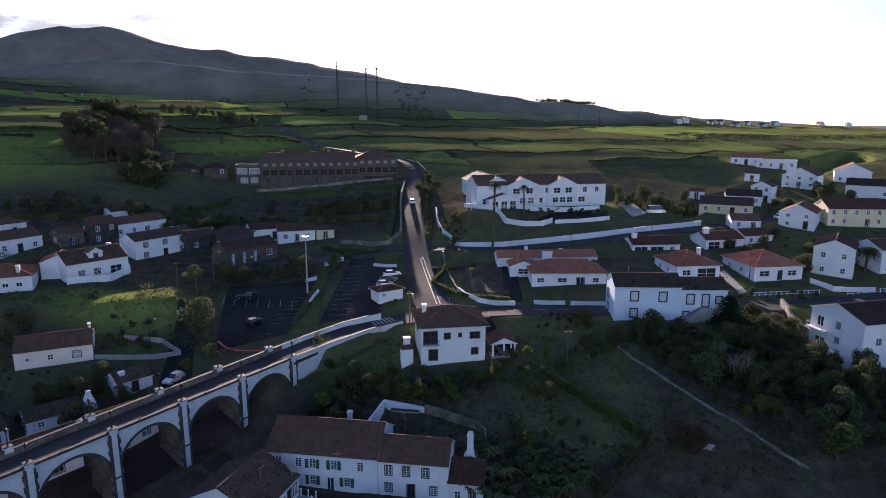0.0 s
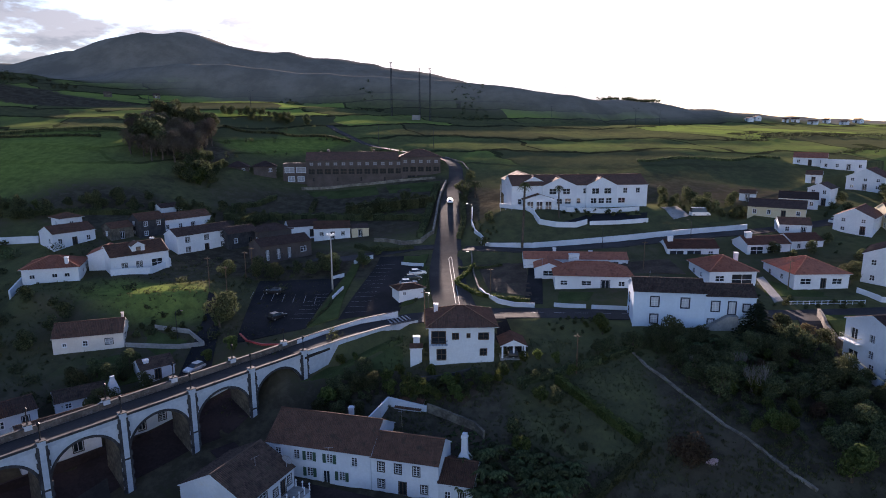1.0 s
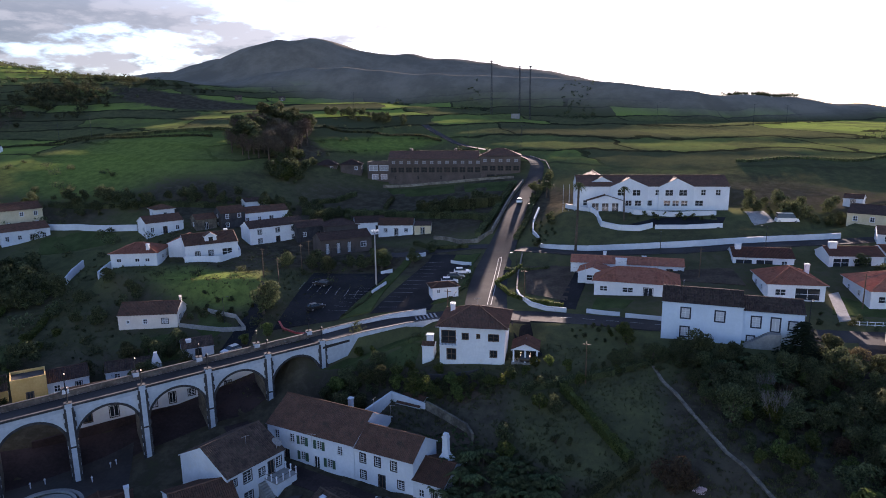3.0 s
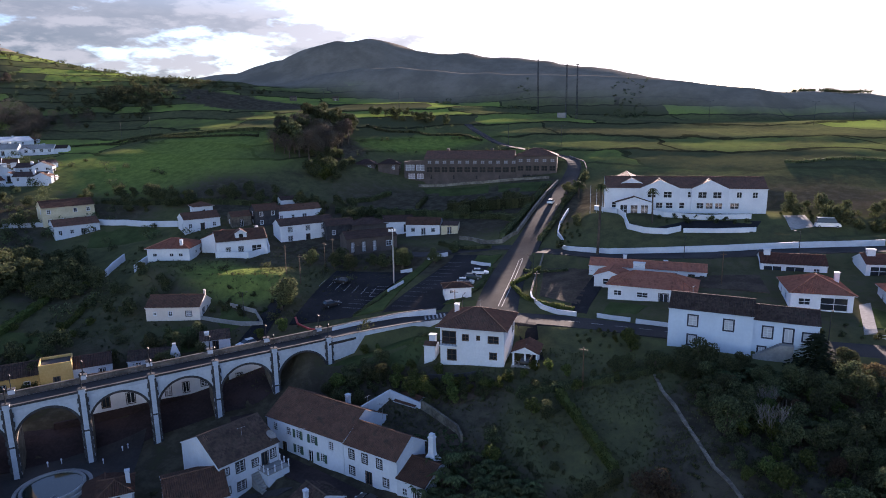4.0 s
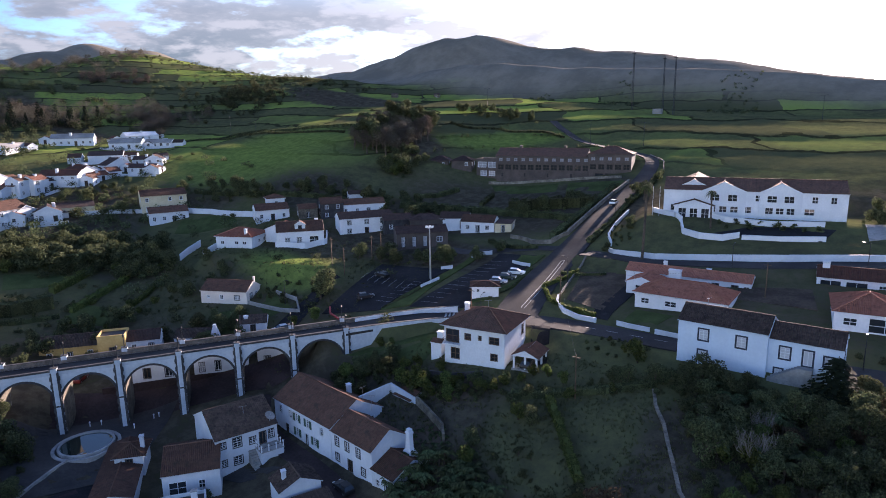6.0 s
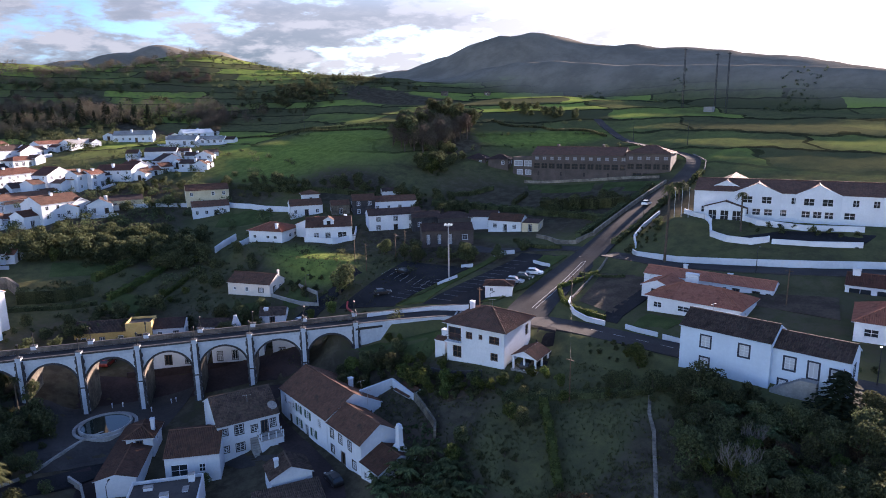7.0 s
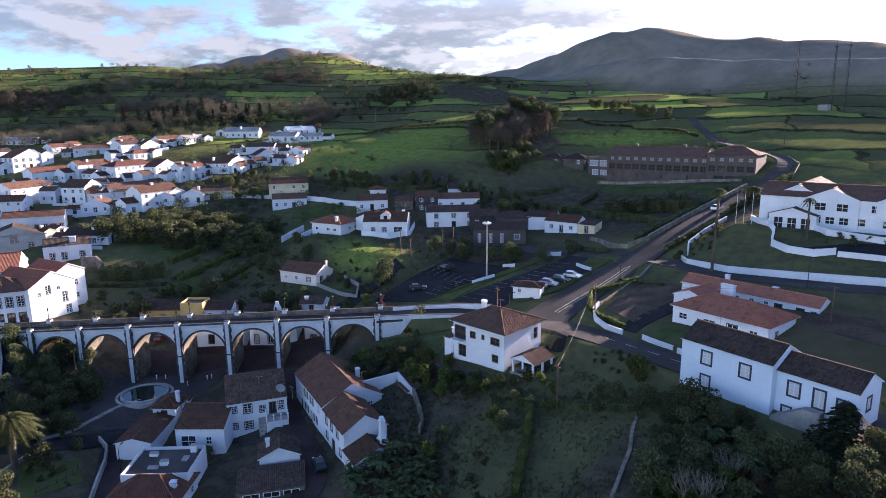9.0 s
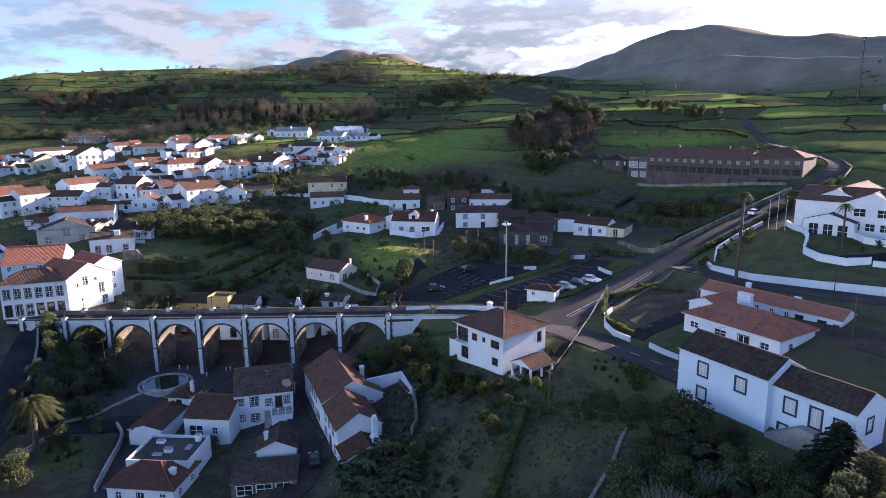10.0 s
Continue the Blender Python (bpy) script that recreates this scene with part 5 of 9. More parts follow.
def scatter(keys, x, y, rx, ry, count, lo=0.8, hi=1.2, seed=0, turn=0.0, apart=2.0, single=False):
    """Plants spread over an ellipse, kept apart from one another."""
    rnd = random.Random(seed * 97 + int(x) + int(y) * 3)
    done = []
    for _ in range(count * 30):
        if len(done) >= count:
            break
        a, q = rnd.uniform(0, 2 * math.pi), math.sqrt(rnd.random())
        u, v = rx * q * math.cos(a), ry * q * math.sin(a)
        px = x + u * math.cos(radians(turn)) - v * math.sin(radians(turn))
        py = y + u * math.sin(radians(turn)) + v * math.cos(radians(turn))
        if any((px - e) ** 2 + (py - g) ** 2 < apart ** 2 for e, g in done):
            continue
        done.append((px, py))
        key, k, tall = rnd.choice(keys), rnd.uniform(lo, hi), rnd.uniform(0.85, 1.15)
        if single or (px > -72 and py < 148):
            plant(key, px, py, k, sink=0.1, stretch=tall)
        else:
            FAR_PLANTS.setdefault(TREES[key][1].materials[0], []).append((key, pose(px, py, gz(px, py) - 0.1, 0, 0, rnd.uniform(0, 360)) @ Matrix.Diagonal((k, k, k * tall, 1))))


def hedge(points, height=1.2, width=1.0, mat=None, label="clipped dark green hedge", name="hedge", density=26, size=0.16):
    """A hedge of small leaves round a dark core, along a line."""
    p = np.array(points, dtype=float)
    rng = np.random.default_rng(int(abs(p).sum() * 10))
    s = np.concatenate([[0], np.cumsum(np.hypot(*np.diff(p, axis=0).T))])
    length = s[-1]
    n = int(min(9000, length * (2 * height + width) * density))
    t = rng.uniform(0, length, n)
    cx, cy = np.interp(t, s, p[:, 0]), np.interp(t, s, p[:, 1])
    k = np.clip(np.searchsorted(s, t) - 1, 0, len(p) - 2)
    d = (p[k + 1] - p[k]) / np.maximum(np.hypot(*(p[k + 1] - p[k]).T), 1e-6)[:, None]
    rim = rng.uniform(0, 2 * height + width, n)
    across = np.where(rim < height, -width / 2, np.where(rim < height + width, rim - height - width / 2, width / 2))
    up = np.where(rim < height, rim, np.where(rim < height + width, height, rim - height - width))
    wob = 0.12 * np.sin(t * 1.3) + 0.08 * np.sin(t * 3.1 + 1)
    across, up = across * (1 + wob) + rng.normal(0, 0.06, n), up * (1 + wob) + rng.normal(0, 0.07, n)
    x, y = cx + d[:, 1] * across, cy - d[:, 0] * across
    z = ground(cx, cy) + up
    c = np.stack([x, y, z], 1)
    a = rng.normal(size=(n, 3))
    a /= np.linalg.norm(a, axis=1)[:, None]
    b = np.cross(a, rng.normal(size=(n, 3)))
    b /= np.maximum(np.linalg.norm(b, axis=1), 1e-6)[:, None]
    w = (size * rng.uniform(0.6, 1.4, n))[:, None]
    v = np.stack([c - a * w, c - b * w * 0.6, c + a * w, c + b * w * 0.6], 1).reshape(-1, 3)
    f = np.arange(4 * n).reshape(-1, 4)
    core = Shape()
    m = np.unique(np.concatenate([s, np.arange(0, length, 2.0)]))
    qx, qy = np.interp(m, s, p[:, 0]), np.interp(m, s, p[:, 1])
    qz = ground(qx, qy)
    dd = np.gradient(np.stack([qx, qy], 1), axis=0)
    dd /= np.maximum(np.hypot(dd[:, 0], dd[:, 1]), 1e-6)[:, None]
    for i in range(len(m) - 1):
        h0 = 0.42 * width
        e = [(qx[j] + sg * dd[j, 1] * h0, qy[j] - sg * dd[j, 0] * h0, qz[j]) for j in (i, i + 1) for sg in (-1, 1)]
        top = [(a_, b_, c_ + height * 0.9) for a_, b_, c_ in e]
        e = [(a_, b_, c_ - 0.4) for a_, b_, c_ in e]
        core.face(top[0], top[1], top[3], top[2]).face(e[1], e[3], top[3], top[1]).face(e[2], e[0], top[0], top[2])
        if i == 0:
            core.face(e[0], e[1], top[1], top[0])
        if i == len(m) - 2:
            core.face(e[3], e[2], top[2], top[3])
    off = len(core.v)
    core.v.extend(map(tuple, v.tolist()))
    core.f.extend(tuple(int(j) + off for j in q) for q in f)
    core.m.extend([0] * n)
    return tagged(new(name, core.mesh(name, mat or LEAF)), label, "hedge")


def woods(name, spots, size, leaf, mat, label, leaves=150, seed=3):
    """Many far trees in one mesh: each a trunkless uneven crown of leaf clumps. spots: (x, y, height)."""
    rng = np.random.default_rng(seed)
    s = Shape()
    for x, y, hgt in spots:
        z = gz(x, y)
        r = hgt * size
        cen = [(x + rng.normal() * r * 0.4, y + rng.normal() * r * 0.4, z + hgt * rng.uniform(0.2, 0.75)) for _ in range(6)]
        v, f = leaf_cloud(rng, cen, [r * rng.uniform(0.4, 0.65) for _ in cen], leaves, leaf)
        k = len(s.v)
        s.v += v
        s.f += [tuple(i + k for i in q) for q in f]
        s.m += [0] * len(f)
    return tagged(new(name, s.mesh(name, mat)), label, "trees", kind="stuff")

# ---- the arched road bridge ----
BAY, SPAN = 10.70, 4.6
B_DIR = Vector((0.620, 0.785, 0))
B_END = Vector((-25.55, 108.75, 0))          # front face of the last pier, at the hill side
B_WIDE = 6.6


def build_bridge():
    bays = 8
    slope = 0.0385
    root = thing("arched_bridge", pose(*B_END, 0, 0, math.degrees(math.atan2(B_DIR.y, B_DIR.x))), "whitewashed road bridge of tall round arches with dark stone edges", "bridge")
    # local: x from the hill end is negative, y into the bridge, z up
    arch = Shape()
    ring = Shape()
    steps = 20
    crown = -1.7
    pts = [(-BAY / 2 - SPAN * math.cos(math.pi * i / steps), crown - SPAN + SPAN * math.sin(math.pi * i / steps)) for i in range(steps + 1)]
    shear = lambda x: slope * x

    def p(x, y, z):
        return (x, y, z + shear(x))

    for y, turn in ((0.0, 1), (B_WIDE, -1)):
        for (x0, z0), (x1, z1) in zip(pts, pts[1:]):
            q = [p(x0, y, z0), p(x1, y, z1), p(x1, y, -0.95), p(x0, y, -0.95)]
            arch.face(*(q if turn > 0 else reversed(q)))
        for xa, xb in ((-BAY, pts[0][0]), (pts[-1][0], 0)):
            q = [p(xa, y, -20), p(xb, y, -20), p(xb, y, -0.95), p(xa, y, -0.95)]
            arch.face(*(q if turn > 0 else reversed(q)))
    for (x0, z0), (x1, z1) in zip(pts, pts[1:]):
        arch.face(p(x0, 0, z0), p(x0, B_WIDE, z0), p(x1, B_WIDE, z1), p(x1, 0, z1), mat=1)
    for x, sg in ((pts[0][0], 1), (pts[-1][0], -1)):
        q = [p(x, 0, -20), p(x, B_WIDE, -20), p(x, B_WIDE, crown - SPAN), p(x, 0, crown - SPAN)]
        arch.face(*(q if sg > 0 else reversed(q)), mat=1)
    for (x0, z0), (x1, z1) in zip(pts, pts[1:]):
        cx, cz = -BAY / 2, crown - SPAN
        o0 = (cx + (x0 - cx) * 1.085, cz + (z0 - cz) * 1.085)
        o1 = (cx + (x1 - cx) * 1.085, cz + (z1 - cz) * 1.085)
        ring.face(p(x0, -0.05, z0), p(x1, -0.05, z1), p(o1[0], -0.05, o1[1]), p(o0[0], -0.05, o0[1]))
        ring.face(p(o0[0], -0.05, o0[1]), p(o1[0], -0.05, o1[1]), p(o1[0], 0.01, o1[1]), p(o0[0], 0.01, o0[1]))
        ring.face(p(x0, 0.02, z0), p(x1, 0.02, z1), p(x1, -0.05, z1), p(x0, -0.05, z0))
    arch_mesh, ring_mesh = arch.mesh("arch", [BRIDGE_WASH, RUBBLE]), ring.mesh("arch_edge", BASALT)
    pilaster, block, lamp_post = Shape(), Shape(), Shape()
    pilaster.box(-0.38, -0.5, -20, 0.38, 0.02, -0.35, 0)
    pilaster.box(-0.68, -0.56, -7.1, 0.68, 0.02, -6.82, 1)
    for sg in (-1, 1):            # toothed edge stones
        for i in range(25):
            z1 = -0.4 - 0.78 * i
            pilaster.box(min(sg * 0.384, sg * (0.68 + 0.16 * (i % 2))), -0.46, z1 - 0.76, max(sg * 0.384, sg * (0.68 + 0.16 * (i % 2))), 0.01, z1, 1)
    block.box(-0.5, -0.55, -0.35, 0.5, 0.4, 0.45, 0)
    block.box(-0.58, -0.62, 0.45, 0.58, 0.47, 0.55, 1)
    lamp_post.tube(0, 0, [(0.55, 0.16), (0.8, 0.09), (2.4, 0.075), (2.5, 0.12)], 7, 0)
    lamp_post.tube(0, 0, [(2.5, 0.12), (2.9, 0.23), (2.95, 0.25), (3.2, 0.03)], 6, 0)
    pil_mesh, block_mesh, post_mesh = pilaster.mesh("pilaster", [BRIDGE_WASH, BASALT]), block.mesh("block", [BRIDGE_WASH, BASALT]), lamp_post.mesh("lantern", [DARK_METAL])
    for k in range(bays):
        m = pose(-BAY * k, 0, -slope * BAY * k)
        part("arch", arch_mesh, root, "whitewashed arch with a rough stone underside", m)
        part("arch_edge", ring_mesh, root, m=m)
    for k in range(bays + 1):
        m = pose(-BAY * k, 0, -slope * BAY * k)
        part("pilaster", pil_mesh, root, m=m)
        for y, turn in ((0, 0), (B_WIDE, 180)):
            mm = pose(-BAY * k, y, -slope * BAY * k, 0, 0, turn)
            b = part("block", block_mesh, root, m=mm)
            part("lantern", post_mesh, b, "dark iron lantern post")
    length = BAY * bays
    # far parapet and footway are browner and darker than the near parapet
    for name, y0, y1, z0, z1, mat in (("parapet", -0.06, 0.3, -0.95, 0.0, BRIDGE_WASH), ("parapet", B_WIDE - 0.3, B_WIDE + 0.06, -0.95, 0.0, BROWN_GREY), ("deck", 0.3, B_WIDE - 0.3, -1.5, -0.98, TARMAC), ("cornice", -0.17, -0.062, -0.26, -0.02, BASALT), ("coping", -0.12, 0.36, 0.004, 0.1, BASALT), ("coping", B_WIDE - 0.36, B_WIDE + 0.12, 0.004, 0.1, BASALT), ("footway", 0.32, 1.2, -0.976, -0.86, BROWN_GREY)):
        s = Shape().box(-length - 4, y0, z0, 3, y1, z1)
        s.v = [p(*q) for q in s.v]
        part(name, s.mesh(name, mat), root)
    root.location.z = -1.92
    return root


build_bridge()

# ---- the houses near the crossroads ----
def rows(side, us, v, w, h, style):
    return [(side, u, v, w, h, style) for u in us]


# white house at the crossroads, two storeys, hipped roof
house(3.6, 112.0, 8, 12.0, 10.6, 6.5, "hip", 2.5, WHITE, TILE, z=-3.7, over=0.7, style="plain", sash=TIMBER,
      wins=[("front", 4.8, 4.1, 1.2, 1.2, "plain"), ("front", 7.2, 4.4, 0.6, 0.8, "plain"), ("front", 10.0, 4.0, 1.9, 1.3, "plain"), ("front", 10.0, 0.9, 1.3, 1.3, "plain"), ("front", 2.2, 0.1, 1.7, 2.1, "plain"), ("front", 1.7, 3.3, 2.6, 2.4, "plain"), ("right", 9.0, 3.6, 1.0, 1.9, "plain"), ("left", 4, 3.8, 1.2, 1.3, "plain")],
      chimneys=[(-4.6, 7.0, 0.8, 0.7, 0.0)], label="white two-storey house with a brown hipped tile roof")
balcony = thing("balcony", pose(3.6, 112.0, -3.7, 0, 0, 8), "white balcony with thin dark railing bars", "balcony")
part("floor_slab", Shape().box(-5.9, -1.1, 3.05, -2.7, -0.03, 3.22).mesh("floor_slab", WHITE), balcony)
for k in range(12):
    part("bar", Shape().rod((-5.8 + 0.27 * k, -1.02, 3.224), (-5.8 + 0.27 * k, -1.02, 4.1), 0.022, 4).mesh("bar", DARK_METAL), balcony)
part("rail", Shape().rod((-5.85, -0.05, 4.1), (-5.85, -1.02, 4.1), 0.035).rod((-5.85, -1.02, 4.1), (-2.75, -1.02, 4.1), 0.035).rod((-2.75, -1.02, 4.1), (-2.75, -0.05, 4.1), 0.035).mesh("rail", DARK_METAL), balcony)
# blue-white long house with dark window surrounds
house(43.1, 123.2, -2, 13.4, 7.2, 6.8, "gable", 1.9, BLUE_WASH, TILE_OLD, z=0.6, deep=4, wins=[("front", 4.0, 3.9, 1.35, 1.75, "framed"), ("front", 9.7, 3.8, 1.35, 1.75, "framed"), ("front", 4.0, 0.5, 1.25, 1.6, "framed"), ("left", 2, 3.4, 1.0, 1.6, "framed"), ("left", 2, 0.5, 1.0, 1.4, "framed")], label="long whitewashed farmhouse with dark stone window surrounds and mossy tiles", trim=BLUE_STONE, glass=WHITE_PANE)
house(54.7, 124.0, -1, 9.8, 6.4, 6.1, "gable", 1.7, BLUE_WASH, TILE_OLD, z=0.5, deep=4, wins=[("front", 2.3, 3.1, 1.3, 1.8, "framed"), ("front", 5.4, 2.6, 1.2, 2.3, "framed_door"), ("front", 1.6, 0.3, 1.0, 1.0, "framed"), ("front", 8.1, 3.2, 1.1, 1.3, "framed"), ("right", 3.0, 3.2, 1.1, 1.6, "framed")], label="set-back whitewashed wing with an outside stair and old tiles", trim=BLUE_STONE, glass=WHITE_PANE)
# red roofed bungalow
house(31.2, 142.3, 0, 17.2, 9.6, 3.2, "hip", 2.3, WHITE, TILE_RED, z=2.3, wins=[("front", 2.0, 1.0, 1.6, 1.1, "plain"), ("front", 7.0, 1.0, 2.2, 1.1, "plain"), ("front", 11.2, 0.05, 1.8, 2.2, "door"), ("front", 14.8, 1.0, 1.4, 1.1, "plain"), ("right", 3, 1.0, 1.2, 1.1, "plain")], chimneys=[(-3.6, 9.4, 2.4, 0.9, 0.9)], label="white bungalow with a bright red hipped tile roof")
house(28.6, 156.2, 3, 25.5, 5.2, 2.9, "gable", 1.2, WHITE, TILE_RED, z=3.5, wins=rows("front", (8.5, 11.2, 13.9, 16.5), 1.0, 0.8, 1.2, "plain") + rows("front", (18.7, 22.4), 0.1, 1.2, 2.0, "door") + [("front", 24.6, 1.0, 1.0, 1.1, "plain")], chimneys=[(-5, 3, 0.7, 0.7, 1.0), (4, 3, 0.9, 0.7, 0.3)], label="long low white outbuilding with a red tile roof")
house(21.6, 149.0, 0, 6.5, 7.0, 2.8, "gabley", 1.2, WHITE, TILE_RED, z=2.8, wins=[("front", 3.2, 0.9, 2.6, 1.3, "plain")], label="small white garage wing with a red tile roof")
# hipped red houses along the street
house(62.0, 144.4, 7, 10.6, 11.5, 3.2, "hip", 2.5, WHITE, TILE_RED, z=3.6, wins=[("front", 2.4, 0.9, 2.0, 1.3, "plain"), ("front", 7.4, 0.05, 4.6, 2.5, "plain"), ("left", 3, 0.9, 1.2, 1.2, "plain"), ("left", 7, 0.9, 1.2, 1.2, "plain")], chimneys=[(4.2, 8, 0.8, 0.8, 0.2)], label="white bungalow with a sunlit red hipped roof and porch")
house(80.5, 143.6, 7, 12.2, 13.2, 3.2, "hip", 2.6, WHITE, TILE_RED, z=3.6, wins=[("front", 2.6, 0.9, 2.4, 1.3, "plain"), ("front", 6.5, 0.05, 1.0, 2.1, "door"), ("front", 9.6, 0.9, 2.2, 1.3, "plain"), ("left", 3, 0.9, 1.2, 1.2, "plain"), ("left", 8, 0.9, 1.2, 1.2, "plain")], label="white bungalow with a red hipped roof beside a lawn")
house(58.5, 163.5, 6, 13, 7, 2.9, "gable", 1.6, WHITE, TILE_RUSSET, z=5.3, wins=[("front", 2.4, 0.3, 3.6, 2.0, "plain"), ("front", 6.8, 0.3, 3.6, 2.0, "plain"), ("front", 11, 0.9, 1.2, 1.2, "plain")], chimneys=[(-5, 3, 1.3, 0.8, 1.0)], label="low white house with a red tile roof and broad chimney")
house(77.5, 165.5, 12, 11.5, 7, 2.9, "gable", 1.5, WHITE, TILE_RUSSET, z=6.3, wins=[("front", 2.6, 0.3, 3.4, 2.0, "plain"), ("front", 7.2, 0.3, 3.6, 2.0, "plain")], chimneys=[(-4, 3, 1.6, 0.9, 1.2)], label="low white house with a brown tile roof and porch")
house(88.0, 168.5, 14, 9, 6.5, 2.9, "gable", 1.4, WHITE, TILE_RUSSET, z=6.8, label="low white house joined to its neighbour")
house(101.5, 148.5, 55, 12.5, 8.5, 7.0, "gable", 1.8, WHITE, TILE_DARK, z=3.8, label="tall white two-storey house with a dark roof")
house(112, 147, 10, 12, 9, 6.0, "gable", 1.8, WHITE, TILE, z=4.2, label="white two-storey house with balconies")
house(72.9, 109.3, -77, 11.6, 12, 8.6, "gabley", 2.0, WHITE, TILE_DARK, z=-2.8, deep=5, over=0.4, trim=WHITE, wins=[("front", 2.2, 5.2, 1.5, 2.1, "door"), ("front", 6.2, 5.9, 1.1, 1.4, "sash"), ("front", 6.2, 3.1, 1.1, 1.4, "sash"), ("front", 2.4, 1.2, 2.2, 2.2, "plain"), ("front", 6.6, 0.3, 1.1, 1.9, "sash"), ("right", 3.4, 4.4, 1.3, 1.4, "sash"), ("right", 8.4, 4.4, 1.3, 1.4, "sash"), ("right", 3.4, 1.4, 1.3, 1.4, "sash"), ("right", 8.4, 1.4, 1.3, 1.4, "sash")], label="tall white house with a gable and balconies on a steep slope")
slope_balcony = thing("balcony", pose(72.9, 109.3, -2.8, 0, 0, -77), "white balcony with a pale railing on the tall house", "balcony")
part("floor_slab", Shape().box(-5.7, -1.2, 4.8, -1.6, -0.03, 5.0).mesh("floor_slab", WHITE), slope_balcony)
part("rail", Shape().rod((-5.6, -1.12, 5.9), (-1.7, -1.12, 5.9), 0.05).rod((-5.6, -1.12, 5.9), (-5.6, -0.05, 5.9), 0.05).rod((-1.7, -1.12, 5.9), (-1.7, -0.05, 5.9), 0.05).mesh("rail", CREAM), slope_balcony)
balcony_bar = Shape().rod((0, 0, 5.0), (0, 0, 5.9), 0.03, 4).mesh("bar", CREAM)
for k in range(14):
    part("bar", balcony_bar, slope_balcony, m=pose(-5.6 + 0.3 * k, -1.12, 0))
wall_line([(71.4, 112.4), (72.6, 105.0), (75.6, 100.4), (82.0, 98.6)], 1.6, 0.3, WHITE, CREAM, "white terrace wall below the tall house", 2.0)
patch("driveway", [(69.1, 128.6), (73.4, 128.6), (71.0, 114.2), (66.4, 114.4)], TARMAC, "tarmac drive running down beside a stone wall", "driveway", lift=0.12, n=10)
patch("lawn", [(73.9, 129.0), (80.5, 129.0), (79.0, 121.0), (74.0, 118.6)], LAWN, "planted bed above the stone wall", "lawn", lift=0.3, n=6)
# houses farther up, beyond the walled road
for q in ((88.8, 191.3, -25, 15, 8, 3.0, "gable", CREAM, TILE_DARK, "cream low house with a dark tile roof"), (88.2, 176.6, -10, 7.8, 6, 2.8, "gable", WHITE, TILE, "small white house below the road"),
          (103.0, 177.5, -38, 9.2, 13, 4.6, "gabley", WHITE, TILE_RUSSET, "white two-storey house with a red-brown gable roof"), (122.5, 178.6, -4, 19, 9, 5.2, "gable", CREAM, TILE_RUSSET, "cream two-storey house with a brown roof"),
          (128.5, 222.8, -42, 11.0, 11, 4.6, "gabley", WHITE, TILE_RUSSET, "white house with a red tile roof on the slope"), (151.4, 228.6, -30, 11.5, 12, 4.4, "gabley", WHITE, TILE_RUSSET, "white house with round gable window"),
          (106.0, 204.6, -40, 6.2, 8, 5.2, "gabley", WHITE, TILE_DARK, "tall white house among fields"), (98.6, 200.6, -22, 10.5, 7, 3.0, "gable", WHITE, TILE_DARK, "low white house with a dark roof"),
          (125.3, 255.8, -26, 11.4, 7, 3.0, "gable", WHITE, TILE_RED, "small white house high on the slope"), (134.3, 249.7, -28, 14.4, 7, 3.0, "flat", WHITE, TILE, "white flat-roofed house high on the slope"),
          (117.7, 234.7, -27, 5, 5, 3.0, "gable", WHITE, TILE, "small white shed in the fields"), (86.4, 207.8, -23, 4.7, 4, 2.6, "gable", WHITE, TILE, "small white hut behind the hedge"), (145, 210.4, -35, 12.9, 8, 4.2, "gable", WHITE, TILE_DARK, "white house with a dark roof")):
    house(q[0], q[1], q[2], q[3], q[4], q[5], q[6], None, q[7], q[8], label=q[9], tiled=False)

# ---- old houses below the bridge ----
long_house = house(-17.2, 88.5, -9, 17.6, 11.0, 6.0, "gable", 3.1, LIME, TILE, z=-15.6, deep=2.2, style="sash", trim=LIME, wins=rows("front", (2.0, 5.2), 3.6, 1.0, 1.5, "sash") + rows("front", (7.4, 10.8), 3.6, 1.0, 1.5, "sash") + rows("front", (7.4, 12.8), 0.9, 1.0, 1.5, "sash") + [("front", 10.2, 0.05, 1.1, 2.2, "door"), ("front", 4, 0.05, 1.1, 2.1, "door"), ("front", 14.9, 3.6, 1.0, 1.5, "sash"), ("right", 8.8, 3.9, 0.9, 1.1, "plain")], chimneys=[(2.0, 9.0, 0.7, 0.7, -0.2)], label="long whitewashed house with green shuttered windows and brown tiles")
house(-3.2, 86.3, -9, 10.6, 7.4, 5.8, "gable", 2.3, LIME, TILE, z=-15.6, deep=2.2, wins=rows("front", (1.6, 4.3, 7.2), 3.5, 1.0, 1.5, "sash") + rows("front", (1.6, 8.4), 0.8, 1.0, 1.3, "sash") + [("front", 5, 0.05, 1.1, 2.1, "door")], label="lower whitewashed end of the long house with brown tiles")
house(4.6, 84.9, -9, 5.2, 8.0, 3.4, "gable", 1.7, LIME, TILE, z=-15.8, deep=2.2, wins=[("front", 1.4, 0.8, 0.9, 1.2, "plain"), ("front", 3.6, 0.05, 0.9, 2.0, "door")], label="small whitewashed annex with a brown tile roof")
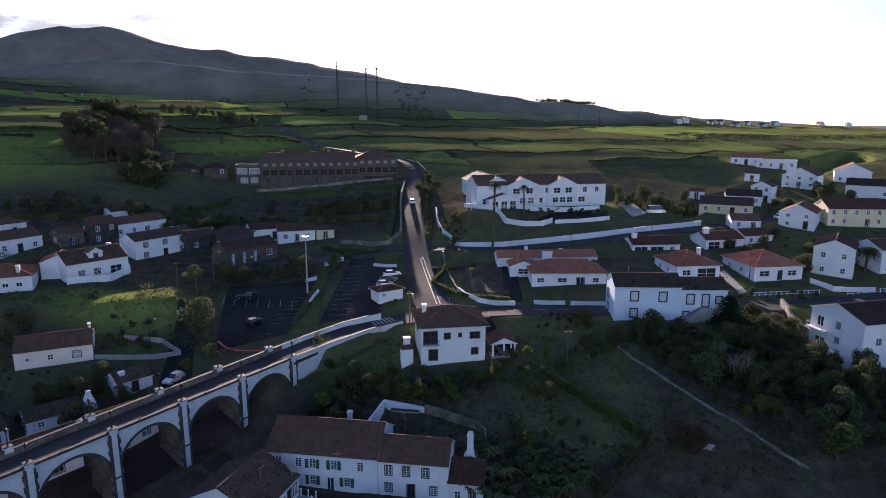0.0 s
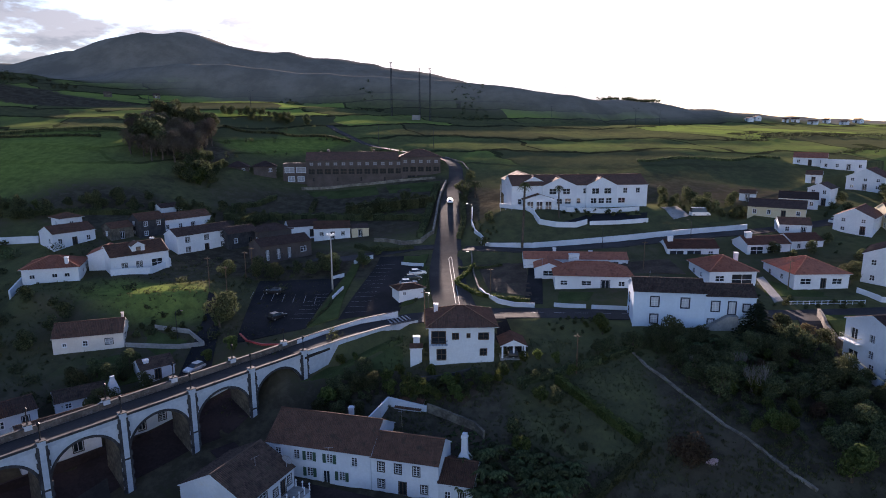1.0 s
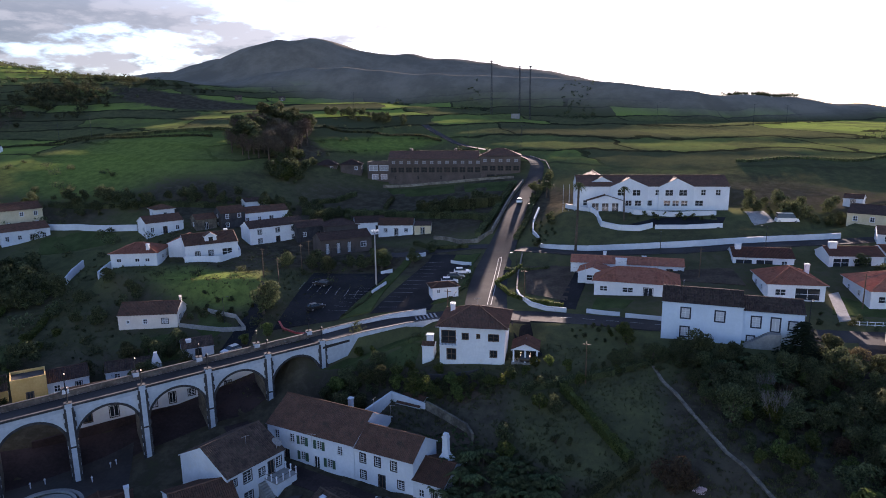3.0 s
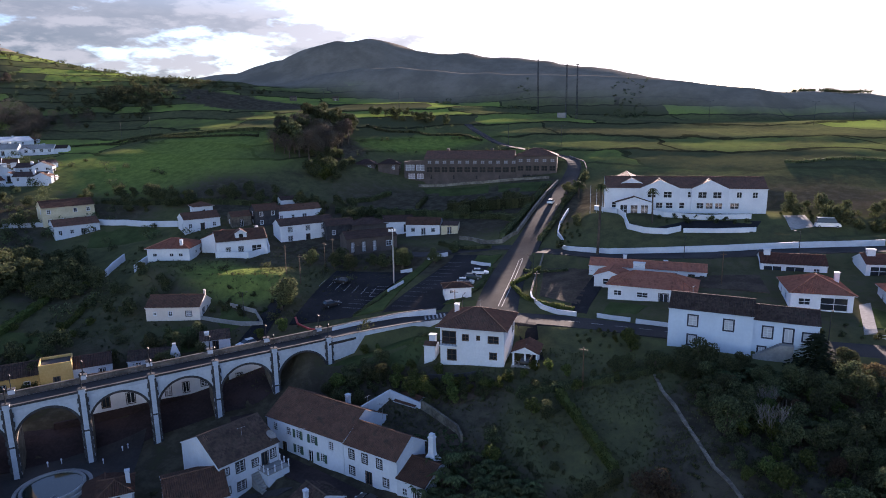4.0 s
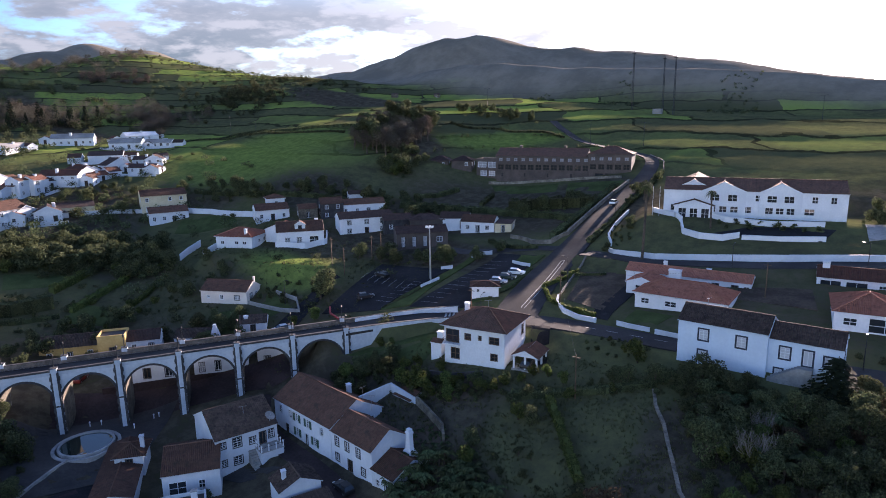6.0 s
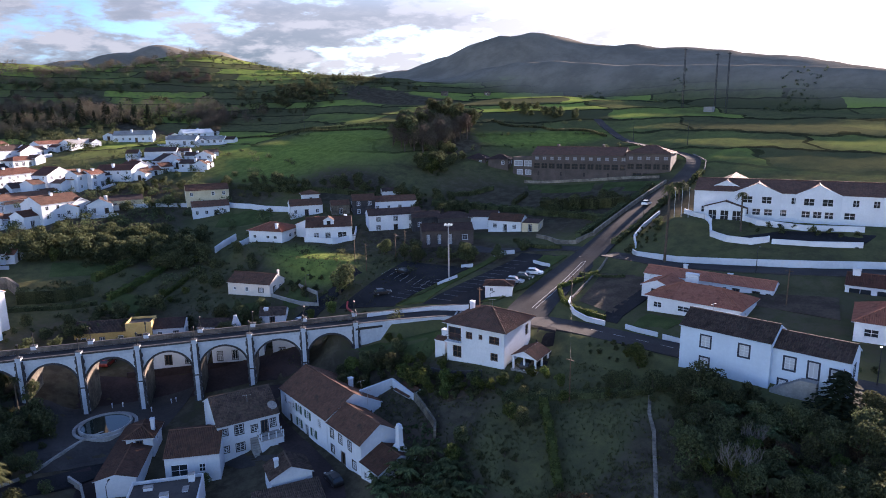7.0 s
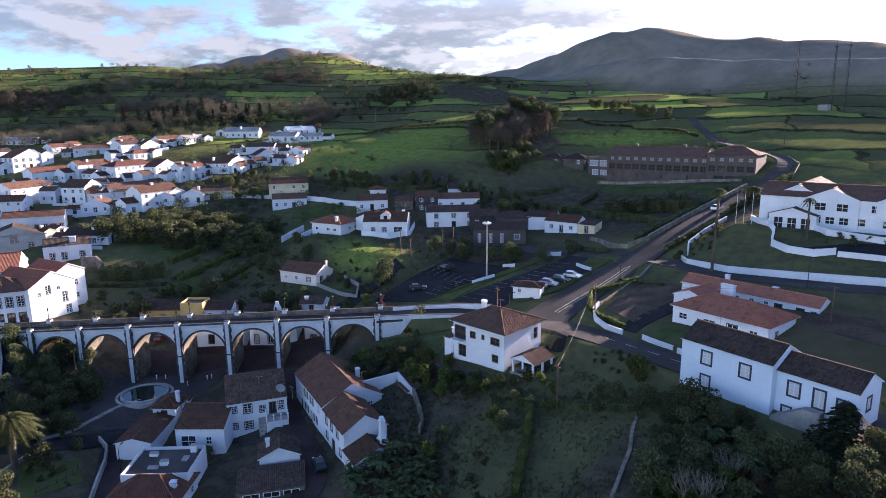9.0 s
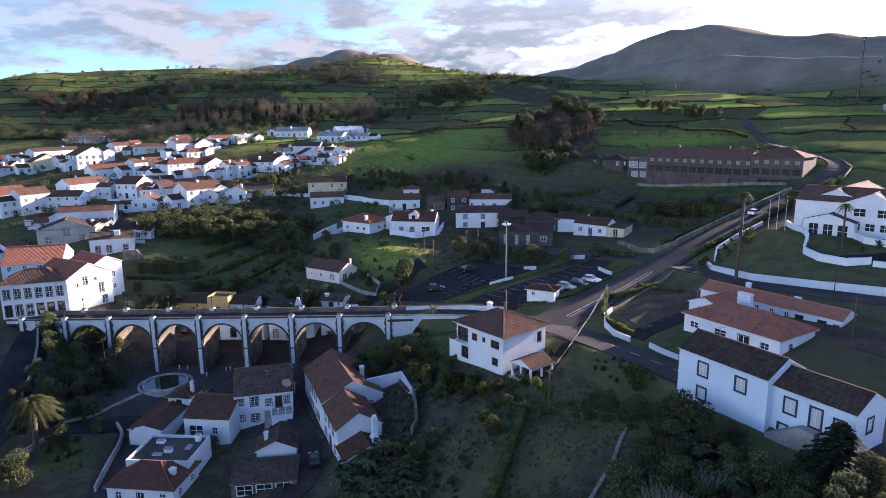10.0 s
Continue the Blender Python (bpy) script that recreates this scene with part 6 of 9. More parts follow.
house(-21.6, 80.3, 72, 10.6, 12.0, 5.9, "gable", 3.0, LIME, TILE_OLD, z=-17.0, deep=2, trim=BASALT, wins=[("front", 1.2, 4.0, 0.9, 1.1, "sash"), ("front", 3.6, 3.6, 1.4, 1.7, "sash"), ("front", 6.2, 3.4, 1.0, 1.2, "sash"), ("front", 8.0, 2.8, 1.1, 2.2, "door"), ("front", 9.5, 3.5, 0.9, 1.5, "sash"), ("front", 1.2, 0.8, 0.9, 1.1, "sash"), ("front", 3.6, 0.5, 1.4, 1.4, "sash"), ("front", 6.4, 0.6, 0.9, 1.1, "sash"), ("right", 3, 3.4, 0.9, 1.3, "plain"), ("right", 8, 3.4, 0.9, 1.3, "plain")], label="whitewashed old house with mossy tiles beside the alley")
house(-22.2, 69.9, 52, 8.6, 10.5, 4.0, "gable", 2.2, LIME, TILE, z=-17.6, deep=2.5, tiled=True, wins=[("front", 2.2, 0.4, 2.6, 2.1, "plain"), ("front", 5.8, 0.9, 1.0, 1.4, "plain")], label="white house with a ribbed brown tile roof")
house(-36.5, 67.5, 49, 4.5, 5.0, 2.7, "hip", 1.2, LIME, TILE, z=-17.2, label="small white pavilion with a pyramid tile roof", chimneys=[(1.8, 2.2, 0.6, 0.6, 1.4)])
house(-29.0, 60.3, 53, 6.2, 19.5, 2.3, "gabley", 0.8, LIME, TILE, z=-18.4, label="long low brown-roofed building along the lane", wins=[], tiled=False)
house(-14.0, 60.4, 55, 10.5, 8.6, 3.9, "flat", wall=LIME, z=-19.4, wins=[("front", 2, 1, 1.2, 1.3, "plain")], label="white flat-roofed building with vents and skylights")
house(-10.0, 57.2, 52, 11, 8, 3.0, "hip", 2.3, LIME, TILE_RUSSET, z=-19.8, label="white house with an orange-brown hipped tile roof", chimneys=[(4.0, 3.0, 0.8, 0.8, -0.4)])
house(-5.4, 77.6, 68, 6.4, 5.2, 3.2, "gabley", 1.5, LIME, TILE_OLD, z=-17.4, deep=2, label="small old house with mossy tiles and a white gable", wins=[("right", 2.5, 1, 0.9, 1.1, "plain")], chimneys=[(-1.8, 2.5, 0.6, 0.6, 0.6)])
house(0.0, 73.8, 66, 10.0, 5.6, 2.2, "shed", 1.0, RUBBLE, TILE_OLD, z=-18.2, deep=2, label="open lean-to shelter with an old tile roof", wins=[("front", 2.0, 0.05, 2.4, 1.7, "plain"), ("front", 5.0, 0.05, 2.4, 1.7, "plain"), ("front", 8.0, 0.05, 2.4, 1.7, "plain")])
house(-5.0, 101.6, -10, 4.6, 4.5, 2.6, "gable", 0.9, LIME, TILE, z=-11.4, label="small tiled shed behind the long house", wins=[("front", 2.2, 0.1, 1.0, 1.9, "door")])


def shutters(root, w, spots):
    """Pairs of open shutters beside windows: along, sill, window width, height."""
    for u, v, ww, hh in spots:
        for sg in (-1, 1):
            s = Shape().box(-0.27, -0.06, 0, 0.27, 0, hh)
            part("shutter", s.mesh("shutter", GREEN_PAINT), root, "dark green wooden shutter", pose(u - w / 2 + sg * (ww / 2 + 0.36), -0.03, v))


shutters(long_house, 17.6, [(7.4, 3.6, 1.0, 1.5), (10.8, 3.6, 1.0, 1.5), (7.4, 0.9, 1.0, 1.5), (12.8, 0.9, 1.0, 1.5)])


def terrace():
    root = thing("raised_terrace", pose(-21.6, 80.3, -17.0, 0, 0, 72), "raised stone terrace with white baluster posts before the door", "terrace")
    part("base", Shape().box(1.3, -2.9, -2.5, 5.2, -0.06, 2.62).mesh("base", LIME), root)
    part("floor_slab", Shape().box(1.2, -3.0, 2.624, 5.3, -0.06, 2.74).mesh("floor_slab", CONCRETE), root)
    post = Shape().tube(0, 0, [(0, 0.11), (0.9, 0.08), (0.95, 0.15), (1.05, 0.15), (1.2, 0.05)], 8).mesh("post", WHITE)
    for x, y in ((1.35, -0.4), (1.35, -1.6), (1.35, -2.85), (2.6, -2.85), (3.9, -2.85), (5.15, -2.85), (5.15, -1.6), (5.15, -0.4)):
        part("post", post, root, m=pose(x, y, 2.744))
    rail = Shape().rod((1.35, -0.1, 3.5), (1.35, -2.85, 3.5), 0.04).rod((1.35, -2.85, 3.5), (5.15, -2.85, 3.5), 0.04).rod((5.15, -2.85, 3.5), (5.15, -0.1, 3.5), 0.04)
    part("rail", rail.mesh("rail", DARK_METAL), root)
    for k in range(8):
        part("step", Shape().box(0.0, -2.9 + 0.35 * k, -1.5, 1.25, -2.55 + 0.35 * k, 0.28 + 0.3 * k).mesh("step", CONCRETE), root)
    dish = thing("satellite_dish", pose(-21.6, 80.3, -17.0, 0, 0, 72) @ pose(4.3, 0.5, 5.9), "large pale satellite dish on the roof edge", "satellite dish")
    part("pole", Shape().rod((0, 0, -0.4), (0, 0, 1.3), 0.04).mesh("pole", METAL), dish)
    s = Shape()
    for i in range(3):
        for k in range(16):
            a, b = 2 * math.pi * k / 16, 2 * math.pi * (k + 1) / 16
            r0, r1 = 0.3 * i, 0.3 * (i + 1)
            s.face(*[(r * math.cos(w), r * math.sin(w), 0.32 * r * r) for r, w in ((r0, a), (r1, a), (r1, b), (r0, b))])
    s.weld()
    part("bowl", s.mesh("bowl", CONCRETE, True), dish, m=pose(0, 0, 1.3, 32, 18, 0))
    part("feed_arm", Shape().rod((0, 0, 1.3), (0.15, -0.5, 1.95), 0.025).mesh("feed_arm", METAL), dish)


terrace()


def aerial(x, y, z, h, turn):
    root = thing("roof_aerial", pose(x, y, z, 0, 0, turn), "thin metal television aerial on a roof", "aerial", "roof aerials")
    part("pole", Shape().rod((0, 0, -0.6), (0, 0, h), 0.03).mesh("pole", METAL), root)
    boom = part("boom", Shape().rod((-0.7, 0, h - 0.1), (0.7, 0, h - 0.1), 0.025).mesh("boom", METAL), root)
    tine = Shape().rod((0, -0.3, 0), (0, 0.3, 0), 0.012, 4).mesh("tine", RUBBER)
    for k in range(6):
        part("tine", tine, boom, m=pose(-0.65 + 0.26 * k, 0, h - 0.1))


# ---- cottages behind the bridge ----
house(-69.3, 110.8, 24, 12.4, 7.0, 3.1, "gable", 1.9, ROSE, TILE, z=-3.9, deep=2, wins=[("front", 2, 1.1, 0.7, 0.7, "plain"), ("front", 5.6, 0.9, 0.9, 1.1, "plain"), ("front", 9.8, 0.9, 1.3, 1.1, "pale"), ("right", 2.2, 0.05, 1.1, 2.1, "door"), ("right", 4.8, 0.9, 1.1, 1.2, "plain")], chimneys=[(5.6, 5.2, 0.4, 0.4, 0.7)], label="low cottage with a broad brown gable roof and porch")
house(-91.0, 130.6, 23, 11.4, 9.5, 3.4, "hip", 2.0, WHITE, TILE_RED, z=4.0, wins=rows("front", (2.0, 6.5, 9.0), 1.2, 1.1, 0.9, "plain") + rows("right", (4.5, 7.5), 1.2, 1.3, 1.0, "plain"), chimneys=[(3.2, 1.4, 0.7, 0.7, 0.2)], label="white house with an orange-red hipped roof on the bank")
house(-84.5, 141.0, 23, 7.5, 7, 3.4, "gabley", 1.5, WHITE, TILE_RED, z=5.2, label="white rear wing with a red roof", wins=[("right", 3, 1.2, 1.3, 1.1, "plain")])
house(-77.0, 143.4, 50, 13.5, 8.5, 4.0, "gable", 2.3, WHITE, TILE, z=4.4, wins=[("front", 3, 0.8, 1.1, 1.3, "sash"), ("front", 6.4, 0.8, 1.2, 1.3, "sash"), ("front", 10.6, 0.4, 2.6, 1.9, "plain"), ("right", 4, 1, 1, 1.2, "plain")], chimneys=[(5.0, 5.5, 0.8, 0.7, 0.4)], label="white chalet with a dormer and terrace wall")
dormer = thing("dormer", pose(-77.0, 143.4, 4.4, 0, 0, 50), "white gabled dormer on the chalet roof", "dormer")
part("wall", Shape().box(-1.5, 0.9, 3.6, 1.5, 3.4, 5.9).mesh("wall", WHITE), dormer)
part("gable", Shape().face((-1.5, 0.9, 5.9), (1.5, 0.9, 5.9), (0, 0.9, 6.8)).mesh("gable", WHITE), dormer)
lid = RoofShape()
for f in (1, -1):
    lid.sheet([(0, 0), (3.2, 0), (3.2, 1.95), (0, 1.95)], (f * 1.68, 2.3 - f * 1.6, 5.82), (0, f, 0), (-f * 0.857, 0, 0.515), False)
part("roof", lid.mesh("roof", [TILE, WHITE]), dormer)
part("window", Shape().box(-0.55, 0.86, 4.3, 0.55, 0.9, 5.6).mesh("window", PANE), dormer)
house(-70.5, 164.8, 57, 17.0, 6.5, 5.2, "gable", 1.6, WHITE, TILE_DARK, z=4.8, wins=rows("front", (3, 8.5, 13.5), 3.3, 1.1, 1.2, "sash") + rows("front", (3, 13.5), 0.7, 1.1, 1.2, "sash") + [("front", 8.5, 0.05, 1.1, 2.0, "door")], label="white two-storey farmhouse with dark roof")
house(-81.0, 174.6, 54, 15, 6.0, 3.6, "gable", 1.5, WHITE, TILE, z=8.8, label="white house above the farmhouse")
house(-88.5, 181.0, 54, 7, 5.0, 3.0, "gable", 0.9, WHITE, TILE_DARK, z=11.6, label="small white upper house")
house(-86.5, 166.0, 57, 7.4, 6.0, 5.2, "gable", 1.6, BASALT, TILE, z=8.0, label="dark stone house with a brown roof", style="plain")
house(-92.0, 160.5, 57, 6, 5, 3.2, "gable", 1.2, RUBBLE, TILE, z=8.6, label="small rubble stone house with tiles")
house(-100.5, 153.0, 60, 10.6, 7.5, 3.6, "gable", 1.6, WHITE, TILE, z=8.2, label="white house with a square upper room")
house(-104.5, 158.0, 60, 5.5, 5.5, 6.2, "hip", 1.2, WHITE, TILE, z=8.4, label="white square tower room with a tile roof")
house(-139.0, 140.0, 66, 12.6, 7.5, 3.6, "gable", 1.6, WHITE, TILE, z=6.2, label="white house above the gully")
house(-147.0, 143.5, 66, 14.9, 8, 6.0, "gable", 1.8, CREAM, TILE, z=8.8, label="pale two-storey house above the gully")
house(-47.3, 163.2, 48, 15.0, 7, 4.4, "gable", 1.6, BRICK, TILE_DARK, z=3.2, wins=rows("front", (1.8, 5.0, 8.2), 0.5, 0.95, 2.8, "pale") + [("front", 12.5, 1.6, 1.6, 1.4, "plain")], label="dark brick row house with tall pale windows")
house(-54.5, 175.0, 48, 10, 7, 4.0, "hip", 1.6, BRICK, TILE_DARK, z=5.0, label="dark brick house with a hipped roof")
house(-62.5, 170.5, 52, 9, 6, 3.8, "gable", 1.4, BASALT, TILE_DARK, z=5.4, label="dark stone cottage with a dark roof")
house(-48.0, 180.5, 30, 9, 6, 3.2, "gable", 1.5, WHITE, TILE_DARK, z=6.2, label="white cottage with a dark roof")
house(-39.5, 180.2, 16, 10.5, 6, 3.2, "gable", 1.6, WHITE, TILE, z=5.8, wins=[("front", 2.2, 1.1, 0.8, 0.9, "sash"), ("front", 5.4, 0.05, 1.0, 2.0, "door"), ("front", 8.4, 1.1, 0.8, 0.9, "sash")], label="white cottage with a brown roof")
house(-31.5, 182.0, 16, 5, 5, 2.6, "shed", 0.6, CREAM, TILE_DARK, z=6.2, label="low cream shed beside the cottage")
house(-80.3, 78.7, 52, 12, 6, 3.4, "gable", 1.8, OCHRE, TILE_OLD, z=-11.0, label="yellow house with an old brown tile roof")
house(-70.7, 83.2, 52, 5.5, 5, 4.4, "flat", wall=OCHRE, z=-9.4, label="small yellow flat-roofed house")
house(-67.5, 88.3, 52, 7, 6, 3.0, "gable", 1.4, LIME, TILE_DARK, z=-9.4, label="white house with a dark tile roof below the cottage")
house(-61.5, 96.6, 42, 8, 5, 2.2, "gable", 1.2, LIME, TILE_OLD, z=-9.2, label="low whitewashed house with broken brown tiles")
house(-53.0, 106.6, 46, 6, 5, 2.4, "gable", 1.2, LIME, TILE_OLD, z=-7.4, label="small old house with a dark tile roof beside the lane", chimneys=[(-1.6, 1.6, 0.9, 0.7, 0.2)])
smoke_stack = thing("tapered_chimney", pose(-57.6, 99.8, -8.8, 0, 0, 46), "whitewashed tapered kitchen chimney of an old house", "chimney")
tapered = Shape()
for z, a in ((-1.5, 1.1), (2.0, 1.0), (4.2, 0.34), (4.6, 0.34)):
    tapered.v += [(-a, -a * 0.8, z), (a, -a * 0.8, z), (a, a * 0.8, z), (-a, a * 0.8, z)]
for i in range(3):
    for k in range(4):
        tapered.f.append((4 * i + k, 4 * i + (k + 1) % 4, 4 * i + 4 + (k + 1) % 4, 4 * i + 4 + k))
        tapered.m.append(0)
tapered.f.append((12, 13, 14, 15))
tapered.m.append(0)
part("flue", tapered.mesh("stack", LIME), smoke_stack)
house(-57.1, 85.4, 49.5, 11, 6, 4.4, "gable", 1.5, LIME, TILE_OLD, z=-11.6, deep=4, wins=[("front", 3.4, 0.05, 1.3, 2.1, "door"), ("front", 7.6, 0.05, 1.4, 2.1, "door")], label="low white house standing behind the arches")
house(-48.9, 94.9, 49.5, 11, 6, 4.6, "gable", 1.5, LIME, TILE, z=-11.6, deep=4, wins=[("front", 1.6, 0.3, 1.0, 2.0, "pale"), ("front", 4.8, 0.3, 1.1, 2.1, "door"), ("front", 8.2, 1.0, 1.2, 1.3, "sash")], label="white house with a row of doors behind the arches")
house(-41.6, 103.3, 49.5, 7.5, 6, 4.2, "gable", 1.4, LIME, TILE_RED, z=-11.4, deep=4, wins=[("front", 2.0, 0.9, 1.2, 1.3, "sash")], label="small white house behind the last arches")
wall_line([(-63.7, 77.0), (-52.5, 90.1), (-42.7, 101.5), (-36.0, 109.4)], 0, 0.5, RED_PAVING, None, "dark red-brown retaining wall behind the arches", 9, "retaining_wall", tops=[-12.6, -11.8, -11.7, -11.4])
# ticket hut in the parking place
house(-9.6, 137.0, 32, 6.0, 4.0, 2.2, "hip", 0.8, WHITE, TILE, z=0.75, over=0.35, wins=[("front", 1.4, 0.9, 0.7, 0.8, "plain"), ("right", 2, 0.9, 0.9, 0.8, "plain")], label="small white hut beside the parked cars")

# ---- long white building on its terrace ----
house(33.4, 194.9, 12, 42.0, 12.0, 6.8, "gable", 2.6, WHITE, TILE, z=14.0, deep=3, tiled=False, wins=rows("front", (3, 6.5), 1.2, 2.4, 1.6, "plain") + rows("front", (16, 20, 24, 27, 30.5, 34), 1.2, 2.2, 1.6, "plain") + rows("front", (10.5, 22.5, 26, 31, 35, 39), 4.2, 1.3, 1.6, "plain") + rows("front", (13.5, 17), 4.1, 2.4, 1.7, "plain"), label="long white two-storey building with a dark roof and gables")
house(12.0, 205.0, -78, 24.0, 10.0, 6.8, "gable", 2.4, WHITE, TILE, z=14.0, deep=3, tiled=False, label="white side wing with balconies and gables", sides=("left", "front"))
for along, wide in ((14.5, 10.5), (27.5, 9.5)):
    a = radians(12)
    house(33.4 + (along - 21) * math.cos(a) + 0.35 * math.sin(a), 194.9 + (along - 21) * math.sin(a) - 0.35 * math.cos(a), 12, wide, 5.4, 6.7, "gabley", 2.3, WHITE, TILE, z=14.0, tiled=False, name="gabled_bay", category="building", label="white gabled bay of the long building", wins=rows("front", (wide * 0.3, wide * 0.7), 4.1, 2.2, 1.7, "plain") + rows("front", (wide * 0.25, wide * 0.5, wide * 0.75), 1.2, 1.8, 1.6, "plain"))
house(21.0, 189.0, 12, 9.5, 4.5, 3.4, "gabley", 1.5, WHITE, TILE, z=13.6, tiled=False, name="entrance_porch", category="porch", label="white entrance porch with round arches", wins=rows("front", (2.0, 4.75, 7.5), 0.05, 1.9, 2.7, "plain"))
# ---- dark brick lodge on the hillside ----
house(-45.5, 232.3, 13, 34.0, 12, 8.4, "gable", 2.6, BRICK, TILE, z=17.2, deep=3, tiled=False, sash=BRICK, trim=BRICK, wins=[("front", 2 + 2.9 * k, 6.4, 1.45, 1.2, "pale") for k in range(12)] + [("front", 2 + 2.9 * k, 3.2, 2.3, 2.0, "plain") for k in range(12)] + [("front", 2.6 + 2.9 * k, 0.6, 0.7, 1.5, "plain") for k in range(0, 12, 3)], chimneys=[(-9, 7, 0.9, 0.9, 0.9), (8, 7, 0.9, 0.9, 0.9)], label="long dark brick lodge with rows of windows", name="lodge", category="building")
house(-21.0, 238.0, 13, 15.0, 12, 9.0, "hip", 2.6, BRICK, TILE, z=17.4, deep=3, tiled=False, sash=BRICK, trim=BRICK, wins=[("front", 1.8 + 2.9 * k, 6.8, 1.5, 1.2, "pale") for k in range(5)] + [("front", 1.8 + 2.9 * k, 3.6, 2.2, 1.9, "plain") for k in range(5)] + rows("front", (4, 7.6, 11.2), 0.4, 3.0, 1.9, "plain"), label="taller dark brick end of the lodge", name="lodge", category="building")
for k, (x, y) in enumerate(((-87, 226), (-77.5, 228))):
    house(x, y, 20, 8, 7, 5.6, "hip", 1.8, BRICK, TILE_DARK, z=17.6, tiled=False, label="small dark brick lodge house with a hipped roof")
house(-66.5, 229.5, 8, 9, 7, 6.4, "flat", wall=BRICK, z=17.4, glass=PALE_PANE, sash=WHITE, wins=rows("front", (2.4, 6.6), 3.6, 3.4, 2.0, "plain") + rows("front", (3, 6.5), 0.4, 2.4, 1.8, "plain"), label="glazed pavilion of the lodge with a flat roof")

# ---- the village across the gully ----
# each row: the middle of the front, turn, width, height of the eaves, roof, tiles, wall, depth
STREET_LOW = [
    (-222.5, 36.6, -231, 17.3, 3.8, "gable", "R", "L", 12), (-198.5, 44.9, -246, 10.8, 7.3, "gable", "T", "L", 9),
    (-196.9, 53.7, 62, 13.1, 4.9, "gable", "T", "L", 8), (-209.8, 64.2, 124, 17.3, 5.8, "gable", "T", "W", 9),
    (-167.1, 54.5, 79, 12.2, 3.6, "gabley", "T", "L", 9), (-173.3, 48.5, -295, 8.3, 2.4, "gable", "D", "L", 7),
    (-195.2, 76.2, 49, 9.3, 6.0, "gable", "T", "W", 11), (-172.7, 79.9, 64, 9.7, 3.0, "gabley", "T", "W", 9),
    (-271.0, 69.9, 112, 16.0, 5.4, "gabley", "R", "W", 12), (-238.4, 75.3, 112, 18.0, 4.4, "gable", "R", "W", 8),
    (-311.1, 55.7, 125, 27.0, 3.9, "gable", "D", "L", 7), (-280.0, 59.2, 118, 9.8, 3.9, "gable", "T", "L", 7)
]
STREET_MIDDLE = [
    (-282.6, 50.7, -252, 15.8, 3.6, "gabley", "T", "C", 8), (-275.4, 97.6, 75, 18.8, 3.3, "hip", "T", "L", 8),
    (-256.7, 111.6, 116, 12.3, 6.0, "gable", "D", "L", 8), (-258.7, 120.4, 115, 11.0, 3.7, "gabley", "R", "W", 7),
    (-246.9, 114.9, 115, 12.8, 3.0, "hip", "R", "L", 7), (-235.8, 89.8, 119, 13.1, 5.0, "gable", "T", "L", 7),
    (-229.5, 96.5, 118, 7.6, 4.4, "gable", "R", "P", 7), (-220.7, 105.1, 116, 21.0, 4.6, "hip", "R", "L", 9),
    (-207.0, 114.6, 114, 11.9, 5.2, "gabley", "R", "W", 8), (-196.7, 119.7, 113, 6.6, 6.2, "gable", "T", "L", 6)
]
STREET_HIGH = [
    (-196.4, 124.7, 112, 6.7, 5.3, "gable", "R", "L", 6), (-199.8, 131.8, 39, 15.0, 4.6, "gable", "R", "W", 8),
    (-164.6, 100.8, 109, 15.3, 5.9, "gable", "T", "W", 10), (-191.3, 97.0, 99, 18.2, 2.8, "gable", "T", "L", 8),
    (-190.0, 87.3, 90, 13.9, 3.0, "gable", "R", "L", 8), (-161.5, 111.2, 66, 8.0, 3.6, "gabley", "D", "W", 8),
    (-161.6, 120.3, 72, 11.1, 3.2, "gable", "D", "C", 6), (-197.6, 142.7, 108, 9.8, 4.2, "gabley", "R", "W", 7),
    (-274.3, 134.9, 113, 15.8, 2.4, "gable", "R", "L", 6), (-266.0, 145.3, 111, 13.8, 2.4, "gable", "G", "W", 8)
]
STREET_UPPER = [
    (-311.5, 42.5, -233, 18.0, 2.6, "gable", "D", "L", 7), (-313.6, 33.0, -252, 12.7, 2.6, "gable", "R", "L", 7),
    (-355.3, 69.5, 52, 22.0, 1.8, "gable", "B", "W", 10), (-149.1, 63.0, 113, 4.3, 2.9, "gabley", "R", "C", 8),
    (-135.7, 69.7, 49, 12.0, 3.2, "gable", "D", "W", 8), (-146.5, 36.4, -230, 7.2, 2.3, "gable", "D", "L", 8),
    (-285.0, 113.7, 117, 7.6, 3.1, "gable", "R", "L", 6), (-299.3, 87.6, 121, 13.6, 2.5, "gable", "R", "L", 7),
    (-206.6, 85.7, 119, 6.0, 3.6, "gabley", "T", "L", 7), (-207.0, 103.1, 97, 11.5, 2.7, "gable", "D", "L", 7),
    (-287.7, 33.3, -231, 13.2, 2.7, "gable", "T", "L", 8)
]
